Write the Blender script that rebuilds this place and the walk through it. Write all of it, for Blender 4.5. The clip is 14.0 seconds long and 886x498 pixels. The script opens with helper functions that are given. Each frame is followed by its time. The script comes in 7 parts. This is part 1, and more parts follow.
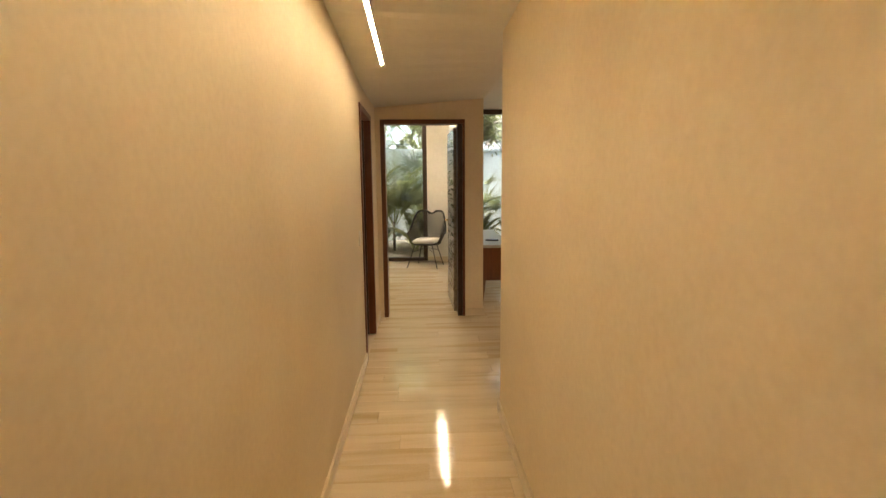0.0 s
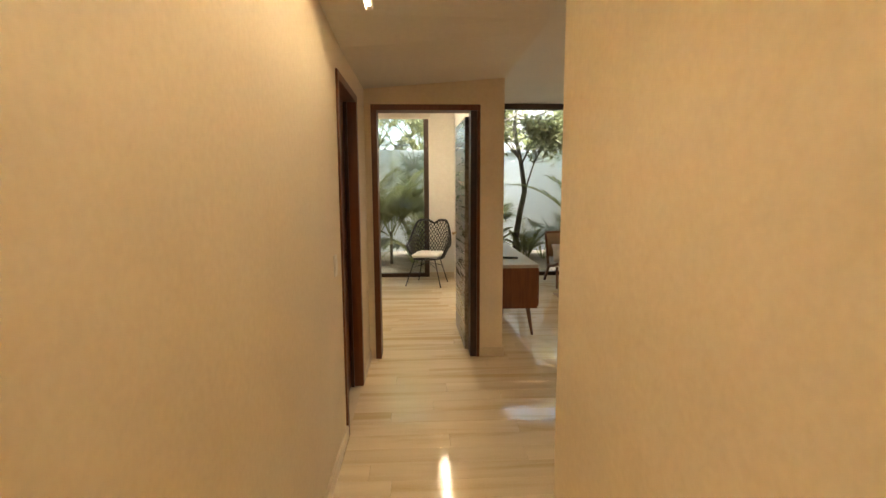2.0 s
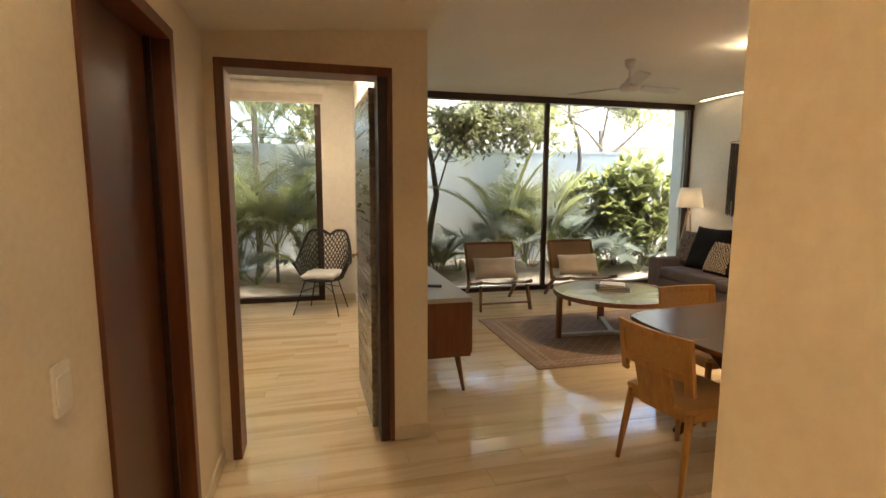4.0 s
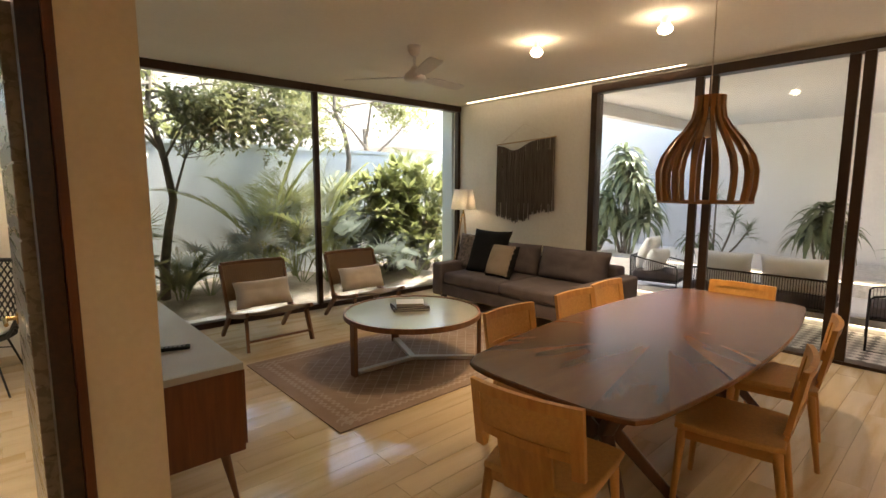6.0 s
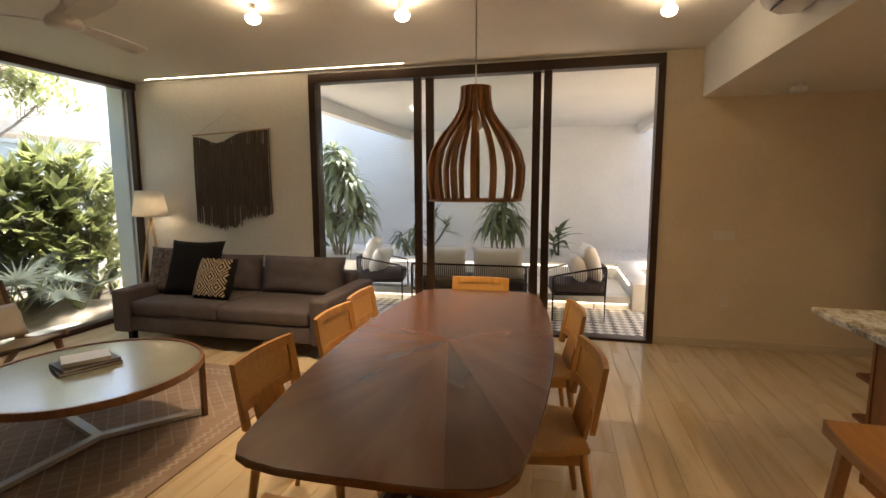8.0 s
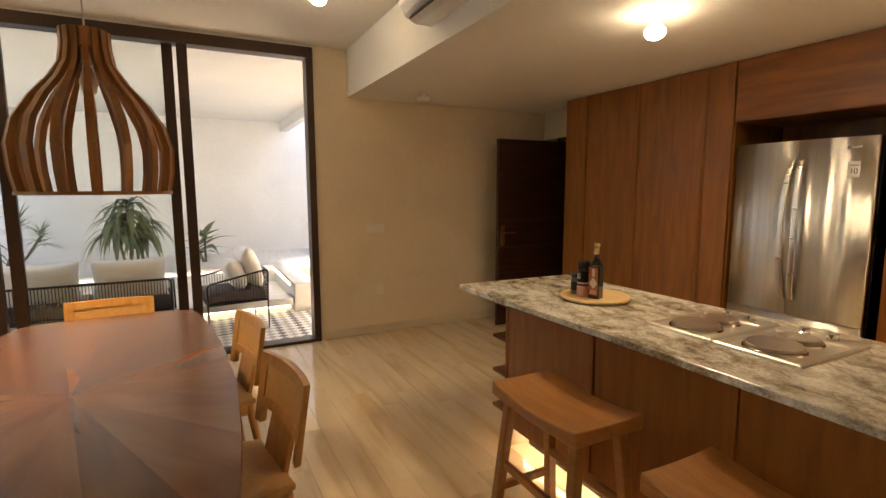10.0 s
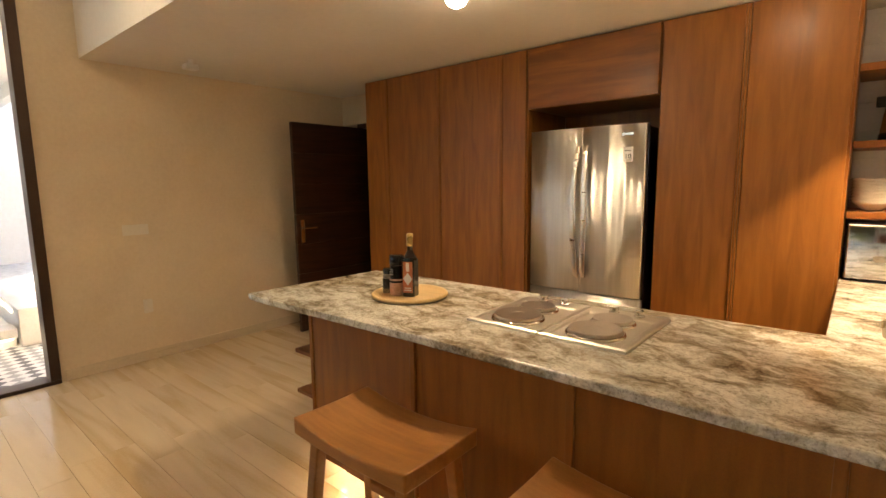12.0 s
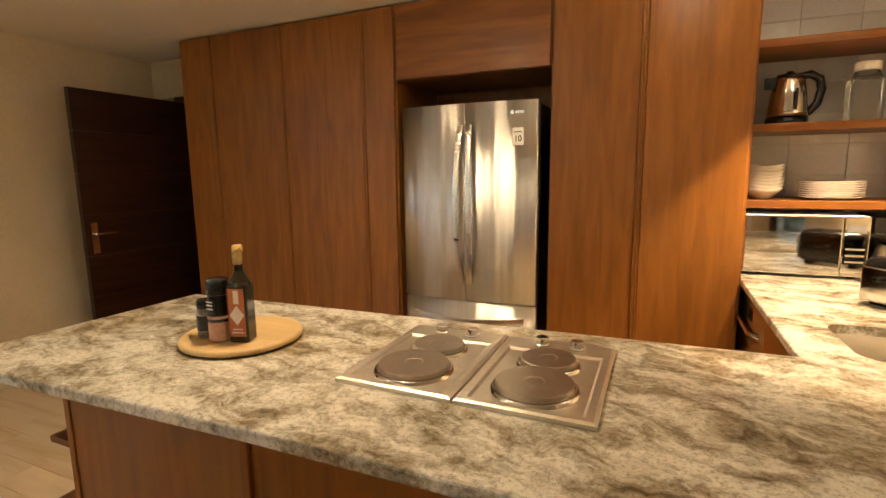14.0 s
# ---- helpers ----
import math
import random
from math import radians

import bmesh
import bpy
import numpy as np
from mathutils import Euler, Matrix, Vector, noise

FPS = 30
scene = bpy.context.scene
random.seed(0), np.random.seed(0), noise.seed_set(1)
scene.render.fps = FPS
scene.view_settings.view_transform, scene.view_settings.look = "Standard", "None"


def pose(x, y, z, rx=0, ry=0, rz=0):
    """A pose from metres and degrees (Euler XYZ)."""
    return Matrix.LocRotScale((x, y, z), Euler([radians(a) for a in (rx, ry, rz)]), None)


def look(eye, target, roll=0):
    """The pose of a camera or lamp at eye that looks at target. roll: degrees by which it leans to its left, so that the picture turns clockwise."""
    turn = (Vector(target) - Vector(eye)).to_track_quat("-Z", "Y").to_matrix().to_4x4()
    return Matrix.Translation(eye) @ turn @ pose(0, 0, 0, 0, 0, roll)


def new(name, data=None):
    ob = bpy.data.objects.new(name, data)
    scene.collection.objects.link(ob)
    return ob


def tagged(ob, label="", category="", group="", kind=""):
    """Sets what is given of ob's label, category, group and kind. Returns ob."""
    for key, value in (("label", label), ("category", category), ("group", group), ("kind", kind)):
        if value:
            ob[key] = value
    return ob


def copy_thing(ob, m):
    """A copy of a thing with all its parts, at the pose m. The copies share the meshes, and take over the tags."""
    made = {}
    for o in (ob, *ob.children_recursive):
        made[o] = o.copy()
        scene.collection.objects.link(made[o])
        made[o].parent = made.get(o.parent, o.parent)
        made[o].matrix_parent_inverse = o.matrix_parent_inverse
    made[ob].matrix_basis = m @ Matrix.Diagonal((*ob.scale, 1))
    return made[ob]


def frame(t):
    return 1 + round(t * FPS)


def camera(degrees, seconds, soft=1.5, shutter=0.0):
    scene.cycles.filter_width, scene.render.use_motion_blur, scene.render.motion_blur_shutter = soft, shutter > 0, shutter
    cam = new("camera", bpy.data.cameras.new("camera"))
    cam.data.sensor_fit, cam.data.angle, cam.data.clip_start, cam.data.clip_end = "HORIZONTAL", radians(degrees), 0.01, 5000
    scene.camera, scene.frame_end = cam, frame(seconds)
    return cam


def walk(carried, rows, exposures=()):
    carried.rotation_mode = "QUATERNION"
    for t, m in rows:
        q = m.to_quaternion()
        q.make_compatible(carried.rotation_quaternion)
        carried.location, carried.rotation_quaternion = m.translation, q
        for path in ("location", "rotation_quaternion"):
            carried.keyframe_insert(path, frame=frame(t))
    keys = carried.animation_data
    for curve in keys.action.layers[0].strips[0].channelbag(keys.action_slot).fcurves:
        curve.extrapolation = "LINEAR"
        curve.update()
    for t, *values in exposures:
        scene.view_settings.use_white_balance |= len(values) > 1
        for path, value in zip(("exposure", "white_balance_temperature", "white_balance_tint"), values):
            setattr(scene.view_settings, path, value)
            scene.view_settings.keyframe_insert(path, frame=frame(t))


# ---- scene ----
cam = camera(84.4, 14.0)
PATH = [
    (0, (0.442, 1.384, 1.53), (0.529, 3.363, 1.252), -0.5),
    (0.5, (0.447, 1.637, 1.503), (0.507, 3.618, 1.234), -0.5),
    (1.5, (0.425, 2.277, 1.504), (0.474, 4.26, 1.248), -0.4),
    (2, (0.415, 2.602, 1.505), (0.506, 4.584, 1.251), -0.3),
    (4.3, (0.556, 4.169, 1.537), (1.14, 6.066, 1.286), 0.5),
    (4.5, (0.581, 4.277, 1.542), (1.239, 6.149, 1.29), 0.7),
    (5, (0.62, 4.555, 1.552), (1.49, 6.339, 1.301), 0.8),
    (5.5, (0.687, 4.796, 1.554), (1.797, 6.441, 1.307), 0.6),
    (6, (0.779, 5.002, 1.572), (2.107, 6.478, 1.321), 0.1),
    (6.5, (0.862, 5.211, 1.57), (2.38, 6.489, 1.323), 0.2),
    (7, (0.94, 5.405, 1.566), (2.619, 6.463, 1.32), -0.1),
    (7.5, (1.035, 5.545, 1.56), (2.865, 6.313, 1.309), -0.0),
    (8, (1.154, 5.643, 1.555), (3.087, 6.098, 1.308), -0.2),
    (8.5, (1.264, 5.693, 1.548), (3.245, 5.834, 1.305), 0.0),
    (9, (1.353, 5.76, 1.541), (3.324, 5.524, 1.298), -0.3),
    (9.2, (1.385, 5.77, 1.535), (3.33, 5.371, 1.29), -0.2),
    (11.3, (1.674, 5.631, 1.466), (3.122, 4.274, 1.221), -0.6),
    (11.5, (1.714, 5.597, 1.461), (3.113, 4.189, 1.215), -0.6),
    (12, (1.816, 5.49, 1.456), (3.101, 3.982, 1.183), -0.7),
    (12.5, (1.944, 5.366, 1.44), (3.11, 3.769, 1.145), -0.8),
    (13, (2.052, 5.254, 1.44), (3.08, 3.565, 1.135), -0.7),
    (13.5, (2.144, 5.118, 1.424), (3.059, 3.365, 1.121), -0.7),
    (14, (2.249, 4.951, 1.423), (3.044, 3.142, 1.117), -0.7),
]
EXPOSURES = [(0, 3.15, 6500, 10), (2.0, 3.1, 6500, 10), (4.3, 2.95, 6750, 14), (5.5, 2.88, 6750, 14), (7.0, 2.48, 6700, 14), (8.2, 2.58, 6650, 13), (9.0, 2.78, 6600, 13), (11.3, 3.42, 6500, 12), (12.5, 3.5, 6500, 12), (14, 3.5, 6550, 11)]
walk(cam, [(t, look(eye, target, roll)) for t, eye, target, roll in PATH], EXPOSURES)

# ---- world, sun and exposure ----
world = bpy.data.worlds.new("sky")
scene.world = world
world.use_nodes = True
wn = world.node_tree.nodes
sky = wn.new("ShaderNodeTexSky")
sky.sky_type, sky.sun_disc = "NISHITA", False
sky.sun_elevation, sky.sun_rotation = radians(62.8), radians(95)
sky.dust_density = 3.0
world.node_tree.links.new(sky.outputs[0], wn["Background"].inputs[0])
wn["Background"].inputs[1].default_value = 0.15

sun = new("sun", bpy.data.lights.new("sun", "SUN"))
sun.data.energy, sun.data.angle, sun.data.color = 4.3, radians(22), (1, 0.96, 0.9)
sun.matrix_basis = look((4.5, -0.4, 8.8), (0, 0, 0))

WARM = (1.0, 0.72, 0.42)


def spot_lamp(name, eye, target, watts, cone=90, blend=0.6, radius=0.03, color=WARM):
    d = bpy.data.lights.new(name, "SPOT")
    d.energy, d.spot_size, d.spot_blend, d.shadow_soft_size, d.color = watts, radians(cone), blend, radius, color
    ob = new(name, d)
    ob.matrix_basis = look(eye, target)
    return ob


# ---- materials ----
def material(name):
    m = bpy.data.materials.new(name)
    m.use_nodes = True
    return m, m.node_tree.nodes, m.node_tree.links, m.node_tree.nodes["Principled BSDF"]


def surface(name, c1, c2, rough=0.5, scale=(4, 4, 4), fine=60.0, bump=0.05, metal=0.0, vary=0.0, spec=0.5, detail=6, coat=0.0, mottle=0.35, rough_vary=0.1, tone=None, island=False):
    """A procedural surface: two colours mixed by a large and a fine noise, with relief from both."""
    m, n, l, b = material(name)
    co = n.new("ShaderNodeTexCoord")
    mp = n.new("ShaderNodeMapping")
    mp.inputs["Scale"].default_value = scale
    l.new(co.outputs["Object"], mp.inputs[0])
    oi = n.new("ShaderNodeNewGeometry" if island else "ShaderNodeObjectInfo")
    pick = oi.outputs["Random Per Island" if island else "Random"]
    if vary:
        sh = n.new("ShaderNodeVectorMath")
        sh.operation = "MULTIPLY_ADD"
        l.new(pick, sh.inputs[0])
        sh.inputs[1].default_value = (37, 53, 71)
        l.new(mp.outputs[0], sh.inputs[2])
        vec = sh.outputs[0]
    else:
        vec = mp.outputs[0]
    big = n.new("ShaderNodeTexNoise")
    big.inputs["Scale"].default_value, big.inputs["Detail"].default_value = 1.0, detail
    big.inputs["Distortion"].default_value = 0.6
    l.new(vec, big.inputs[0])
    small = n.new("ShaderNodeTexNoise")
    small.inputs["Scale"].default_value, small.inputs["Detail"].default_value = fine, 3
    l.new(co.outputs["Object"], small.inputs[0])
    mixf = n.new("ShaderNodeMix")
    mixf.inputs[0].default_value = mottle
    l.new(big.outputs[0], mixf.inputs[2])
    l.new(small.outputs[0], mixf.inputs[3])
    ramp = n.new("ShaderNodeValToRGB")
    ramp.color_ramp.elements[0].position, ramp.color_ramp.elements[1].position = 0.33, 0.68
    ramp.color_ramp.elements[0].color, ramp.color_ramp.elements[1].color = (*c1, 1), (*c2, 1)
    if tone:
        e = ramp.color_ramp.elements.new(0.5)
        e.color = (*tone, 1)
    l.new(mixf.outputs[0], ramp.inputs[0])
    col = ramp.outputs[0]
    if vary:
        hsv = n.new("ShaderNodeHueSaturation")
        mr = n.new("ShaderNodeMapRange")
        mr.inputs[3].default_value, mr.inputs[4].default_value = 1 - vary, 1 + vary
        l.new(pick, mr.inputs[0])
        l.new(mr.outputs[0], hsv.inputs["Value"])
        l.new(col, hsv.inputs["Color"])
        col = hsv.outputs[0]
    l.new(col, b.inputs["Base Color"])
    rr = n.new("ShaderNodeMapRange")
    rr.inputs[3].default_value, rr.inputs[4].default_value = max(0.02, rough - rough_vary), min(1, rough + rough_vary)
    l.new(big.outputs[0], rr.inputs[0])
    l.new(rr.outputs[0], b.inputs["Roughness"])
    b.inputs["Metallic"].default_value = metal
    b.inputs["Specular IOR Level"].default_value = spec
    b.inputs["Coat Weight"].default_value = coat
    b.inputs["Coat Roughness"].default_value = 0.15
    if bump:
        bp = n.new("ShaderNodeBump")
        bp.inputs["Strength"].default_value, bp.inputs["Distance"].default_value = bump, 0.01
        l.new(mixf.outputs[0], bp.inputs["Height"])
        l.new(bp.outputs[0], b.inputs["Normal"])
    return m


def glow(name, color, strength):
    m, n, l, b = material(name)
    b.inputs["Base Color"].default_value = (0.8, 0.8, 0.8, 1)
    b.inputs["Emission Color"].default_value = (*color, 1)
    b.inputs["Emission Strength"].default_value = strength
    return m


def pane_glass(name, tint=(1, 1, 1), ior=1.45):
    m, n, l, b = material(name)
    n.remove(b)
    tr, gl, mix, fr = n.new("ShaderNodeBsdfTransparent"), n.new("ShaderNodeBsdfGlossy"), n.new("ShaderNodeMixShader"), n.new("ShaderNodeLayerWeight")
    tr.inputs[0].default_value = (*tint, 1)
    gl.inputs["Roughness"].default_value = 0.01
    pw, ad = n.new("ShaderNodeMath"), n.new("ShaderNodeMath")
    pw.operation, ad.operation = "POWER", "MULTIPLY_ADD"
    pw.inputs[1].default_value = 5.0
    ad.inputs[1].default_value, ad.inputs[2].default_value = 0.9, (ior - 1) ** 2 / (ior + 1) ** 2
    l.new(fr.outputs["Facing"], pw.inputs[0])
    l.new(pw.outputs[0], ad.inputs[0])
    l.new(ad.outputs[0], mix.inputs[0])
    l.new(tr.outputs[0], mix.inputs[1])
    l.new(gl.outputs[0], mix.inputs[2])
    l.new(mix.outputs[0], n["Material Output"].inputs[0])
    return m


def wood(name, c1, c2, axis=0, rough=0.4, vary=0.12, coat=0.0, stretch=14, bump=0.06, size=2.2, tone=None, spec=0.5):
    s = [size * stretch] * 3
    s[axis] = size
    return surface(name, c1, c2, rough, tuple(s), 220, bump, vary=vary, coat=coat, detail=8, mottle=0.22, tone=tone, spec=spec)


# yellowish cream paint pushed to ochre: warm lamplight put into the colour
LAMPLITPLASTER = surface("lamplit_plaster", (0.70, 0.585, 0.415), (0.80, 0.69, 0.52), 0.75, (1.3, 1.3, 1.3), 45, 0.035, spec=0.25)
CEILING = surface("ceiling_paint", (0.72, 0.68, 0.61), (0.79, 0.75, 0.68), 0.8, (1, 1, 1), 30, 0.02, spec=0.2)
WHITEWALL = surface("white_wall", (0.71, 0.67, 0.595), (0.83, 0.795, 0.725), 0.85, (0.8, 0.8, 0.8), 25, 0.08, spec=0.2)
PATIOWALL = surface("patio_wall_paint", (0.68, 0.665, 0.635), (0.78, 0.765, 0.735), 0.85, (0.8, 0.8, 0.8), 25, 0.08, spec=0.2)
GRAVEL = surface("pale_gravel", (0.52, 0.50, 0.46), (0.78, 0.76, 0.72), 0.95, (14, 14, 14), 60, 0.5, spec=0.1)
GARDENWALL = surface("garden_wall_paint", (0.64, 0.69, 0.70), (0.79, 0.83, 0.83), 0.9, (0.9, 0.9, 0.9), 20, 0.1, spec=0.15)
TRAVERTINE = surface("travertine", (0.57, 0.425, 0.235), (0.76, 0.63, 0.435), 0.09, (0.8, 7, 5), 90, 0.015, vary=0.035, tone=(0.70, 0.57, 0.385), mottle=0.12, rough_vary=0.035, spec=0.5)
TRAVERTINE_JOINED = surface("travertine_joined", (0.57, 0.425, 0.235), (0.76, 0.63, 0.435), 0.09, (0.8, 7, 5), 90, 0.015, vary=0.035, tone=(0.70, 0.57, 0.385), mottle=0.12, rough_vary=0.035, spec=0.5, island=True)
GROUT = surface("grout", (0.53, 0.42, 0.27), (0.61, 0.50, 0.345), 0.8, (3, 3, 3), 80, 0.05)
BASEMAT = surface("skirting_stone", (0.58, 0.48, 0.33), (0.72, 0.62, 0.46), 0.3, (1, 1, 8), 70, 0.02)
MAHOGANY = wood("mahogany", (0.115, 0.035, 0.012), (0.21, 0.072, 0.024), 2, 0.35, 0.12)
CEDAR = wood("cedar_frame", (0.095, 0.026, 0.007), (0.165, 0.05, 0.013), 2, 0.38, 0.1)
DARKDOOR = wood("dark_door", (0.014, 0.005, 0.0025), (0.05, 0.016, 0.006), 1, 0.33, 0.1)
DARKDOORX = wood("dark_door_across", (0.085, 0.023, 0.008), (0.15, 0.045, 0.014), 1, 0.35, 0.1)
CABINET = wood("cabinet_wood", (0.19, 0.066, 0.010), (0.30, 0.113, 0.017), 2, 0.42, 0.05, coat=0.04, size=2.6, stretch=9, tone=(0.245, 0.089, 0.013), spec=0.35)
CABINETX = wood("cabinet_wood_across", (0.15, 0.050, 0.008), (0.26, 0.095, 0.015), 0, 0.42, 0.10, coat=0.04, size=2.6, stretch=9, spec=0.35)
TEAK = wood("teak", (0.48, 0.225, 0.052), (0.66, 0.35, 0.10), 2, 0.42, 0.08)
TEAKX = wood("teak_across", (0.48, 0.225, 0.052), (0.66, 0.35, 0.10), 0, 0.42, 0.08)
STOOLWOOD = wood("stool_wood", (0.29, 0.122, 0.026), (0.44, 0.20, 0.05), 0, 0.34, 0.1, coat=0.2)
WALNUT = surface("walnut_top", (0.112, 0.044, 0.014), (0.168, 0.069, 0.022), 0.23, (1.6, 8, 1.6), 160, 0.006, coat=0.0, detail=4, mottle=0.2, rough_vary=0.03, vary=0.26, spec=0.5)
WALNUTZ = wood("walnut_leg", (0.06, 0.026, 0.013), (0.12, 0.055, 0.028), 2, 0.35, 0.05)
CHAIRWOOD = wood("lounge_wood", (0.13, 0.055, 0.021), (0.24, 0.108, 0.042), 2, 0.4, 0.1)
PENDANTWOOD = wood("pendant_wood", (0.25, 0.105, 0.028), (0.45, 0.21, 0.062), 2, 0.33, 0.1, coat=0.2)
OAK = wood("lamp_oak", (0.40, 0.25, 0.12), (0.55, 0.37, 0.2), 2, 0.45, 0.05)
ALU = surface("bronze_aluminium", (0.042, 0.023, 0.014), (0.064, 0.036, 0.022), 0.38, (3, 3, 3), 120, 0.02, metal=0.5)
BLACK = surface("black_metal", (0.012, 0.011, 0.011), (0.022, 0.02, 0.02), 0.42, (6, 6, 6), 160, 0.03, metal=0.3)
RATTAN = surface("black_rattan", (0.012, 0.010, 0.009), (0.03, 0.025, 0.022), 0.5, (10, 10, 60), 160, 0.15)
CANE = surface("woven_cane", (0.27, 0.165, 0.085), (0.43, 0.29, 0.16), 0.55, (90, 90, 90), 220, 0.25)
TANCLOTH = surface("tan_woven_cloth", (0.50, 0.38, 0.27), (0.62, 0.49, 0.36), 0.9, (40, 40, 40), 220, 0.15, spec=0.2)
SEATCANE = surface("woven_seat", (0.36, 0.25, 0.14), (0.50, 0.37, 0.23), 0.6, (90, 90, 90), 220, 0.25)
LINEN = surface("cream_linen", (0.60, 0.53, 0.45), (0.74, 0.67, 0.58), 0.9, (5, 5, 5), 260, 0.12, spec=0.2)
WHITECLOTH = surface("white_cotton", (0.74, 0.72, 0.68), (0.84, 0.82, 0.79), 0.9, (4, 4, 4), 240, 0.1, spec=0.2)
SOFACLOTH = surface("grey_sofa_cloth", (0.088, 0.074, 0.078), (0.145, 0.122, 0.127), 0.92, (5, 5, 5), 280, 0.18, spec=0.25)
BLACKCLOTH = surface("black_cloth", (0.008, 0.007, 0.007), (0.016, 0.014, 0.013), 0.9, (6, 6, 6), 200, 0.15, spec=0.2)
FURRY = surface("grey_shaggy_cloth", (0.05, 0.042, 0.04), (0.30, 0.25, 0.22), 0.95, (26, 26, 26), 120, 0.5, spec=0.1)
YARN = surface("charcoal_yarn", (0.075, 0.060, 0.050), (0.22, 0.18, 0.15), 0.95, (80, 80, 3), 200, 0.3, spec=0.1)
STEEL = surface("brushed_steel", (0.70, 0.685, 0.65), (0.78, 0.765, 0.73), 0.41, (40, 40, 1.0), 200, 0.0, metal=1.0, rough_vary=0.03, mottle=0.0)
HOBSTEEL = surface("hob_steel", (0.58, 0.54, 0.47), (0.68, 0.64, 0.57), 0.42, (3, 60, 3), 160, 0.02, metal=1.0)
PLATESTEEL = surface("hotplate_steel", (0.40, 0.34, 0.28), (0.50, 0.43, 0.36), 0.36, (20, 20, 20), 160, 0.05, metal=1.0)
SATIN = surface("satin_steel", (0.72, 0.68, 0.61), (0.80, 0.76, 0.69), 0.3, (4, 4, 30), 160, 0.0, metal=1.0)
CHROME = surface("chrome", (0.62, 0.6, 0.56), (0.7, 0.68, 0.64), 0.1, (5, 5, 5), 60, 0.0, metal=1.0, rough_vary=0.03)
BRASS = surface("brass", (0.55, 0.38, 0.16), (0.66, 0.47, 0.22), 0.25, (5, 5, 5), 60, 0.0, metal=1.0)
WHITEPLASTIC = surface("white_plastic", (0.80, 0.78, 0.76), (0.85, 0.83, 0.81), 0.35, (4, 4, 4), 80, 0.01)
# white enamel made darker and pinker: the fan's shading put into the colour
FANSHADED = surface("shaded_fan_enamel", (0.58, 0.53, 0.51), (0.66, 0.61, 0.59), 0.35, (4, 4, 4), 80, 0.01)
CREAMPLASTIC = surface("cream_plastic", (0.74, 0.68, 0.58), (0.80, 0.75, 0.65), 0.4, (4, 4, 4), 80, 0.01)
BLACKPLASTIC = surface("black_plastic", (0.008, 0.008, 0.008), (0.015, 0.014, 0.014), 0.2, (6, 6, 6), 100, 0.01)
CERAMIC = surface("white_ceramic", (0.74, 0.69, 0.60), (0.80, 0.75, 0.67), 0.15, (5, 5, 5), 60, 0.0, coat=0.3)
TILEGROUT = surface("pale_grout", (0.52, 0.49, 0.46), (0.60, 0.57, 0.54), 0.8, (3, 3, 3), 80, 0.04)
SHELFTILE = surface("grey_wall_tile", (0.56, 0.53, 0.50), (0.66, 0.63, 0.60), 0.25, (3, 3, 3), 60, 0.02, vary=0.04)
GREYTOP = surface("grey_lacquer", (0.42, 0.40, 0.36), (0.52, 0.49, 0.45), 0.35, (2, 2, 2), 90, 0.02)
TABLEGLASS = surface("dark_bronze_top", (0.24, 0.245, 0.20), (0.30, 0.305, 0.25), 0.22, (2, 2, 2), 60, 0.0, coat=0.6)
DARKGLASS = surface("dark_mirror_glass", (0.50, 0.47, 0.44), (0.56, 0.53, 0.50), 0.04, (3, 3, 3), 30, 0.0, metal=1.0, rough_vary=0.01)
SAND = surface("sandy_soil", (0.28, 0.22, 0.16), (0.58, 0.51, 0.42), 0.95, (2.2, 2.2, 2.2), 30, 0.7, spec=0.1)
CONCRETE = surface("pale_concrete", (0.50, 0.48, 0.45), (0.62, 0.60, 0.57), 0.7, (2, 2, 2), 50, 0.1)
BARK = surface("bark", (0.09, 0.075, 0.055), (0.22, 0.185, 0.14), 0.9, (14, 14, 5), 70, 0.6)
LEAF = surface("tree_leaf", (0.12, 0.13, 0.055), (0.28, 0.285, 0.13), 0.45, (3, 3, 3), 9, 0.0, spec=0.4)
PALM = surface("palm_leaf", (0.12, 0.135, 0.055), (0.30, 0.31, 0.14), 0.42, (2.5, 2.5, 2.5), 9, 0.0, spec=0.4)
FANPALM = surface("fan_palm_leaf", (0.16, 0.19, 0.16), (0.35, 0.39, 0.32), 0.45, (2.5, 2.5, 2.5), 9, 0.0, spec=0.4)
BRIGHTLEAF = surface("bright_leaf", (0.18, 0.205, 0.07), (0.38, 0.40, 0.165), 0.42, (2.5, 2.5, 2.5), 9, 0.0, spec=0.4)
DRACAENA = surface("dracaena_leaf", (0.09, 0.115, 0.06), (0.25, 0.285, 0.16), 0.4, (2.5, 2.5, 2.5), 9, 0.0, spec=0.4)
DARKTILE = surface("dark_cement_tile", (0.09, 0.085, 0.085), (0.14, 0.13, 0.13), 0.6, (5, 5, 5), 80, 0.03, vary=0.08)
PALETILE = surface("pale_cement_tile", (0.56, 0.54, 0.51), (0.66, 0.64, 0.61), 0.6, (5, 5, 5), 80, 0.03, vary=0.05)
MIDTILE = surface("grey_cement_tile", (0.26, 0.25, 0.24), (0.33, 0.32, 0.31), 0.6, (5, 5, 5), 80, 0.03, vary=0.06)
TRAYWOOD = wood("tray_wood", (0.52, 0.36, 0.16), (0.66, 0.48, 0.24), 0, 0.45, 0.0)
PAPER = surface("paper", (0.66, 0.63, 0.57), (0.74, 0.71, 0.65), 0.8, (5, 5, 60), 200, 0.05)
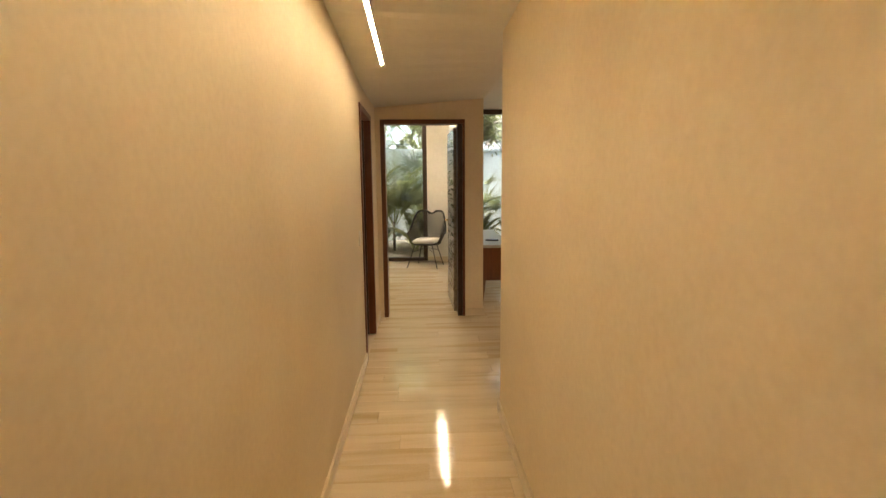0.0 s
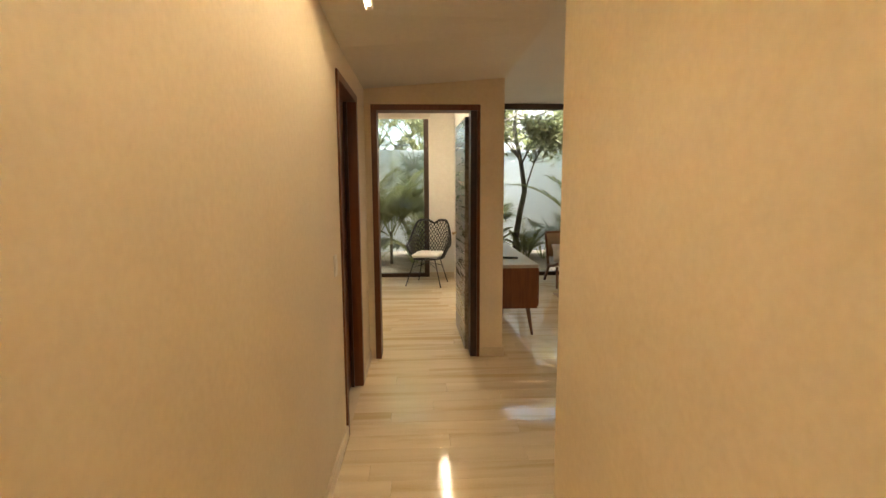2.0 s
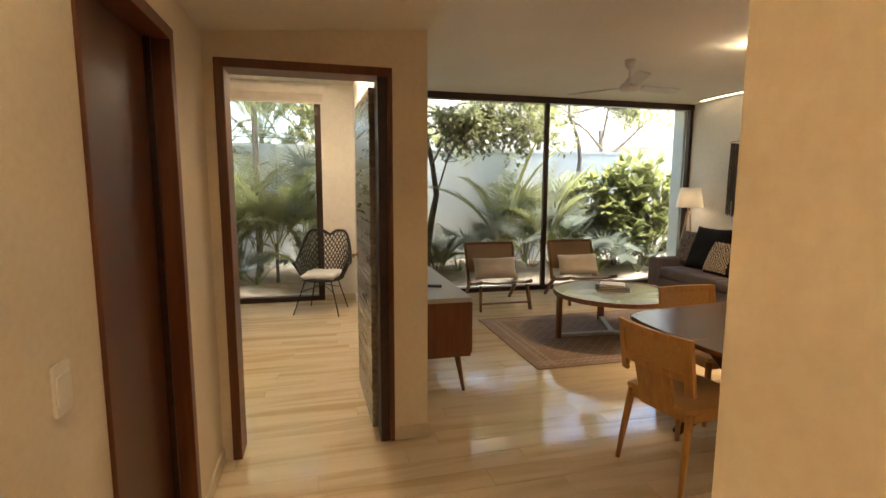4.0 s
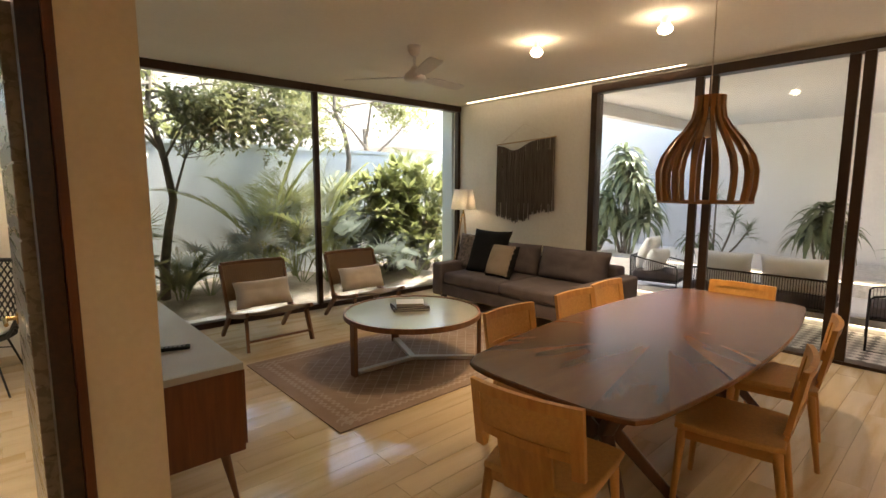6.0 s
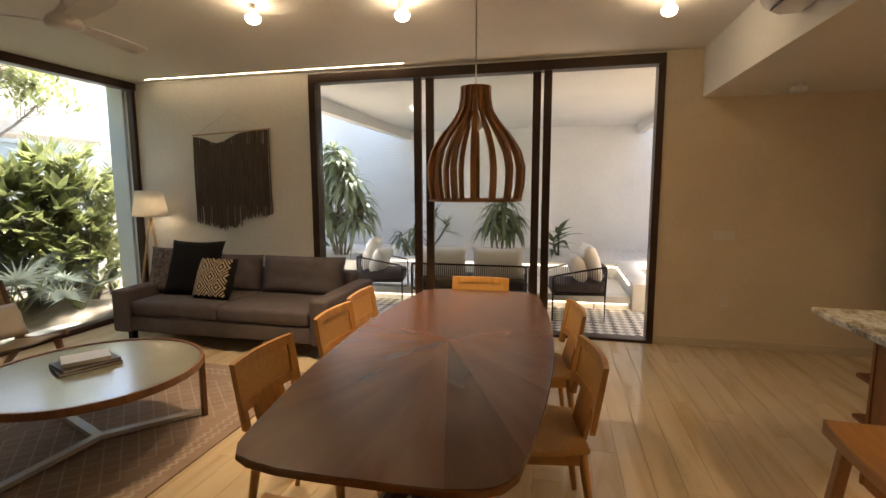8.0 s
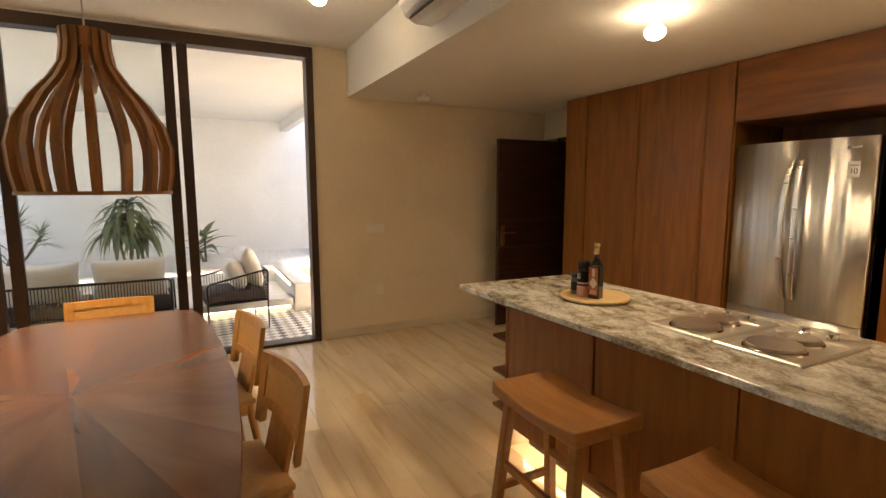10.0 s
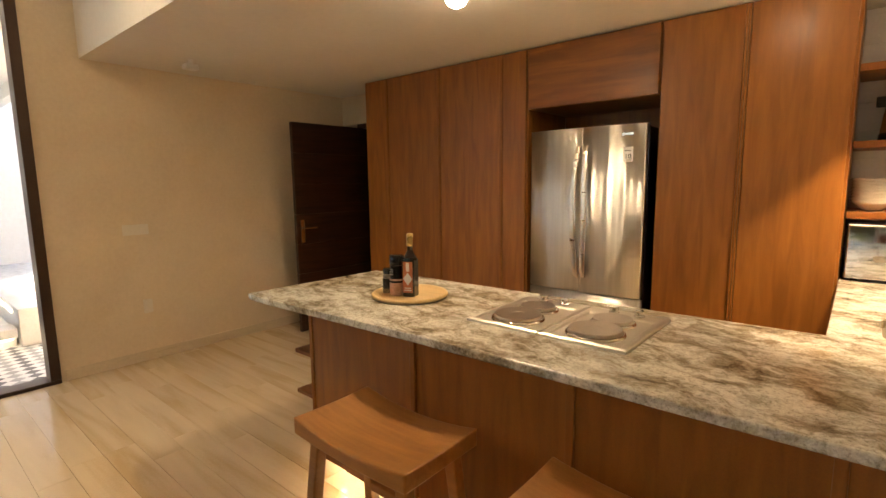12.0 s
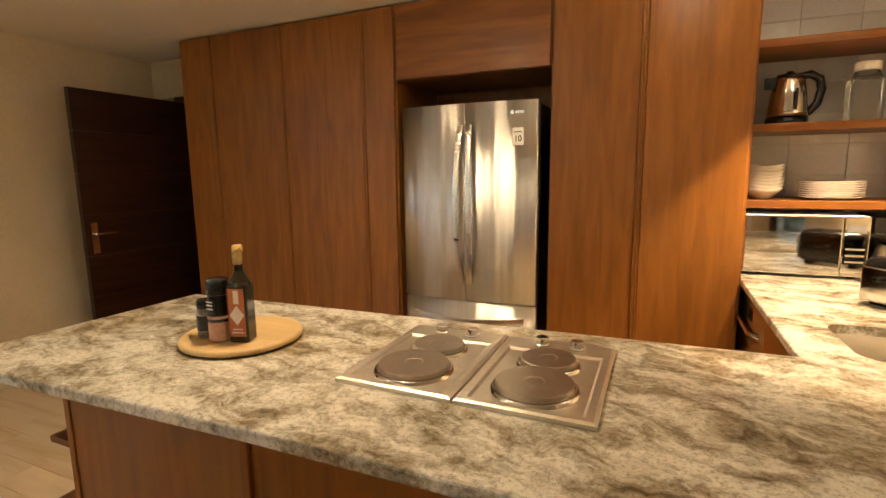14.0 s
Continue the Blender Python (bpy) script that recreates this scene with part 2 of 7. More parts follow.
BOOKGREY = surface("book_cover_grey", (0.16, 0.16, 0.15), (0.24, 0.23, 0.22), 0.5, (8, 8, 8), 100, 0.03)
BOOKDARK = surface("book_cover_dark", (0.04, 0.035, 0.035), (0.08, 0.07, 0.07), 0.5, (8, 8, 8), 100, 0.03)
GLASS = pane_glass("window_glass", (0.93, 0.955, 0.95))
STRIPGLOW = glow("strip_light", (1.0, 0.78, 0.47), 12.5)
ROOMGLOW = glow("bedroom_strip", (1.0, 0.80, 0.54), 20)
COVEGLOW = glow("cove_light", (1.0, 0.79, 0.52), 3.2)
DIMGLOW = glow("shaded_spot_face", (1.0, 0.80, 0.52), 4)
DISCGLOW = glow("spot_face", (1.0, 0.80, 0.52), 9)
KICKGLOW = glow("kick_light", (1.0, 0.74, 0.42), 3.2)
POOLGLOW = glow("patio_light", (1.0, 0.82, 0.55), 1.0)




def brushed(m, amount):
    """Draws highlights out upright, as brushing across a sheet does."""
    n, l = m.node_tree.nodes, m.node_tree.links
    b, tg = n["Principled BSDF"], n.new("ShaderNodeTangent")
    tg.direction_type, tg.axis = "RADIAL", "Z"
    l.new(tg.outputs[0], b.inputs["Tangent"])
    b.inputs["Anisotropic"].default_value = amount
    b.inputs["Anisotropic Rotation"].default_value = 0.25


brushed(STEEL, 0.95)


def translucent(m, share):
    """Thin leaves let some light through."""
    n, l = m.node_tree.nodes, m.node_tree.links
    b = n["Principled BSDF"]
    tl, mix = n.new("ShaderNodeBsdfTranslucent"), n.new("ShaderNodeMixShader")
    mix.inputs[0].default_value = share
    l.new(b.inputs["Base Color"].links[0].from_socket, tl.inputs[0])
    l.new(b.outputs[0], mix.inputs[1])
    l.new(tl.outputs[0], mix.inputs[2])
    l.new(mix.outputs[0], n["Material Output"].inputs[0])


for leafy in (LEAF, PALM, FANPALM, BRIGHTLEAF, DRACAENA):
    translucent(leafy, 0.45)


def granite():
    """Cream and grey flowing veins with brown drifts and fine mineral speckle."""
    m, n, l, b = material("granite_top")
    co, mp = n.new("ShaderNodeTexCoord"), n.new("ShaderNodeMapping")
    mp.inputs["Rotation"].default_value = (0, 0, radians(9))
    l.new(co.outputs["Object"], mp.inputs[0])

    def noise_tex(vec, scale, detail, rough=0.55):
        t = n.new("ShaderNodeTexNoise")
        t.inputs["Scale"].default_value, t.inputs["Detail"].default_value, t.inputs["Roughness"].default_value = scale, detail, rough
        l.new(vec, t.inputs[0])
        return t

    def ramp(src, stops):
        r = n.new("ShaderNodeValToRGB")
        while len(r.color_ramp.elements) < len(stops):
            r.color_ramp.elements.new(0.5)
        for e, (p, c) in zip(r.color_ramp.elements, stops):
            e.position, e.color = p, (*c, 1)
        l.new(src, r.inputs[0])
        return r.outputs[0]

    def blend_colour(kind, f, a, c):
        x = n.new("ShaderNodeMix")
        x.data_type, x.blend_type = "RGBA", kind
        if isinstance(f, float):
            x.inputs[0].default_value = f
        else:
            l.new(f, x.inputs[0])
        l.new(a, x.inputs[6])
        l.new(c, x.inputs[7])
        return x.outputs[2]
    # bend the veins
    low = noise_tex(mp.outputs[0], 4.5, 4)
    sh = n.new("ShaderNodeVectorMath")
    sh.operation = "MULTIPLY_ADD"
    l.new(low.outputs["Color"], sh.inputs[0])
    sh.inputs[1].default_value = (0.24, 0.24, 0.0)
    l.new(mp.outputs[0], sh.inputs[2])
    st = n.new("ShaderNodeMapping")
    st.inputs["Scale"].default_value = (6.0, 11.0, 6.0)
    l.new(sh.outputs[0], st.inputs[0])
    veins = noise_tex(st.outputs[0], 1.0, 14, 0.72)
    base = ramp(veins.outputs[0], [(0.33, (0.125, 0.096, 0.058)), (0.43, (0.32, 0.28, 0.205)), (0.495, (0.51, 0.485, 0.415)), (0.57, (0.72, 0.705, 0.64))])
    drift = noise_tex(sh.outputs[0], 2.1, 5)
    brown = ramp(veins.outputs[0], [(0.38, (0.16, 0.115, 0.055)), (0.52, (0.36, 0.29, 0.175)), (0.62, (0.60, 0.56, 0.46))])
    col = blend_colour("MIX", ramp(drift.outputs[0], [(0.50, (0, 0, 0)), (0.64, (0.85, 0.85, 0.85))]), base, brown)
    speck = noise_tex(co.outputs["Object"], 95, 4, 0.8)
    col = blend_colour("MULTIPLY", 0.65, col, ramp(speck.outputs[0], [(0.38, (0.42, 0.39, 0.33)), (0.49, (1, 1, 1)), (0.60, (1.12, 1.12, 1.1))]))
    l.new(col, b.inputs["Base Color"])
    b.inputs["Roughness"].default_value = 0.2
    b.inputs["Coat Weight"].default_value = 0.1
    bp = n.new("ShaderNodeBump")
    bp.inputs["Strength"].default_value, bp.inputs["Distance"].default_value = 0.03, 0.004
    l.new(speck.outputs[0], bp.inputs["Height"])
    l.new(bp.outputs[0], b.inputs["Normal"])
    return m


GRANITE = granite()


# ---- mesh helpers ----
def part(name, bm, mat, parent=None, label="", smooth=False, at=None):
    me = bpy.data.meshes.new(name)
    bmesh.ops.recalc_face_normals(bm, faces=bm.faces)
    bm.to_mesh(me)
    bm.free()
    for mm in (mat if isinstance(mat, (list, tuple)) else [mat]):
        me.materials.append(mm)
    if smooth:
        for p in me.polygons:
            p.use_smooth = True
    ob = new(name, me)
    if parent:
        ob.parent = parent
    if at is not None:
        ob.matrix_basis = at
    if label:
        ob["label"] = label
    return ob


def raw(name, verts, faces, mat, parent=None, smooth=False, label=""):
    me = bpy.data.meshes.new(name)
    me.from_pydata([tuple(v) for v in verts], [], faces)
    me.materials.append(mat)
    if smooth:
        for p in me.polygons:
            p.use_smooth = True
    ob = new(name, me)
    if parent:
        ob.parent = parent
    if label:
        ob["label"] = label
    return ob


def thing(name, m, label, category, group=""):
    return tagged(place(new(name), m), label, category, group)


def place(ob, m):
    ob.matrix_basis = m
    return ob


def box(x0, y0, z0, x1, y1, z1, bevel=0.004, seg=2, bm=None):
    b = bmesh.new()
    bmesh.ops.create_cube(b, size=1, matrix=Matrix.Translation(((x0 + x1) / 2, (y0 + y1) / 2, (z0 + z1) / 2)) @ Matrix.Diagonal((x1 - x0, y1 - y0, z1 - z0, 1)))
    if bevel:
        bmesh.ops.bevel(b, geom=list(b.edges), offset=bevel, segments=seg, profile=0.5, affect="EDGES")
    return b if bm is None else merge(bm, b)


def merge(a, b, m=None):
    me = bpy.data.meshes.new("tmp")
    if m is not None:
        b.transform(m)
    b.to_mesh(me)
    b.free()
    a.from_mesh(me)
    bpy.data.meshes.remove(me)
    return a


def bar(p, q, r0, r1=None, seg=10, bm=None, caps=True):
    """A round bar from p to q."""
    p, q = Vector(p), Vector(q)
    b = bm if bm is not None else bmesh.new()
    m = Matrix.Translation((p + q) / 2) @ (q - p).to_track_quat("Z", "Y").to_matrix().to_4x4()
    bmesh.ops.create_cone(b, cap_ends=caps, segments=seg, radius1=r0, radius2=r0 if r1 is None else r1, depth=(q - p).length, matrix=m)
    return b


def beam(p, q, w, d, up=(0, 0, 1), w1=None, d1=None, bevel=0.004, bm=None):
    """A square bar from p to q, w across and d deep, that can taper to w1, d1."""
    p, q, up = Vector(p), Vector(q), Vector(up)
    z = (q - p).normalized()
    x = up.cross(z).normalized() if abs(up.dot(z)) < 0.99 else Vector((1, 0, 0))
    y = z.cross(x)
    w1, d1 = w if w1 is None else w1, d if d1 is None else d1
    b = bmesh.new()
    vs = [b.verts.new(c + x * sx * ww / 2 + y * sy * dd / 2) for c, ww, dd in ((p, w, d), (q, w1, d1)) for sx, sy in ((-1, -1), (1, -1), (1, 1), (-1, 1))]
    for f in ((0, 1, 2, 3), (7, 6, 5, 4), (0, 4, 5, 1), (1, 5, 6, 2), (2, 6, 7, 3), (3, 7, 4, 0)):
        b.faces.new([vs[i] for i in f])
    if bevel:
        bmesh.ops.bevel(b, geom=list(b.edges), offset=bevel, segments=2, profile=0.5, affect="EDGES")
    return b if bm is None else merge(bm, b)


def tube(points, r, seg=8, bm=None, closed=False, r_end=None):
    """A round tube along points."""
    b = bm if bm is not None else bmesh.new()
    pts = [Vector(p) for p in points]
    n = len(pts)
    rings, ref = [], None
    for i, p in enumerate(pts):
        t = (pts[(i + 1) % n] - pts[i - 1]) if closed else (pts[min(i + 1, n - 1)] - pts[max(i - 1, 0)])
        t.normalize()
        if ref is None:
            ref = t.orthogonal().normalized()
        ref = (ref - t * ref.dot(t)).normalized()
        s = t.cross(ref)
        rr = r if r_end is None else r + (r_end - r) * i / (n - 1)
        rings.append([b.verts.new(p + (ref * math.cos(a) + s * math.sin(a)) * rr) for a in (2 * math.pi * k / seg for k in range(seg))])
    for i in range(n if closed else n - 1):
        a, c = rings[i], rings[(i + 1) % n]
        for k in range(seg):
            b.faces.new((a[k], a[(k + 1) % seg], c[(k + 1) % seg], c[k]))
    if not closed:
        b.faces.new(rings[0][::-1])
        b.faces.new(rings[-1])
    return b


def lathe(profile, seg=32, bm=None, at=(0, 0, 0)):
    """A turned shape from (radius, height) pairs."""
    b = bm if bm is not None else bmesh.new()
    rings = []
    for r, z in profile:
        rings.append([b.verts.new((at[0] + r * math.cos(2 * math.pi * k / seg), at[1] + r * math.sin(2 * math.pi * k / seg), at[2] + z)) for k in range(seg)] if r > 1e-6 else [b.verts.new((at[0], at[1], at[2] + z))])
    for a, c in zip(rings, rings[1:]):
        for k in range(seg):
            k2 = (k + 1) % seg
            if len(a) == 1 and len(c) == 1:
                continue
            if len(a) == 1:
                b.faces.new((a[0], c[k2], c[k]))
            elif len(c) == 1:
                b.faces.new((a[k], a[k2], c[0]))
            else:
                b.faces.new((a[k], a[k2], c[k2], c[k]))
    return b


def slab(outline, z0, z1, bevel=0.0, seg=2):
    """A plate with the given outline."""
    b = bmesh.new()
    f = b.faces.new([b.verts.new((x, y, z0)) for x, y in outline])
    ext = bmesh.ops.extrude_face_region(b, geom=[f])
    bmesh.ops.translate(b, verts=[v for v in ext["geom"] if isinstance(v, bmesh.types.BMVert)], vec=(0, 0, z1 - z0))
    if bevel:
        edges = [e for e in b.edges if abs(e.verts[0].co.z - e.verts[1].co.z) < 1e-6]
        bmesh.ops.bevel(b, geom=edges, offset=bevel, segments=seg, profile=0.5, affect="EDGES")
    return b


def round_rect(x0, y0, x1, y1, r, n=6):
    out = []
    for cx, cy, a0 in ((x1 - r, y1 - r, 0), (x0 + r, y1 - r, 90), (x0 + r, y0 + r, 180), (x1 - r, y0 + r, 270)):
        out += [(cx + r * math.cos(radians(a0 + 90 * k / n)), cy + r * math.sin(radians(a0 + 90 * k / n))) for k in range(n + 1)]
    return out


def cushion(w, h, d, puff=0.5, n=14, seed=0, pinch=0.05, square=4.0):
    """A stuffed cushion, w by h, d thick, lying in x and y, with a seamed edge and soft dents."""
    b = bmesh.new()
    grid = {}
    for side in (1, -1):
        for i in range(n + 1):
            for j in range(n + 1):
                u, v = 2 * i / n - 1, 2 * j / n - 1
                edge = i in (0, n) or j in (0, n)
                if edge and side == -1:
                    grid[side, i, j] = grid[1, i, j]
                    continue
                k = (1 - abs(u) ** square) * (1 - abs(v) ** square)
                bow = 1 - pinch * (1 - abs(u) ** 2) * abs(v) ** 3 - pinch * 0
                bow2 = 1 - pinch * (1 - abs(v) ** 2) * abs(u) ** 3
                x, y = w / 2 * u * bow2, h / 2 * v * bow
                z = 0 if edge else side * d / 2 * max(k, 0) ** puff * (1 + 0.16 * noise.noise((u * 2.1 + seed * 7.3, v * 2.1, side * 3.0 + seed)))
                grid[side, i, j] = b.verts.new((x, y, z + 0.012 * noise.noise((u * 3 + seed, v * 3, 9.1))))
    for side in (1, -1):
        for i in range(n):
            for j in range(n):
                q = [grid[side, i, j], grid[side, i + 1, j], grid[side, i + 1, j + 1], grid[side, i, j + 1]]
                b.faces.new(q if side == 1 else q[::-1])
    return b


def structure(name, bm, mat, label, category, parent=None):
    ob = part(name, bm, mat, parent)
    return tagged(ob, label, category, kind="structure")


def boxes(*rows, bevel=0.0):
    b = bmesh.new()
    for r in rows:
        box(*r, bevel=bevel, bm=b)
    return b

# ---- structure ----
XL, XR, XP, YW = -0.042, 0.942, 6.275, 10.74
LOW, HIGH = 2.385, 2.83

structure("wall_corridor_west", boxes((XL - 0.15, -0.5, 0, XL, 5.40, LOW + 0.1), (XL - 0.15, 6.24, 0, XL, 6.79, LOW + 0.1), (XL - 0.15, 5.40, 2.15, XL, 6.24, LOW + 0.1)), LAMPLITPLASTER, "cream plastered corridor wall with a wooden door", "wall")
structure("wall_corridor_east", boxes((XR, -0.5, 0, XR + 0.15, 4.42, LOW + 0.015), bevel=0.003), LAMPLITPLASTER, "cream plastered wall between corridor and kitchen", "wall")
structure("wall_corridor_south", boxes((XL, -0.65, 0, XR, -0.5, LOW + 0.015)), LAMPLITPLASTER, "cream plastered end wall of the corridor", "wall")
structure("wall_bedroom_south", boxes((-2.75, 6.79, 0, 0.03, 6.94, 2.9), (0.905, 6.79, 0, 1.13, 6.94, 2.9), (0.03, 6.79, 2.165, 0.905, 6.94, 2.9)), LAMPLITPLASTER, "cream plastered wall around the bedroom door", "wall")
# walls near the windows use the paler paint, daylight put into their colour
structure("wall_bedroom_east", boxes((0.98, 6.94, 0, 1.13, 10.86, 2.9)), WHITEWALL, "cream plastered wall between bedroom and living room", "wall")
structure("wall_bedroom_west", boxes((-2.9, 6.79, 0, -2.75, 10.86, 2.9)), WHITEWALL, "cream plastered bedroom side wall", "wall")
structure("wall_bedroom_north", boxes((0.56, 10.66, 0, 0.98, 10.86, 2.9), (-2.75, 10.66, 2.75, 0.56, 10.86, 2.9), (-2.75, 10.66, 0, -2.45, 10.86, 2.75)), WHITEWALL, "cream plastered wall around the bedroom window", "wall")
structure("wall_living_east", boxes((XP, 8.37, 0, XP + 0.15, 10.86, HIGH)), WHITEWALL, "pale plastered wall beside the patio opening", "wall")
structure("lintel_patio", boxes((XP, 4.69, 2.805, XP + 0.15, 8.37, HIGH)), WHITEWALL, "pale plastered lintel over the patio opening", "lintel")
structure("wall_kitchen_east", boxes((XP, 1.0, 0, XP + 0.15, 4.69, HIGH)), LAMPLITPLASTER, "cream plastered wall between patio and kitchen, warm lamplight in its ochre", "wall")
structure("wall_kitchen_south", boxes((XR + 0.15, 1.55, 0, 5.05, 1.70, LOW), (5.05, 1.80, 2.08, XP, 1.95, LOW), (XR + 0.15, 1.0, 0, XP, 1.05, LOW)), LAMPLITPLASTER, "cream plastered kitchen back wall", "wall")
structure("wall_passage_south", boxes((5.05, 0.2, 0, XP + 0.15, 0.35, LOW), (5.0, 0.35, 0, 5.05, 1.55, LOW), (XP, 0.35, 0, XP + 0.15, 1.0, LOW)), LAMPLITPLASTER, "plastered wall of the dark back passage", "wall")
structure("ceiling", boxes((1.13, 4.36, HIGH, XP + 0.15, 10.95, 3.05)), CEILING, "pale painted living room ceiling", "ceiling")
structure("ceiling_low", boxes((1.13, 0.2, LOW, XP + 0.15, 4.36, 3.05)), CEILING, "lower painted ceiling over corridor and kitchen", "ceiling")


def corridor_z(x, y):
    """Height of the corridor ceiling, whose west edge dips towards the far end."""
    dip = LOW + 0.115 - 0.205 * min(1, max(0, (y - 3.7) / 1.9)) ** 0.8
    f = (x - XL + 0.15) / (1.13 - XL + 0.15)
    return dip + (LOW + 0.015 - dip) * f


def corridor_ceiling():
    """A slab whose west edge dips a little towards the far end."""
    b = bmesh.new()
    rows = []
    for k in range(32):
        y = -0.65 + 7.44 * k / 31
        rows.append([b.verts.new(p) for p in ((XL - 0.15, y, corridor_z(XL - 0.15, y)), (1.13, y, LOW + 0.015), (1.13, y, 3.05), (XL - 0.15, y, 3.05))])
    for p, q in zip(rows, rows[1:]):
        for i in range(4):
            b.faces.new((p[i], p[(i + 1) % 4], q[(i + 1) % 4], q[i]))
    b.faces.new(rows[0][::-1])
    b.faces.new(rows[-1])
    bmesh.ops.recalc_face_normals(b, faces=b.faces)
    return b


structure("ceiling_corridor", corridor_ceiling(), CEILING, "lower painted corridor ceiling", "ceiling")
structure("ceiling_bedroom", boxes((-2.9, 6.79, 2.84, 1.13, 10.95, 3.05)), CEILING, "pale painted bedroom ceiling", "ceiling")
structure("fascia_north", boxes((-2.9, 10.95, 2.84, XP + 0.15, 11.25, 3.25)), WHITEWALL, "white exterior fascia above the windows", "wall")
structure("wall_end_north", boxes((XP - 0.03, 10.866, -0.3, XP + 0.145, 11.1, 2.836), bevel=0.006), GARDENWALL, "pale exterior wall end beside the window", "wall")


def baseboard(*rows):
    structure("baseboard", boxes(*rows, bevel=0.003), BASEMAT, "polished pale stone skirting board", "baseboard")


baseboard((XL, -0.5, 0.002, XL + 0.014, 5.40, 0.085))
baseboard((XL, 6.24, 0.002, XL + 0.014, 6.776, 0.085))
baseboard((XR - 0.014, -0.5, 0.002, XR, 4.434, 0.085))
baseboard((XR - 0.014, 4.42, 0.002, XR + 0.15, 4.434, 0.085))
baseboard((0.925, 6.776, 0.002, 1.144, 6.79, 0.085))
baseboard((1.13, 6.79, 0.002, 1.144, 10.68, 0.085))
baseboard((XP - 0.014, 8.40, 0.002, XP, 10.68, 0.085))
baseboard((XP - 0.014, 2.3, 0.002, XP, 4.66, 0.085))
baseboard((0.56, 10.646, 0.002, 0.98, 10.66, 0.085))
baseboard((0.966, 7.0, 0.002, 0.98, 10.64, 0.085))


# doors
def door_frame(name, ob_parts, label):
    ob = tagged(new(name), label, "door", kind="structure")
    for nm, bm, mt in ob_parts:
        part(nm, bm, mt, ob)
    return ob


bedroom_door = door_frame("door_1", [
    ("jamb", boxes((0.012, 6.775, 0, 0.06, 6.955, 2.135), bevel=0.004), CEDAR),
    ("jamb", boxes((0.900, 6.775, 0, 0.927, 6.955, 2.135), bevel=0.004), CEDAR),
    ("head", boxes((0.012, 6.775, 2.135, 0.927, 6.955, 2.182), bevel=0.004), CEDAR),
    # near-black strip: the leaf's hinge edge, with the gap's shade in its colour
    ("rebate", boxes((0.845, 6.785, 0, 0.8995, 6.950, 2.1345), bevel=0.003), DARKDOOR)],
    "open bedroom door in a reddish wooden frame")
leaf = bmesh.new()
for k in range(9):
    box(-0.02, 0, 0.012 + k * 0.2333, 0.02, 0.82, 0.012 + (k + 1) * 0.2333 - 0.006, 0.003, bm=leaf)
box(-0.015, 0.004, 0.012, 0.015, 0.816, 2.1, 0, bm=leaf)
# leaf wood paled to grey: the window's sheen is put into the colour
SHEENDOOR = wood("sheened_leaf_wood", (0.21, 0.17, 0.13), (0.29, 0.24, 0.19), 1, 0.28, 0.0, coat=0.3)
leaf = part("door_leaf", leaf, SHEENDOOR, bedroom_door, "grooved door leaf with window sheen in its grey-brown colour", at=pose(0.83, 6.955, 0, 0, 0, 1.5))
hd = bar((-0.02, 0, 0), (-0.06, 0, 0), 0.009)
tube([(-0.06, 0, 0), (-0.062, -0.03, 0), (-0.062, -0.12, 0.0)], 0.008, bm=hd)
merge(hd, box(-0.026, -0.022, -0.022, -0.02, 0.022, 0.022, 0.002))
part("door_handle", hd, BRASS, leaf, "brass lever handle", at=pose(0, 0.755, 1.02))

corridor_door = door_frame("door_2", [
    ("jamb", boxes((XL - 0.16, 6.185, 0, XL + 0.012, 6.24, 2.10), bevel=0.004), CEDAR),
    ("jamb", boxes((XL - 0.16, 5.40, 0, XL + 0.012, 5.455, 2.10), bevel=0.004), CEDAR),
    ("head", boxes((XL - 0.16, 5.40, 2.10, XL + 0.012, 6.24, 2.15), bevel=0.004), CEDAR),
    ("door_leaf", boxes((XL - 0.12, 5.457, 0.01, XL - 0.08, 6.183, 2.098), bevel=0.003), DARKDOORX),
    ("stop", boxes((XL - 0.08, 6.165, 0, XL - 0.055, 6.185, 2.1), bevel=0.003), DARKDOOR)],
    "closed reddish wooden door in the corridor wall")
kitchen_door = door_frame("door_3", [
    ("jamb", boxes((5.95, 1.80, 0, 6.01, 1.97, 2.05), bevel=0.004), DARKDOOR),
    ("head", boxes((5.05, 1.80, 2.03, 6.01, 1.97, 2.08), bevel=0.004), DARKDOOR)],
    "open dark wooden door beside the tall cabinets")
dl = bmesh.new()
for k in range(7):
    box(-0.02, 0, 0.012 + k * 0.288, 0.02, 0.88, 0.012 + (k + 1) * 0.288 - 0.004, 0.002, bm=dl)
box(-0.014, 0.003, 0.013, 0.014, 0.877, 2.02, 0, bm=dl)
dl = part("door_leaf", dl, DARKDOOR, kitchen_door, "dark wooden leaf with broad planks", at=pose(5.90, 1.98, 0, 0, 0, 0))
pl = box(-0.028, -0.022, -0.11, -0.02, 0.022, 0.11, 0.003)
bar((-0.028, 0, 0.03), (-0.065, 0, 0.03), 0.009, bm=pl)
tube([(-0.065, 0, 0.03), (-0.068, -0.03, 0.03), (-0.068, -0.13, 0.03)], 0.009, bm=pl)
part("door_handle", pl, CHROME, dl, "brushed steel lever handle on a plate", at=pose(0, 0.82, 1.0))


# windows
def window(name, label, frames, panes):
    ob = tagged(new(name), label, "window", kind="structure")
    for nm, r in frames:
        part(nm, box(*r, bevel=0.004), ALU, ob)
    for r in panes:
        p = part("pane", box(*r, bevel=0), GLASS, ob)
        p.visible_shadow = False
    return ob


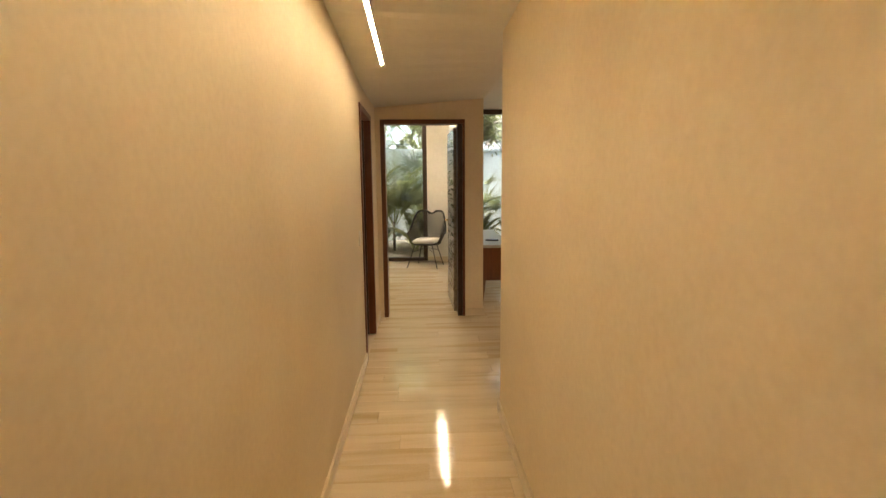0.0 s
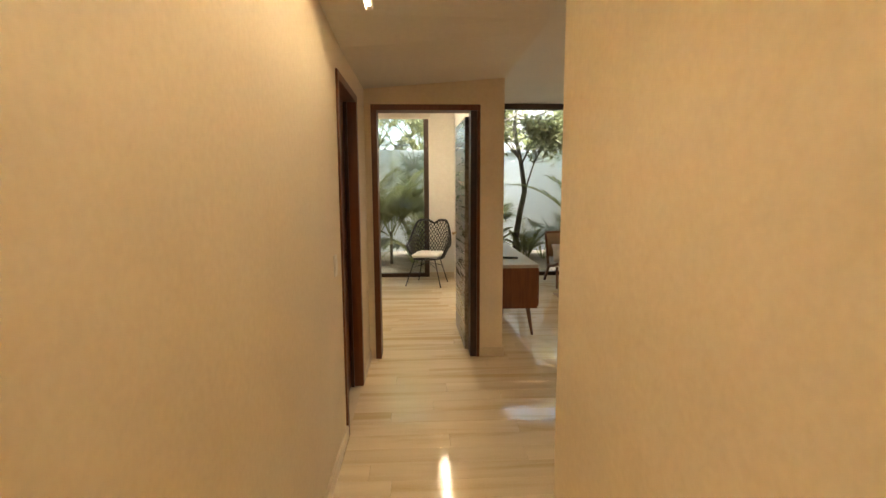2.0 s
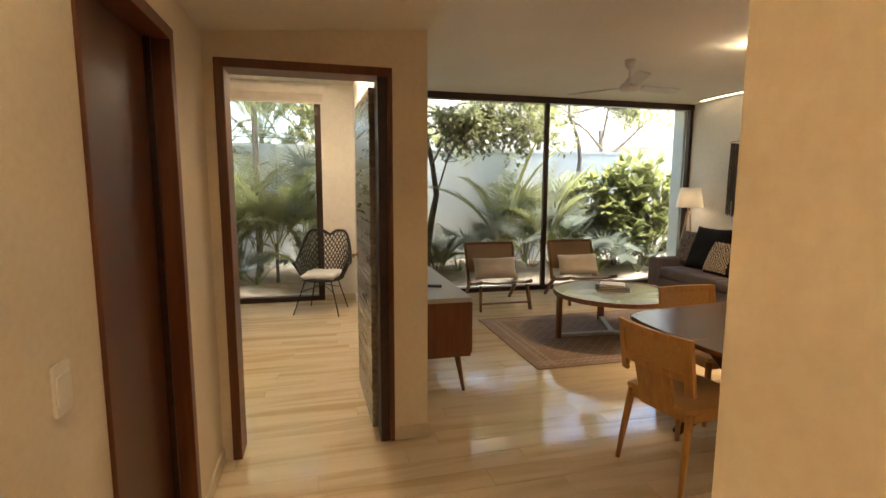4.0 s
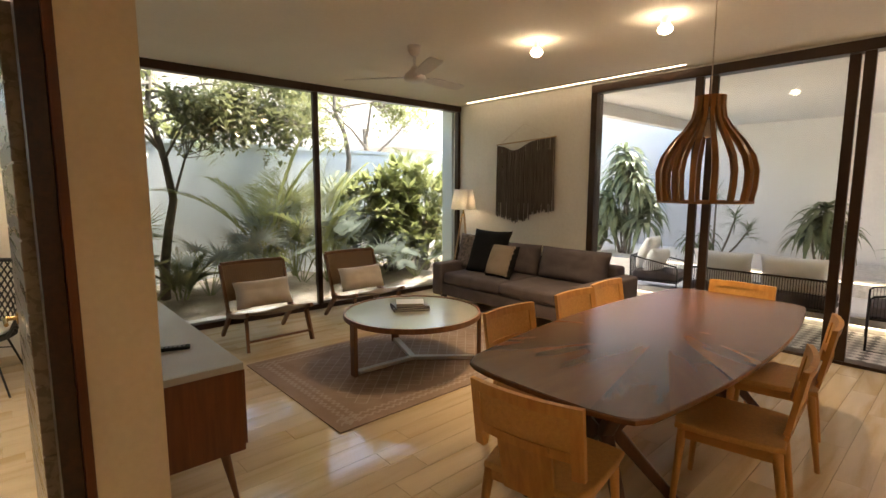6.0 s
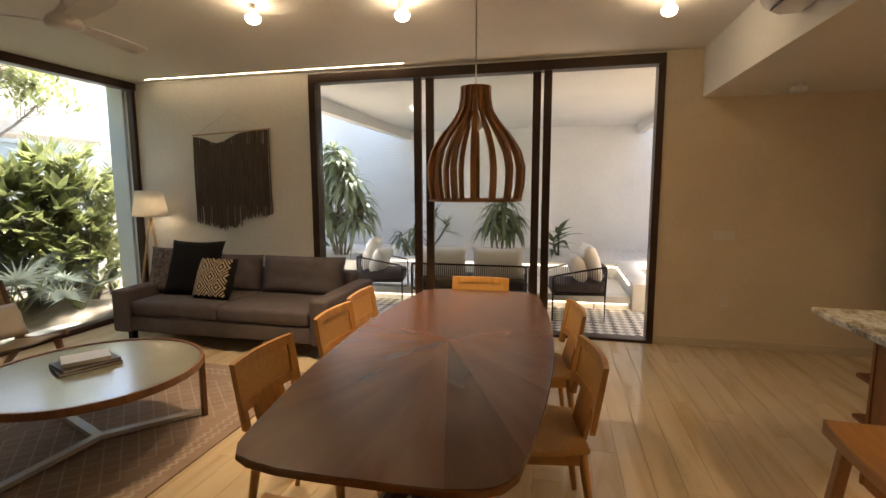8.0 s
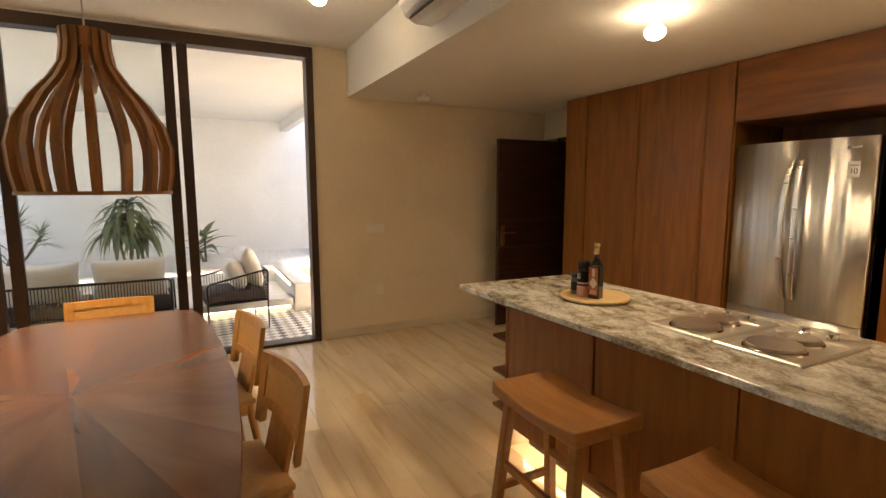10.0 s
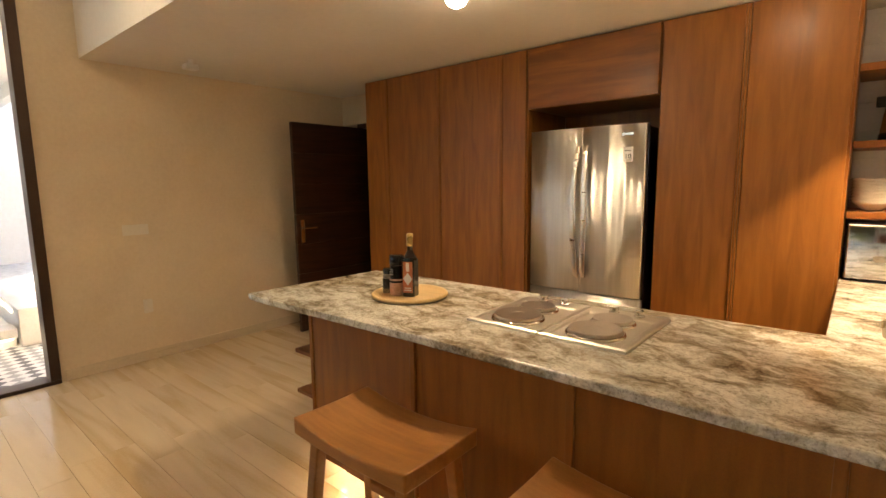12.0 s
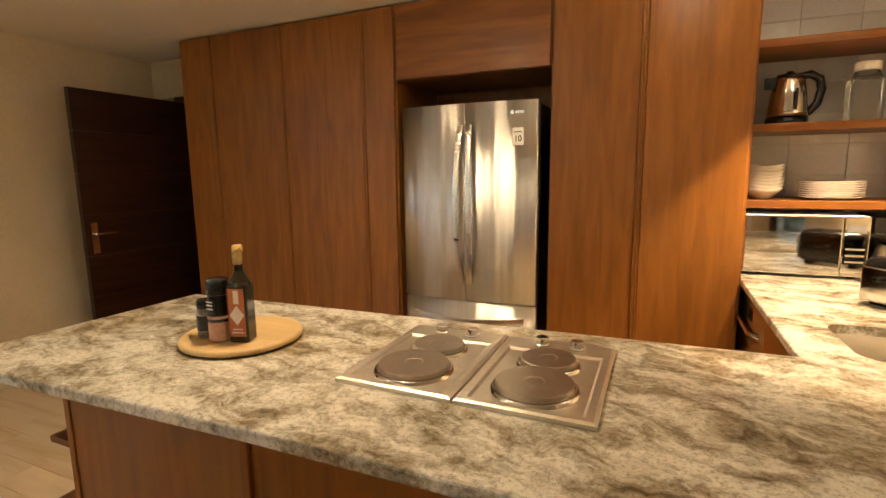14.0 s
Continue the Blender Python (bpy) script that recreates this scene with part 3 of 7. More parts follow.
window("window_1", "wide living room window in a dark bronze frame", [
    ("head_rail", (1.13, YW - 0.06, 2.74, XP - 0.001, YW + 0.06, HIGH)), ("bottom_rail", (1.13, YW - 0.06, 0.0, XP - 0.001, YW + 0.06, 0.065)),
    ("window_frame", (1.13, YW - 0.05, 0.065, 1.19, YW + 0.05, 2.74)), ("window_frame", (6.225, YW - 0.04, 0.065, XP - 0.001, YW + 0.04, 2.74)),
    ("mullion", (3.735, YW - 0.055, 0.065, 3.80, YW + 0.0, 2.74)), ("mullion", (3.76, YW + 0.003, 0.065, 3.825, YW + 0.055, 2.74))],
    [(1.19, YW - 0.030, 0.065, 3.735, YW - 0.024, 2.74), (3.825, YW + 0.024, 0.065, 6.225, YW + 0.03, 2.74)])
window("window_2", "tall bedroom window in a dark bronze frame", [
    ("head_rail", (-2.45, 10.69, 2.69, 0.56, 10.79, 2.75)), ("bottom_rail", (-2.45, 10.69, 0.0, 0.56, 10.79, 0.065)),
    ("window_frame", (0.48, 10.69, 0.065, 0.56, 10.79, 2.69)), ("window_frame", (-2.45, 10.69, 0.065, -2.39, 10.79, 2.69)),
    ("mullion", (-0.70, 10.69, 0.065, -0.60, 10.79, 2.69))],
    [(-2.39, 10.737, 0.065, -0.70, 10.743, 2.69), (-0.60, 10.737, 0.065, 0.48, 10.743, 2.69)])
window("window_3", "sliding patio doors in a dark bronze frame", [
    ("head_rail", (XP - 0.03, 4.69, 2.71, XP + 0.12, 8.37, 2.805)), ("bottom_rail", (XP - 0.03, 4.69, 0.0, XP + 0.12, 8.37, 0.03)),
    ("window_frame", (XP - 0.03, 8.29, 0.03, XP + 0.12, 8.37, 2.71)), ("window_frame", (XP - 0.03, 4.69, 0.03, XP + 0.12, 4.755, 2.71)),
    ("mullion", (XP - 0.02, 7.08, 0.03, XP + 0.03, 7.16, 2.71)), ("mullion", (XP + 0.045, 6.96, 0.03, XP + 0.09, 7.045, 2.71)),
    ("mullion", (XP + 0.045, 5.84, 0.03, XP + 0.09, 5.92, 2.71)), ("mullion", (XP - 0.02, 5.73, 0.03, XP + 0.03, 5.81, 2.71))],
    [(XP + 0.002, 7.16, 0.03, XP + 0.008, 8.29, 2.71), (XP + 0.064, 5.92, 0.03, XP + 0.07, 6.96, 2.71)])

# ---- patio ----
structure("patio_ceiling", boxes((XP + 0.15, 4.03, 2.80, 11.7, 9.0, 3.05), (XP + 0.15, 8.85, 2.62, 11.7, 9.0, 2.80), (XP + 0.15, 4.03, 2.62, 11.7, 4.15, 2.80)), PATIOWALL, "white patio roof slab with an edge beam", "ceiling")
structure("patio_wall_east", boxes((11.7, 2.6, -0.02, 11.9, 14.2, 4.2)), PATIOWALL, "tall white patio back wall", "wall")
structure("patio_wall_south", boxes((XP + 0.15, 2.9, -0.02, 11.7, 3.1, 4.2)), PATIOWALL, "white patio side wall", "wall")
structure("patio_bed", boxes((9.25, 3.1, -0.1, 11.7, 12.0, 0.28)), GRAVEL, "raised pale gravel planting bed along the patio wall", "ground")
structure("patio_floor", boxes((XP + 0.15, 3.1, -0.15, 9.25, 9.6, -0.02)), GROUT, "patio floor under the cement tiles", "floor")

# ---- garden ----
gr = bmesh.new()
bmesh.ops.create_grid(gr, x_segments=90, y_segments=24, size=0.5, matrix=Matrix.Translation((2.0, 12.2, -0.03)) @ Matrix.Diagonal((18, 2.5, 1, 1)))
for v in gr.verts:
    v.co.z += 0.16 * noise.noise(v.co * 0.7) + 0.07 * noise.noise(v.co * 2.6) + 0.03 * noise.noise(v.co * 7) + 0.12 * max(0, min(1, (v.co.y - 11.2) / 1.2))
tagged(part("garden_soil", gr, SAND, smooth=True), "uneven sandy garden soil with leaf litter", "soil", kind="structure")
structure("ground", boxes((-400, -400, -0.6, 400, 400, -0.3)), SAND, "sandy ground", "ground")
structure("garden_path", boxes((-6, 10.87, -0.2, XP + 0.05, 11.28, -0.015)), CONCRETE, "pale concrete strip outside the windows", "pavement")
structure("garden_wall", boxes((-7, 13.3, -0.3, 11.7, 13.5, 2.22), (-7, 13.27, 2.22, 11.7, 13.53, 2.28)), GARDENWALL, "pale blue-grey rendered garden wall", "wall")
structure("garden_wall_west", boxes((-7.2, 9, -0.3, -7, 13.5, 2.28)), GARDENWALL, "pale rendered garden end wall", "wall")
structure("neighbour_roof", boxes((8.4, 15.6, 2.62, 10.6, 18.0, 2.86), (8.6, 15.8, -0.3, 10.4, 17.8, 2.62)), CONCRETE, "low grey neighbouring roof behind the garden wall", "building")
structure("neighbour_wall", boxes((3.6, 22, -0.3, 16, 28, 5.2), (3.2, 21.4, 5.2, 16.4, 28, 5.6)), WHITEWALL, "white neighbouring building behind the garden wall", "building")


# ---- living room things ----
def console():
    t = thing("console", pose(1.14, 7.33, 0), "walnut media console with grey top and tapered legs", "console")
    part("body", boxes((0.006, 0, 0.29, 0.435, 1.9, 0.70), bevel=0.004), [MAHOGANY], t)
    part("top", box(0.003, -0.006, 0.70, 0.44, 1.906, 0.735, 0.004), GREYTOP, t, "smooth grey top")
    for k in range(3):
        part("drawer_front", box(0.437, 0.02 + k * 0.62, 0.31, 0.452, 0.62 + k * 0.62, 0.69, 0.003), MAHOGANY, t)
    for x, y in ((0.09, 0.12), (0.36, 0.12), (0.09, 1.78), (0.36, 1.78)):
        part("leg", bar((x + (0.04 if x > 0.2 else -0.03), y + (-0.06 if y < 1 else 0.06), 0), (x, y, 0.29), 0.011, 0.026, 14), CHAIRWOOD, t, smooth=True)
    r = thing("remote_control", pose(1.37, 7.75, 0.735, 0, 0, -18), "black remote control lying on the console", "remote")
    part("body", slab(round_rect(-0.085, -0.022, 0.085, 0.022, 0.012), 0, 0.018, 0.004), BLACKPLASTIC, r)
    kb = bmesh.new()
    for i in range(7):
        for j in range(3):
            box(-0.07 + i * 0.02, -0.014 + j * 0.011, 0.0175, -0.058 + i * 0.02, -0.007 + j * 0.011, 0.0205, 0, bm=kb)
    part("buttons", kb, BOOKGREY, r)


def lounge_chair():
    """Faces -y; origin on the floor under the middle of the seat."""
    t = thing("lounge_chair", pose(2.74, 9.93, 0), "low wooden lounge chair with woven cane back and seat", "chair", "lounge chairs by the window")
    W = 0.33
    for s in (-1, 1):
        part("front_leg", beam((s * W, -0.35, 0), (s * (W - 0.02), -0.27, 0.31), 0.03, 0.045, w1=0.034, d1=0.05), CHAIRWOOD, t)
        part("back_leg", beam((s * W, 0.38, 0), (s * W, 0.10, 0.30), 0.03, 0.04, w1=0.034, d1=0.055), CHAIRWOOD, t)
        rail = bmesh.new()
        pts = [(-0.36, 0.37), (-0.2, 0.325), (0.0, 0.285), (0.2, 0.275)]
        for (y0, z0), (y1, z1) in zip(pts, pts[1:]):
            beam((s * W, y0, z0), (s * W, y1, z1), 0.034, 0.04, bevel=0.003, bm=rail)
        part("side_rail", rail, CHAIRWOOD, t)
        part("back_post", beam((s * W, 0.16, 0.26), (s * (W + 0.01), 0.33, 0.77), 0.032, 0.042, w1=0.028, d1=0.03), CHAIRWOOD, t)
    part("stretcher", beam((-W, -0.335, 0.10), (W, -0.335, 0.10), 0.03, 0.022), CHAIRWOOD, t)
    top = bmesh.new()
    for i in range(8):
        a, c = -W + i * 2 * W / 8, -W + (i + 1) * 2 * W / 8
        beam((a, 0.33 + 0.05 * (1 - (a / W) ** 2), 0.775), (c, 0.33 + 0.05 * (1 - (c / W) ** 2), 0.775), 0.032, 0.034, bevel=0, bm=top)
    part("top_rail", top, CHAIRWOOD, t)

    def sheet(f, nu, nv, th):
        b = bmesh.new()
        g = [[[b.verts.new(f(u / nu, v / nv) + Vector((0, 0, -th * k))) for v in range(nv + 1)] for u in range(nu + 1)] for k in (0, 1)]
        for k in (0, 1):
            for u in range(nu):
                for v in range(nv):
                    b.faces.new((g[k][u][v], g[k][u + 1][v], g[k][u + 1][v + 1], g[k][u][v + 1]))
        return b
    part("seat", sheet(lambda u, v: Vector((-W + 0.02 + u * (2 * W - 0.04), -0.37 + v * 0.56, 0.385 - 0.11 * v ** 0.8 - 0.03 * math.sin(math.pi * u))), 14, 14, 0.012), SEATCANE, t, "woven pale cord seat", True)
    # woven back: crossing strands
    wv = bmesh.new()
    for i in range(26):
        u = (i + 0.5) / 26 * 2 - 1
        x = u * (W - 0.02)
        bow = 0.05 * (1 - u * u)
        tube([(x, 0.21 + bow, 0.40), (x, 0.265 + bow, 0.58), (x, 0.33 + bow, 0.765)], 0.0055, 4, bm=wv)
    for j in range(22):
        z = 0.405 + j * 0.0165
        y = 0.21 + (z - 0.40) * 0.33
        tube([(-W + 2 * W * k / 6, y + 0.05 * (1 - (2 * k / 6 - 1) ** 2), z) for k in range(7)], 0.0055, 4, bm=wv)
    n = 12
    face = [[wv.verts.new((-W + 2 * W * k / n, y0 + 0.05 * (1 - (2 * k / n - 1) ** 2), z0)) for k in range(n + 1)] for y0, z0 in ((0.212, 0.40), (0.334, 0.765))]
    for k in range(n):
        wv.faces.new((face[0][k], face[0][k + 1], face[1][k + 1], face[1][k]))
    tagged(part("backrest", wv, CANE, t, "woven brown cane back"), kind="stuff")
    return t


def long_pillow(m, seed):
    t = thing("lumbar_pillow", m, "long cream linen lumbar pillow on the lounge chair", "pillow", "lumbar pillows")
    part("cover", cushion(0.60, 0.29, 0.20, 0.5, seed=seed, pinch=0.06), LINEN, t, smooth=True)
    return t


def coffee_table():
    t = thing("coffee_table", pose(3.45, 8.38, 0), "round coffee table with dark inset top and wooden rim", "table")
    part("top", lathe([(0, 0.455), (0.591, 0.455), (0.591, 0.466), (0, 0.466)], 72), TABLEGLASS, t, "dark bronze-grey reflective top")
    part("rim", lathe([(0.592, 0.432), (0.610, 0.432), (0.613, 0.435), (0.613, 0.473), (0.611, 0.476), (0.594, 0.476), (0.592, 0.474), (0.592, 0.432)], 120), CHAIRWOOD, t, "brown wooden rim")
    base = bmesh.new()
    for a in (178, -40, 69):
        c, s = math.cos(radians(a)), math.sin(radians(a))
        part("leg", beam((0.602 * c, 0.602 * s, 0), (0.602 * c, 0.602 * s, 0.455), 0.075, 0.034, up=(c, s, 0), bevel=0.006), CHAIRWOOD, t)
        beam((0, 0, 0.035), (0.57 * c, 0.57 * s, 0.035), 0.055, 0.03, bevel=0.003, bm=base)
    part("base", base, GREYTOP, t, "flat grey metal three-armed base")
    z = 0.467
    for w, h, th, r, mt, nm in ((0.33, 0.25, 0.018, -28, BOOKDARK, "large dark hardback book on the coffee table"), (0.31, 0.235, 0.016, -22, BOOKDARK, "grey hardback book in a stack"), (0.25, 0.19, 0.026, -36, GREYTOP, "small pale hardback book on top of a stack")):
        b = thing("book", pose(3.50, 8.48, z, 0, 0, r), nm, "book", "books on the coffee table")
        cv = box(-w / 2, -h / 2, 0, w / 2, h / 2, 0.003, 0.001)
        box(-w / 2, -h / 2, th - 0.003, w / 2, h / 2, th, 0.001, bm=cv)
        box(-w / 2, -h / 2, 0.003, -w / 2 + 0.003, h / 2, th - 0.003, 0, bm=cv)
        part("cover", cv, mt, b)
        part("page_block", box(-w / 2 + 0.004, -h / 2 + 0.004, 0.0031, w / 2 - 0.004, h / 2 - 0.004, th - 0.0031, 0), PAPER, b)
        z += th + 0.0005


def rug():
    m = surface("rug_weave", (0.29, 0.21, 0.165), (0.39, 0.295, 0.24), 0.95, (6, 6, 6), 180, 0.3, spec=0.1)
    m2 = surface("rug_pattern_weave", (0.42, 0.34, 0.28), (0.50, 0.42, 0.35), 0.95, (6, 6, 6), 180, 0.3, spec=0.1)
    t = thing("rug", pose(2.27, 7.64, 0.0, 0, 0, 0), "brown flat-woven rug with pale lattice and zigzag border", "rug")
    W, H = 2.5, 1.62
    part("weave", box(0, 0, 0.001, W, H, 0.010, 0.003), m, t)
    b = bmesh.new()

    def dash(x0, y0, x1, y1, w=0.008):
        d = Vector((x1 - x0, y1 - y0, 0))
        n = Vector((-d.y, d.x, 0)).normalized() * w / 2
        p = [Vector((x0, y0, 0.0112)) + n, Vector((x0, y0, 0.0112)) - n, Vector((x1, y1, 0.0112)) - n, Vector((x1, y1, 0.0112)) + n]
        b.faces.new([b.verts.new(v) for v in p])
    s = 0.0625
    x0, y0, x1, y1 = 0.30, 0.25, W - 0.30, H - 0.25
    nx, ny = int((x1 - x0) / s), int((y1 - y0) / s)
    for i in range(nx):
        for j in range(ny):
            ax, ay = x0 + i * s, y0 + j * s
            if (i + j) % 2:
                dash(ax, ay, ax + s, ay + s)
            else:
                dash(ax, ay + s, ax + s, ay)
    for k in range(int(W / 0.06)):
        for yy, sgn in ((0.07, 1), (0.13, 1), (H - 0.07, -1), (H - 0.13, -1)):
            ax = 0.05 + k * 0.06
            if ax < W - 0.08:
                dash(ax, yy, ax + 0.03, yy + sgn * 0.035, 0.016)
                dash(ax + 0.03, yy + sgn * 0.035, ax + 0.06, yy, 0.016)
    for k in range(int(H / 0.06)):
        for xx, sgn in ((0.10, 1), (0.17, 1), (W - 0.10, -1), (W - 0.17, -1)):
            ay = 0.05 + k * 0.06
            if ay < H - 0.08:
                dash(xx, ay, xx + sgn * 0.045, ay + 0.03, 0.016)
                dash(xx + sgn * 0.045, ay + 0.03, xx, ay + 0.06, 0.016)
    part("pattern", b, m2, t, "pale woven lattice and zigzags")["kind"] = "stuff"


def sofa():
    t = thing("sofa", pose(5.05, 7.62, 0), "dark grey upholstered sofa with low arms", "sofa")
    L, D = 2.36, 1.13
    part("base", box(0.03, 0.18, 0.14, D, L - 0.18, 0.30, 0.02, 3), SOFACLOTH, t, smooth=True)
    for y0 in (0.0, L - 0.19):
        part("arm", box(0.0, y0, 0.13, D, y0 + 0.19, 0.56, 0.035, 4), SOFACLOTH, t, smooth=True)
    part("backrest", box(D - 0.2, 0.16, 0.12, D, L - 0.16, 0.66, 0.04, 4), SOFACLOTH, t, smooth=True)
    w = (L - 0.40) / 2
    for k in range(2):
        c = box(0.015, 0.20 + k * w, 0.30, D - 0.22, 0.20 + (k + 1) * w - 0.008, 0.45, 0.045, 4)
        for v in c.verts:
            if v.co.z > 0.42:
                v.co.z += 0.012 * noise.noise(v.co * 3)
        part("seat_cushion", c, SOFACLOTH, t, smooth=True)
        part("back_cushion", cushion(w - 0.01, 0.42, 0.26, 0.42, seed=k + 3, pinch=0.03, square=5), SOFACLOTH, t, smooth=True, at=pose(D - 0.30, 0.20 + (k + 0.5) * w, 0.625, 0, 0, -90) @ pose(0, 0, 0, 76, 0, 0))
    for x in (0.12, D - 0.1):
        for y in (0.12, L - 0.12):
            part("foot", box(x - 0.03, y - 0.03, 0, x + 0.03, y + 0.03, 0.14, 0.004), BLACK, t)

    def pillow(name, y, x, z, size, mt, tilt, turn, label, seed):
        p = thing(name, pose(5.05 + x, 7.62 + y, z, 0, 0, -90 + turn) @ pose(0, 0, 0, tilt, 0, 0), label, "pillow", "pillows on the sofa")
        part("cover", cushion(size, size, 0.15, 0.5, seed=seed, pinch=0.08), mt, p, smooth=True)
        return p
    pillow("shaggy_pillow", 2.07, 0.52, 0.69, 0.52, FURRY, 70, 12, "grey shaggy square pillow leaning on the sofa arm", 11)
    pillow("black_pillow", 1.78, 0.50, 0.72, 0.62, BLACKCLOTH, 68, 4, "large plain black square pillow on the sofa", 12)
    pp = pillow("patterned_pillow", 1.42, 0.37, 0.645, 0.44, BLACKCLOTH, 66, -4, "small black pillow with tan diamond pattern", 13)
    # cream diamonds follow the bulge of the cover
    d = bmesh.new()
    n = 2

    def bulge(x, y):
        u, v = x / 0.22, y / 0.22
        return 0.075 * max(0, (1 - abs(u) ** 4) * (1 - abs(v) ** 4)) ** 0.5 * 1.05 + 0.010

    def quad(ps):
        d.faces.new([d.verts.new((x, y, bulge(x, y))) for x, y in ps])
    def ring(cx, cy, a, c):
        """A square ring standing on its corner, cut off at the seams."""
        for q in range(4):
            ca, sa = math.cos(radians(90 * q)), math.sin(radians(90 * q))
            for k in range(4):
                f, g = k / 4, (k + 1) / 4
                ps = [(a * (1 - f), a * f), (c * (1 - f), c * f), (c * (1 - g), c * g), (a * (1 - g), a * g)]
                ps = [(cx + ca * x - sa * y, cy + sa * x + ca * y) for x, y in ps]
                if all(abs(x) < 0.205 and abs(y) < 0.205 for x, y in ps):
                    quad(ps)
    s = 0.42 / n
    for i in range(n + 1):
        for j in range(n + 1):
            for ox, oy in ((0, 0), (0.5, 0.5)):
                cx, cy = -0.21 + (i + ox) * s, -0.21 + (j + oy) * s
                ring(cx, cy, 0.002, 0.10 * s)
                ring(cx, cy, 0.20 * s, 0.30 * s)
                ring(cx, cy, 0.38 * s, 0.46 * s)
    part("pattern", d, TANCLOTH, pp, "tan woven diamonds")


def floor_lamp():
    t = thing("floor_lamp", pose(6.02, 10.36, 0), "tripod floor lamp with light wooden legs and cream shade", "lamp")
    for a in (20, 140, 260):
        part("leg", bar((0.21 * math.cos(radians(a)), 0.21 * math.sin(radians(a)), 0), (0.02 * math.cos(radians(a)), 0.02 * math.sin(radians(a)), 1.17), 0.010, 0.014, 10), OAK, t, smooth=True)
    part("stem", bar((0, 0, 1.13), (0, 0, 1.28), 0.018, 0.012), BRASS, t)
    m, n, l, b = material("lamp_shade_cloth")
    b.inputs["Base Color"].default_value = (0.84, 0.81, 0.75, 1)
    b.inputs["Roughness"].default_value = 0.9
    tl, mix = n.new("ShaderNodeBsdfTranslucent"), n.new("ShaderNodeMixShader")
    tl.inputs[0].default_value = (0.86, 0.82, 0.74, 1)
    mix.inputs[0].default_value = 0.5
    l.new(b.outputs[0], mix.inputs[1])
    l.new(tl.outputs[0], mix.inputs[2])
    l.new(mix.outputs[0], n["Material Output"].inputs[0])
    part("shade", lathe([(0.195, 1.24), (0.140, 1.54), (0.137, 1.54), (0.192, 1.24), (0.195, 1.24)], 40), m, t, "cream cloth shade, lit from inside", True)
    part("bulb", lathe([(0, 1.28), (0.012, 1.28), (0.03, 1.34), (0.022, 1.38), (0, 1.39)], 16), glow("lamp_bulb", (1, 0.78, 0.5), 8), t, smooth=True)


def wall_hanging():
    t = thing("wall_hanging", pose(XP, 9.385, 2.20, 0, 0, 0), "charcoal fringed yarn wall hanging on a thin rod", "wall hanging")
    part("rod", bar((-0.03, 0.52, -0.015), (-0.03, -0.52, 0.035), 0.008), OAK, t)
    part("cord", tube([(-0.03, 0.47, -0.012), (-0.012, 0.02, 0.25), (-0.03, -0.47, 0.032)], 0.003, 6), LINEN, t)
    random.seed(5)
    b = bmesh.new()
    n = 120
    for k in range(n):
        u = k / (n - 1)
        y = 0.495 - u * 0.99
        top = -0.015 + 0.05 * u - 0.10 * math.exp(-((u - 0.33) / 0.2) ** 2) - 0.01
        bot = -1.0 - 0.05 * math.sin(u * 5.5) - random.uniform(0, 0.06) - (0.05 if 0.3 < u < 0.6 else 0) + 0.04 * u
        x = -0.022 - random.uniform(0, 0.02)
        tube([(x, y, top), (x - 0.008, y + random.uniform(-0.006, 0.006), (top + bot) / 2), (x, y + random.uniform(-0.01, 0.01), bot)], 0.0062, 5, bm=b)
    box(-0.016, -0.46, -0.85, -0.010, 0.46, -0.13, 0, bm=b)
    part("fringe", b, YARN, t, "long charcoal yarn strands")
    for u, z in ((0.40, -0.32), (-0.36, -0.22)):
        kn = bmesh.new()
        for k in range(9):
            a = random.uniform(0, 6.28)
            tube([(-0.05, u, z), (-0.055, u + 0.03 * math.cos(a), z - 0.04 + 0.02 * math.sin(a)), (-0.04, u + 0.045 * math.cos(a), z - 0.11 - 0.02 * math.sin(a))], 0.009, 5, bm=kn)
        part("tassel", kn, YARN, t)


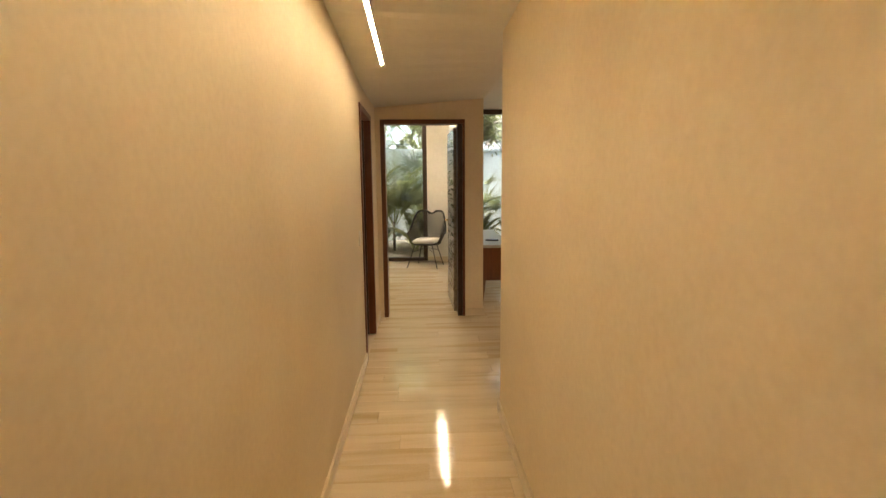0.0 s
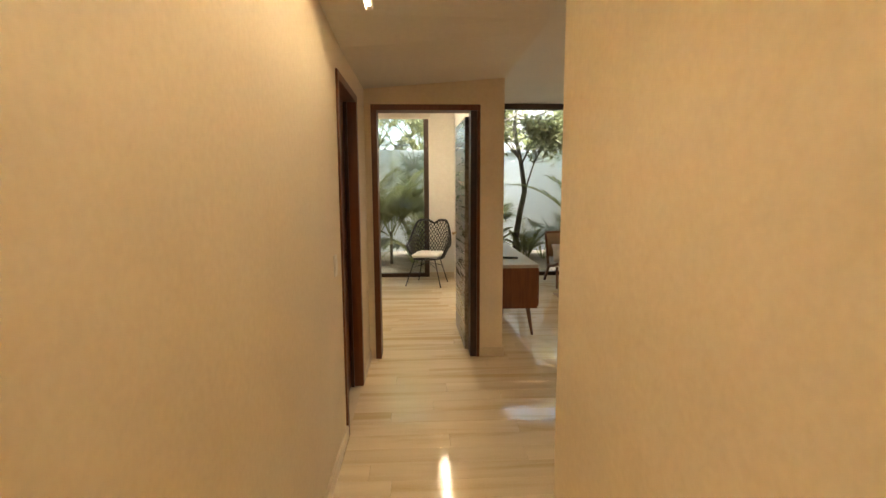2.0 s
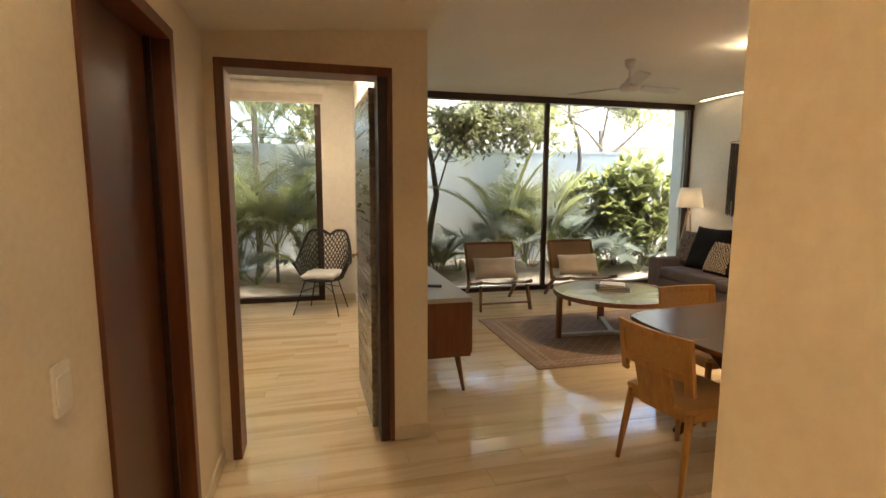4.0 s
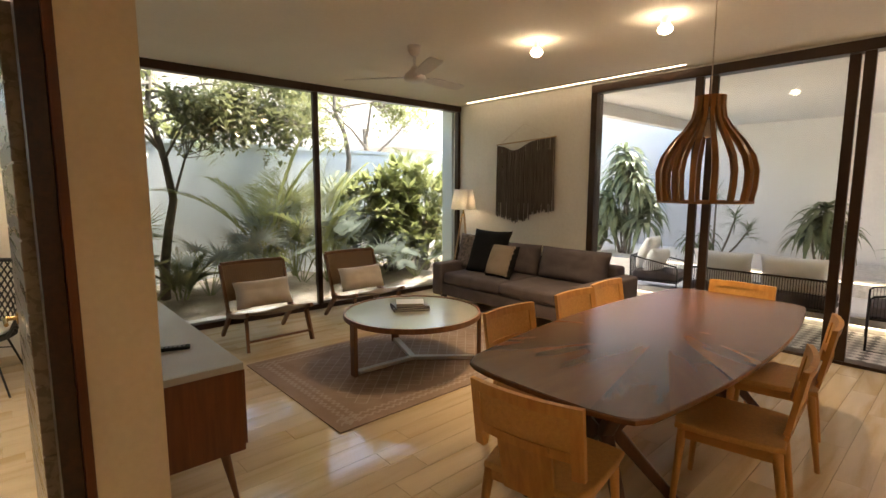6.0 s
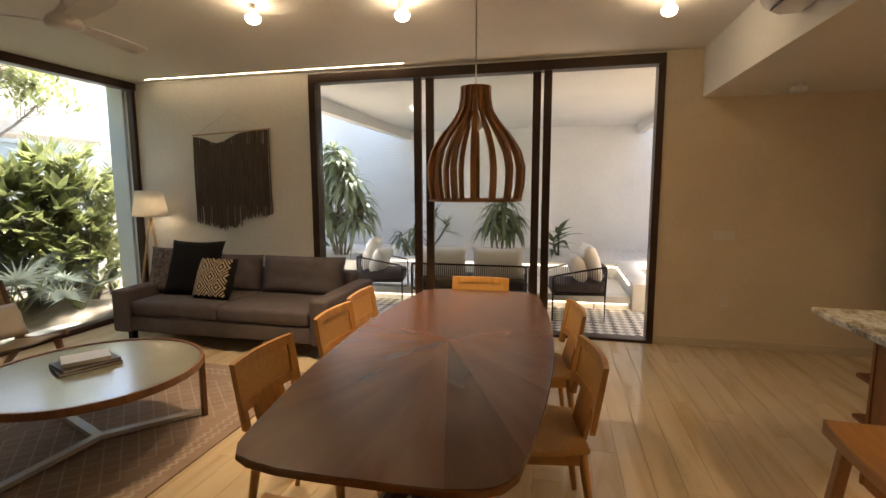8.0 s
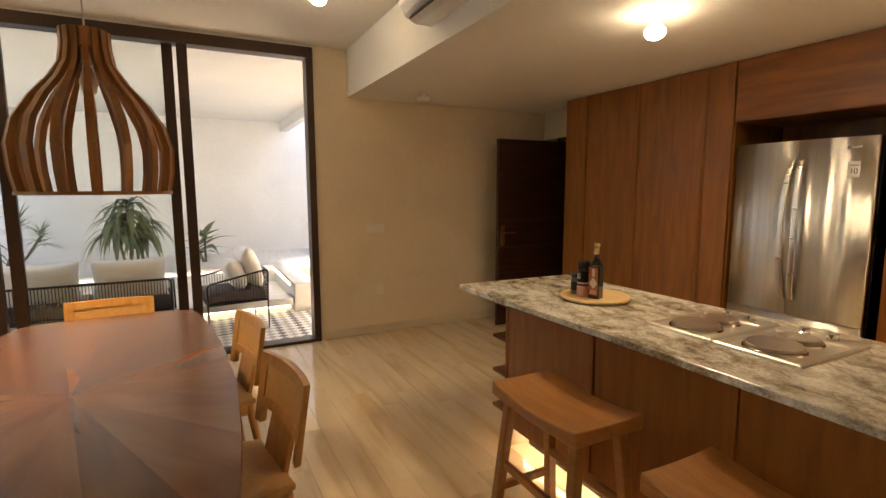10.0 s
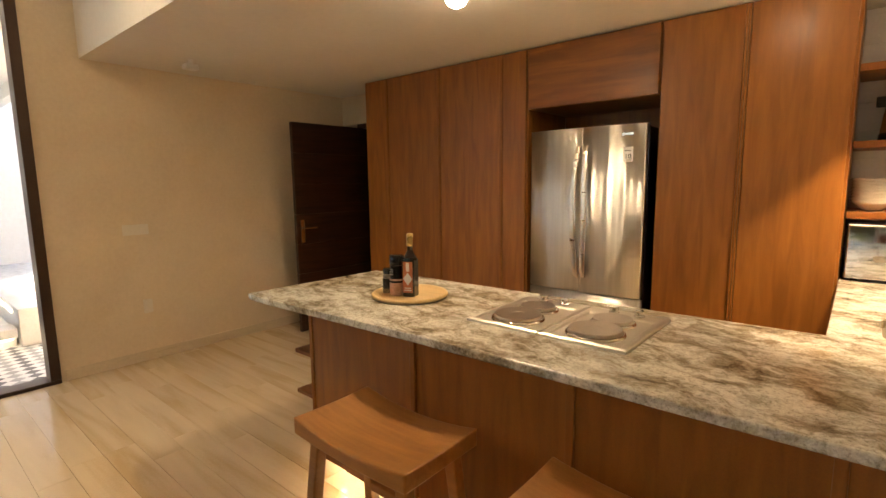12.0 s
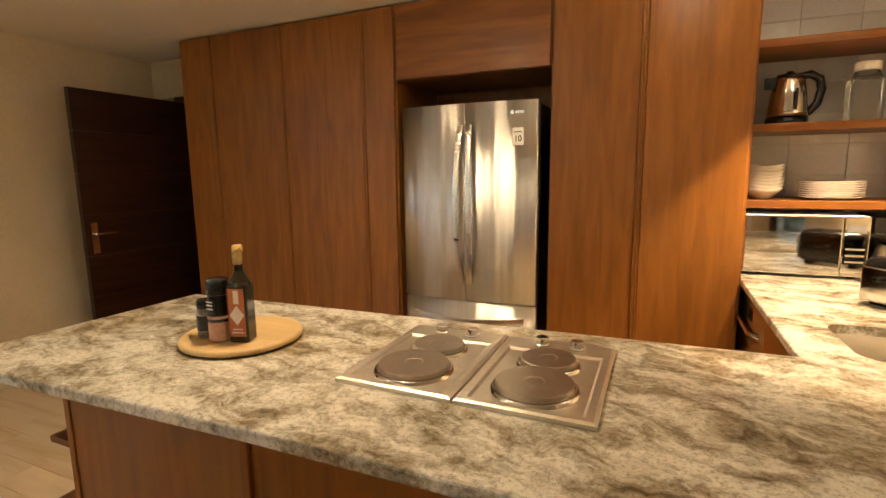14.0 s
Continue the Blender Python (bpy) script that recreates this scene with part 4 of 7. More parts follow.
def dining_table():
    t = thing("dining_table", pose(3.64, 6.20, 0, 0, 0, 1.0), "large boat-shaped walnut dining table with crossed legs", "table")
    out = []
    L, E, M, r = 1.29, 0.43, 0.555, 0.10
    ys = [(-L, -E), (L, -E), (L, E), (-L, E)]
    for k in range(25):
        x = -L + r + (2 * L - 2 * r) * k / 24
        out.append((x, -(E + (M - E) * (1 - (x / L) ** 2))))
    out += [(L - 0.035, -E + 0.02), (L - 0.008, -E + 0.07)] + [(L + 0.02 * (1 - (y / E) ** 2), y) for y in (-0.25, -0.1, 0.1, 0.25)] + [(L - 0.008, E - 0.07), (L - 0.035, E - 0.02)]
    out += [(-x, -y) for x, y in out[:25]]
    out += [(-x, -y) for x, y in out[25:33]]
    top = part("tabletop", slab(out, 0.725, 0.748, 0.006), WALNUT, t, "polished walnut top")
    pts = [Vector((x, y)) for x, y in out]

    def edge_at(a):
        """Where a ray from the middle meets the outline."""
        d = Vector((math.cos(a), math.sin(a)))
        best = None
        for p, q in zip(pts, pts[1:] + pts[:1]):
            e = q - p
            den = d.x * e.y - d.y * e.x
            if abs(den) > 1e-9:
                u, v = (p.x * e.y - p.y * e.x) / den, (p.x * d.y - p.y * d.x) / den
                if u > 0 and -1e-6 <= v <= 1 + 1e-6:
                    best = u if best is None else max(best, u)
        return d * (best - 0.006)
    # sunburst of veneer wedges, each with its grain running outwards
    cuts = [radians(a) for a in (0, 11, 23, 42, 70, 110, 138, 157, 169, 180, 191, 203, 222, 250, 290, 318, 337, 349, 360)]
    for a0, a1 in zip(cuts, cuts[1:]):
        mid = (a0 + a1) / 2
        back = Matrix.Rotation(-mid, 2)
        rim = [back @ edge_at(a0 + (a1 - a0) * k / 6) for k in range(7)]
        shape = [(0.0, 0.0)] + [(p.x, p.y) for p in rim]
        part("veneer", slab(shape, 0.7481, 0.750), WALNUT, top, at=pose(0, 0, 0, 0, 0, math.degrees(mid)))
    und = [(x * 0.9, y * 0.85) for x, y in out]
    part("apron", slab(und, 0.70, 0.7245), WALNUTZ, t)
    for cx in (-0.72, 0.72):
        for a in (45, 135, 225, 315):
            c, s = math.cos(radians(a)), math.sin(radians(a))
            lg = beam((cx + 0.36 * c, 0.40 * s, 0), (cx + 0.03 * c, 0.03 * s, 0.40), 0.05, 0.05, w1=0.065, d1=0.065, bevel=0.01)
            beam((cx + 0.03 * c, 0.03 * s, 0.36), (cx + 0.30 * c, 0.32 * s, 0.70), 0.065, 0.065, w1=0.05, d1=0.05, bevel=0.01, bm=lg)
            part("leg", lg, WALNUTZ, t)


def dining_chair():
    """Faces +x; origin on the floor under the middle of the seat."""
    t = thing("dining_chair", pose(2.42, 6.13, 0, 0, 0, 9), "light teak dining chair with low curved backrest", "chair", "chairs round the dining table")
    seat = slab([(-0.22, -0.20), (-0.10, -0.225), (0.10, -0.235), (0.22, -0.225), (0.235, -0.15), (0.235, 0.15), (0.22, 0.225), (0.10, 0.235), (-0.10, 0.225), (-0.22, 0.20)], 0.425, 0.455, 0.008)
    part("seat", seat, SEATWOOD, t, "light wooden seat with woven panel")
    part("seat_frame", boxes((-0.205, -0.2, 0.375, -0.18, 0.2, 0.424), (0.18, -0.2, 0.375, 0.205, 0.2, 0.424), (-0.18, -0.205, 0.375, 0.18, -0.18, 0.424), (-0.18, 0.18, 0.375, 0.18, 0.205, 0.424), bevel=0.003), TEAKX, t)
    for s in (-1, 1):
        part("front_leg", bar((0.215, s * 0.215, 0), (0.19, s * 0.19, 0.424), 0.013, 0.022, 12), TEAK, t, smooth=True)
        part("back_leg", bar((-0.25, s * 0.215, 0), (-0.19, s * 0.19, 0.424), 0.013, 0.022, 12), TEAK, t, smooth=True)
    part("splat", beam((-0.195, 0, 0.37), (-0.262, 0, 0.64), 0.23, 0.02, up=(1, 0, 0), bevel=0.004), TEAK, t)
    n = 10

    def curved(z0, z1, th, ys, ye, lean=0.16):
        b = bmesh.new()
        rows = []
        for k in range(n + 1):
            y = ys + (ye - ys) * k / n
            c = -0.235 - 0.03 * (1 - (y / 0.235) ** 2)
            rows.append([b.verts.new((c - lean * (z - 0.64) + o * th / 2, y, z)) for o, z in ((-1, z0), (1, z0), (1, z1), (-1, z1))])
        for a, c in zip(rows, rows[1:]):
            for q in range(4):
                b.faces.new((a[q], a[(q + 1) % 4], c[(q + 1) % 4], c[q]))
        b.faces.new(rows[0][::-1])
        b.faces.new(rows[-1])
        bmesh.ops.bevel(b, geom=[e for e in b.edges if e.is_manifold and e.calc_face_angle(0) > 0.8], offset=0.004, segments=2, profile=0.5, affect="EDGES")
        return b
    fr = curved(0.775, 0.82, 0.024, -0.235, 0.235)
    merge(fr, curved(0.60, 0.64, 0.024, -0.235, 0.235))
    merge(fr, curved(0.64, 0.775, 0.024, -0.235, -0.19))
    merge(fr, curved(0.64, 0.775, 0.024, 0.19, 0.235))
    merge(fr, curved(0.53, 0.60, 0.024, -0.235, -0.19))
    merge(fr, curved(0.53, 0.60, 0.024, 0.19, 0.235))
    part("back_frame", fr, TEAK, t)
    part("backrest", curved(0.64, 0.775, 0.012, -0.19, 0.19), SEATWOOD, t, "pale woven cane panel")
    return t


SEATWOOD = surface("pale_woven_panel", (0.54, 0.285, 0.078), (0.68, 0.39, 0.125), 0.5, (60, 60, 60), 240, 0.12)


def pendant():
    t = thing("pendant_lamp", pose(3.69, 6.065, 0), "onion-shaped pendant lamp of dark bent wooden slats", "lamp")
    part("cord", bar((0, 0, 2.03), (0, 0, HIGH), 0.0035, seg=8), LINEN, t)
    part("canopy", lathe([(0, HIGH - 0.03), (0.05, HIGH - 0.03), (0.055, HIGH), (0, HIGH)], 24), WHITEPLASTIC, t, smooth=True)
    prof = [(0.078, 2.065), (0.078, 2.01), (0.088, 1.95), (0.125, 1.89), (0.185, 1.82), (0.235, 1.74), (0.256, 1.66), (0.252, 1.57), (0.238, 1.495)]
    for k in range(16):
        a = 2 * math.pi * (k + 0.3) / 16
        c, s = math.cos(a), math.sin(a)
        b = bmesh.new()
        rows = []
        for i, (r, z) in enumerate(prof):
            w = 0.026 if i > 3 else 0.019
            d = 0.022
            rows.append([b.verts.new((c * (r + dd) - s * ww, s * (r + dd) + c * ww, z)) for dd, ww in ((-d, -w / 2), (0, -w / 2), (0, w / 2), (-d, w / 2))])
        for p, q in zip(rows, rows[1:]):
            for j in range(4):
                b.faces.new((p[j], p[(j + 1) % 4], q[(j + 1) % 4], q[j]))
        b.faces.new(rows[0][::-1])
        b.faces.new(rows[-1])
        part("slat", b, PENDANTWOOD, t)
    part("collar", lathe([(0.054, 2.0), (0.068, 2.0), (0.068, 2.067), (0.0, 2.067), (0, 2.06), (0.054, 2.055), (0.054, 2.0)], 32), PENDANTWOOD, t, smooth=False)
    part("rim", lathe([(0.215, 1.488), (0.241, 1.488), (0.241, 1.500), (0.215, 1.500), (0.215, 1.488)], 64), PENDANTWOOD, t)
    part("socket", lathe([(0, 2.05), (0.022, 2.05), (0.024, 1.95), (0, 1.95)], 20), WHITEPLASTIC, t, smooth=True)
    part("bulb", lathe([(0, 1.95), (0.014, 1.94), (0.03, 1.89), (0.022, 1.85), (0, 1.84)], 20), CERAMIC, t, smooth=True)


def ceiling_fan():
    t = thing("ceiling_fan", pose(3.65, 8.58, 0), "white three-bladed ceiling fan on a short rod", "fan")
    part("canopy", lathe([(0, HIGH), (0.06, HIGH), (0.055, HIGH - 0.05), (0.03, HIGH - 0.09), (0, HIGH - 0.09)], 32), FANSHADED, t, smooth=True)
    part("rod", bar((0, 0, 2.60), (0, 0, HIGH - 0.08), 0.013), FANSHADED, t)
    part("motor", lathe([(0, 2.655), (0.025, 2.655), (0.04, 2.625), (0.085, 2.585), (0.10, 2.555), (0.095, 2.53), (0.06, 2.515), (0, 2.515)], 40), FANSHADED, t, smooth=True)
    for a in (127, 7, -113):
        b = beam((0.085, 0, 2.555), (0.17, 0, 2.56), 0.03, 0.008, bevel=0.002)
        bl = slab([(0.15, -0.045), (0.30, -0.06), (0.60, -0.065), (0.66, -0.05), (0.66, 0.05), (0.60, 0.06), (0.30, 0.06), (0.15, 0.045)], -0.004, 0.004, 0.002)
        merge(b, bl, Matrix.Translation((0, 0, 2.562)) @ Matrix.Rotation(radians(-14), 4, "X"))
        part("blade", b, FANSHADED, t, at=pose(0, 0, 0, 0, 0, a))


def ceiling_spot(x, y, z, label, watts, cone=130, soft=0.8, face=None, size=0.035):
    t = thing("ceiling_spot", pose(x, y, z), label, "ceiling light", "ceiling spots")
    part("housing", lathe([(0.0, 0), (0.032, 0), (0.032, -0.062), (0.028, -0.066), (0, -0.066)], 28), WHITEPLASTIC, t, smooth=False)
    part("lens", lathe([(0, -0.067), (0.034, -0.067), (0.050, -0.085), (0.052, -0.10), (0.040, -0.12), (0.020, -0.130), (0, -0.133)], 24), face or DISCGLOW, t, smooth=True)
    spot_lamp("spot_light", (x, y, z - 0.14), (x, y, 0), watts, cone, soft, size)


def strip_light(name, rows, label, mat):
    t = thing(name, pose(0, 0, 0), label, "light")
    part("diffuser", boxes(*rows), mat, t)


def air_conditioner():
    t = thing("air_conditioner", pose(0, 0, 0), "white split air conditioner on the bulkhead", "air conditioner")
    prof = [(4.365, 2.77), (4.545, 2.77), (4.58, 2.74), (4.58, 2.60), (4.545, 2.545), (4.475, 2.51), (4.365, 2.51)]
    b = bmesh.new()
    f = b.faces.new([b.verts.new((3.46, y, z)) for y, z in prof])
    e = bmesh.ops.extrude_face_region(b, geom=[f])
    bmesh.ops.translate(b, verts=[v for v in e["geom"] if isinstance(v, bmesh.types.BMVert)], vec=(0.92, 0, 0))
    bmesh.ops.bevel(b, geom=list(b.edges), offset=0.006, segments=2, profile=0.5, affect="EDGES")
    part("body", b, WHITEPLASTIC, t)
    part("outlet", beam((3.52, 4.53, 2.532), (4.30, 4.53, 2.532), 0.05, 0.008, up=(0, 1, 0.6), bevel=0), BLACKPLASTIC, t, "dark air outlet slot")
    part("flap", beam((3.52, 4.557, 2.553), (4.30, 4.557, 2.553), 0.05, 0.006, up=(0, 1, 1.4), bevel=0.002), WHITEPLASTIC, t)


def wall_plate(name, m, w, h, label, mat, n):
    t = thing(name, m, label, "switch" if "switch" in name else "socket")
    part("plate", slab(round_rect(-w / 2, -h / 2, w / 2, h / 2, 0.008), 0, 0.007, 0.002), mat, t)
    for k in range(n):
        x = -w / 2 + (k + 0.5) * w / n
        part("key", box(x - 0.4 * w / n, -h * 0.28, 0.0065, x + 0.4 * w / n, h * 0.28, 0.010, 0.001), mat, t)


console()
rug()
lc = lounge_chair()
copy_thing(lc, pose(3.98, 9.99, 0))
for x, y in ((2.74, 9.93), (3.98, 9.99)):
    long_pillow(pose(x, y + 0.06, 0.475, 0, 0, 0) @ pose(0, 0, 0, 68, 0, 0), 21 + x)
coffee_table()
sofa()
floor_lamp()
wall_hanging()
dining_table()
dc = dining_chair()
for x, y, r in ((3.11, 6.70, -90), (3.84, 6.70, -91), (4.37, 6.74, -88), (3.36, 5.735, 100), (4.19, 5.78, 100), (4.85, 6.25, 181)):
    copy_thing(dc, pose(x, y, 0, 0, 0, r))
pendant()
ceiling_fan()
ceiling_spot(4.34, 7.75, HIGH, "lit white ceiling spot over the living room", 25, 122, 1.0, size=0.16)
ceiling_spot(4.53, 6.72, HIGH, "lit white ceiling spot over the dining table", 27, 84, 1.0)
ceiling_spot(4.86, 4.95, HIGH, "lit white ceiling spot beside the bulkhead", 0.8)
strip = thing("corridor_strip_light", pose(0, 0, 0), "glowing warm strip light in the corridor ceiling", "light")


def ceiling_run(x, w, y0, y1, up, down, n=18):
    """A thin bar that follows the corridor ceiling."""
    b = bmesh.new()
    rows = []
    for k in range(n + 1):
        y = y0 + (y1 - y0) * k / n
        z = corridor_z(x, y)
        rows.append([b.verts.new(p) for p in ((x - w / 2, y, z + up), (x + w / 2, y, z + up), (x + w / 2, y, z - down), (x - w / 2, y, z - down))])
    for p, q in zip(rows, rows[1:]):
        for i in range(4):
            b.faces.new((p[i], p[(i + 1) % 4], q[(i + 1) % 4], q[i]))
    b.faces.new(rows[0][::-1])
    b.faces.new(rows[-1])
    bmesh.ops.recalc_face_normals(b, faces=b.faces)
    return b


part("diffuser", ceiling_run(0.182, 0.022, 1.2, 5.05, 0.01, 0.005, 30), STRIPGLOW, strip)
for x in (0.1665, 0.1975):
    part("profile", ceiling_run(x, 0.0075, 1.19, 5.06, 0.004, 0.024, 30), WHITEPLASTIC, strip, "thin white side profile")
strip_light("cove_strip_light", [(XP - 0.149, 7.22, HIGH - 0.003, XP - 0.140, 10.40, HIGH + 0.02)], "thin glowing strip light along the ceiling edge", COVEGLOW)
strip_light("bedroom_strip_light", [(0.74, 7.2, 2.837, 0.77, 9.9, 2.86)], "glowing strip light in the bedroom ceiling", ROOMGLOW)
air_conditioner()
wall_plate("light_switch", pose(XP, 4.10, 1.10, 90, 0, -90), 0.19, 0.085, "cream wall switch plate with wide keys", CREAMPLASTIC, 3)
wall_plate("power_socket", pose(XP, 4.06, 0.46, 90, 0, -90), 0.07, 0.115, "cream wall power socket", CREAMPLASTIC, 1)

# ---- kitchen ----
def tall_cabinet(x0, x1, doors, label):
    t = thing("tall_cabinet", pose(x0, 2.344, 0), label, "cabinet", "tall kitchen cabinets")
    w = x1 - x0
    part("body", boxes((0.002, -0.6, 0.06, w - 0.002, -0.022, LOW - 0.004)), CABINET, t)
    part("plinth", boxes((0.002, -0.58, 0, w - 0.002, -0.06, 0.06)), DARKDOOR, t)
    edges = [0.0] + doors
    for a, b in zip(edges, edges[1:]):
        part("door", box(a + 0.0145, -0.021, 0.07, b - 0.0145, 0.0, LOW - 0.012, 0.004), CABINET, t)
        if b < w - 0.01:
            for o in (-0.0065, 0.0065):
                part("beading", box(b + o - 0.0055, -0.021, 0.07, b + o + 0.0055, 0.009, LOW - 0.012, 0.004), CABINET, t)
    return t


def fridge():
    t = thing("fridge", pose(2.83, 2.405, 0), "tall stainless steel fridge with two doors and drawer", "fridge")
    W = 0.80
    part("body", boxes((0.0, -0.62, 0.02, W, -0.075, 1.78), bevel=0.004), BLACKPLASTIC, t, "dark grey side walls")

    def door(x0, x1, z0, z1):
        b = bmesh.new()
        n = 48
        rows = []
        for k in range(n + 1):
            u = k / n
            x = x0 + (x1 - x0) * u
            y = 0.0 - 0.028 * (abs(2 * (x / W) - 1) ** 2.2) + 0.0022 * math.sin(21 * x) + 0.0011 * math.sin(57 * x + 1) + 0.0005 * math.sin(118 * x)
            rows.append([b.verts.new((x, yy, z)) for yy, z in ((-0.07, z0), (y, z0), (y, z1), (-0.07, z1))])
        for a, c in zip(rows, rows[1:]):
            for q in range(4):
                b.faces.new((a[q], a[(q + 1) % 4], c[(q + 1) % 4], c[q]))
        b.faces.new(rows[0][::-1])
        b.faces.new(rows[-1])
        bmesh.ops.bevel(b, geom=[e for e in b.edges if e.is_manifold and e.calc_face_angle(0) > 0.9], offset=0.006, segments=2, profile=0.5, affect="EDGES")
        return b
    d1 = part("door", door(0.002, W / 2 - 0.003, 0.70, 1.795), STEEL, t, smooth=True)
    d2 = part("door", door(W / 2 + 0.003, W - 0.002, 0.70, 1.795), STEEL, t, smooth=True)
    d3 = part("drawer", door(0.002, W - 0.002, 0.06, 0.69), STEEL, t, smooth=True)
    def strap(pts, across, w=0.034, th=0.013):
        """A flat bowed bar along pts, w wide in the given direction."""
        b = bmesh.new()
        rows = []
        for p in pts:
            p = Vector(p)
            rows.append([b.verts.new(p + across * (sx * w / 2) + Vector((0, sy * th / 2, 0))) for sx, sy in ((-1, -1), (1, -1), (1, 1), (-1, 1))])
        for a, c in zip(rows, rows[1:]):
            for q in range(4):
                b.faces.new((a[q], a[(q + 1) % 4], c[(q + 1) % 4], c[q]))
        b.faces.new(rows[0][::-1])
        b.faces.new(rows[-1])
        bmesh.ops.recalc_face_normals(b, faces=b.faces)
        bmesh.ops.bevel(b, geom=[e for e in b.edges if e.is_manifold and e.calc_face_angle(0) > 1.0], offset=0.004, segments=2, profile=0.5, affect="EDGES")
        return b
    for s, d in ((-1, d1), (1, d2)):
        pts = [(W / 2 + s * (0.024 + 0.016 * math.sin(math.pi * k / 16)), 0.004 + 0.05 * math.sin(math.pi * k / 16) ** 0.6, 0.80 + 0.88 * k / 16) for k in range(17)]
        part("handle", strap(pts, Vector((1, 0, 0))), SATIN, d, "curved satin steel bar handle", True)
    pts = [(0.06 + 0.68 * k / 16, 0.004 + 0.05 * math.sin(math.pi * k / 16) ** 0.6, 0.615 - 0.02 * math.sin(math.pi * k / 16)) for k in range(17)]
    part("handle", strap(pts, Vector((0, 0, 1))), SATIN, d3, "curved satin steel bar handle", True)
    st = part("sticker", box(0.075, -0.012, 1.565, 0.135, -0.0065, 1.655, 0), WHITEPLASTIC, d1, "white warranty sticker with a number")
    cu = bpy.data.curves.new("number", "FONT")
    cu.body, cu.size, cu.extrude, cu.align_x = "10", 0.042, 0.0006, "CENTER"
    cu.materials.append(BLACKPLASTIC)
    nb = new("number", cu)
    nb.parent, nb.matrix_basis = d1, pose(0.105, -0.0058, 1.585, 90, 0, 180)
    part("sticker_line", box(0.085, -0.0065, 1.63, 0.125, -0.0058, 1.636, 0), BOOKGREY, d1)
    part("badge", lathe([(0, 0), (0.010, 0), (0.010, 0.003), (0, 0.003)], 16), CHROME, d1, "small round chrome badge", at=pose(0.135, -0.0095, 1.735, -90, 0, 0))
    part("badge_bars", boxes((0.075, -0.0135, 1.729, 0.12, -0.006, 1.741)), CHROME, d1)


def island():
    # continuous worktop of the island and the sink run, around the sink cut-out
    out = [(4.135, 4.29), (4.10, 3.46), (1.87, 3.375), (1.87, 2.17), (1.87, 1.72), (1.10, 1.72), (1.10, 4.245), (1.8, 4.25), (3.0, 4.262), (4.0, 4.30)]
    top = slab(out, 0.878, 0.91, 0.006)
    wt = thing("worktop", pose(0, 0, 0), "speckled grey and cream granite worktop", "worktop")
    t_ob = part("slab", top, GRANITE, wt)
    # sink bowl
    cut = part("sink_cutter", slab(round_rect(1.22, 2.98, 1.72, 3.345, 0.07), 0.80, 1.0), GRANITE)
    mod = t_ob.modifiers.new("sink", "BOOLEAN")
    mod.object, mod.operation, mod.solver = cut, "DIFFERENCE", "EXACT"
    dg = bpy.context.evaluated_depsgraph_get()
    me = bpy.data.meshes.new_from_object(t_ob.evaluated_get(dg))
    t_ob.modifiers.clear()
    t_ob.data = me
    bpy.data.objects.remove(cut)
    s = thing("sink", pose(0, 0, 0), "undermounted stainless steel sink bowl", "sink")
    b = bmesh.new()
    o1, o2 = round_rect(1.212, 2.972, 1.728, 3.353, 0.075), round_rect(1.235, 2.995, 1.705, 3.33, 0.06)
    rings = [[b.verts.new((x, y, z)) for x, y in o] for o, z in ((o1, 0.877), (o1, 0.875), (o2, 0.72))]
    n = len(o1)
    for p, q in zip(rings, rings[1:]):
        for k in range(n):
            b.faces.new((p[k], p[(k + 1) % n], q[(k + 1) % n], q[k]))
    b.faces.new(rings[-1])
    part("bowl", b, HOBSTEEL, s, smooth=True)
    part("drain", lathe([(0.0, 0.722), (0.035, 0.722), (0.04, 0.726), (0.045, 0.722)], 24, at=(1.45, 3.16, 0)), CHROME, s, smooth=True)

    t = thing("kitchen_island", pose(0, 0, 0), "wooden panelled kitchen island with open end shelves", "island")
    part("body", boxes((1.10, 3.55, 0.14, 3.75, 4.165, 0.877)), CABINET, t)
    for a, c in ((3.085, 3.75), (2.43, 3.085), (1.80, 2.43), (1.10, 1.80)):
        part("panel", box(a + 0.002, 4.165, 0.13, c - 0.002, 4.185, 0.875, 0.003), CABINET, t)
        if c < 3.7:
            part("beading", box(c - 0.014, 4.172, 0.13, c + 0.014, 4.196, 0.875, 0.004), CABINET, t)
    part("corner_post", box(3.748, 4.15, 0.13, 3.772, 4.19, 0.877, 0.003), CABINET, t)
    for z in (0.13, 0.36, 0.58, 0.80):
        part("end_shelf", box(3.772, 3.56, z, 4.01, 4.12, z + 0.022, 0.003), CABINETX, t)
    part("end_back", boxes((3.751, 3.55, 0.13, 3.771, 4.149, 0.877)), CABINET, t)
    part("end_side", box(3.772, 3.535, 0.13, 4.01, 3.558, 0.877, 0.003), CABINET, t)
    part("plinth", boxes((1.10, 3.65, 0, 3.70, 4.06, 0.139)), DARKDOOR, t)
    strip_light("plinth_strip_light", [(1.2, 4.075, 0.118, 3.7, 4.10, 0.1285)], "glowing warm strip light under the island", KICKGLOW)
    strip_light("plinth_end_light", [(3.72, 3.7, 0.118, 3.74, 4.07, 0.1285)], "glowing warm strip under the island end", KICKGLOW)
    mg = thing("magazine", pose(3.90, 3.95, 0.823, 0, 0, 12), "white papers lying on the end shelf", "magazine")
    part("sheets", box(-0.09, -0.13, 0, 0.09, 0.13, 0.012, 0.002), PAPER, mg)

    c = thing("sink_cabinet", pose(0, 0, 0), "wooden base cabinet under the sink run", "cabinet")
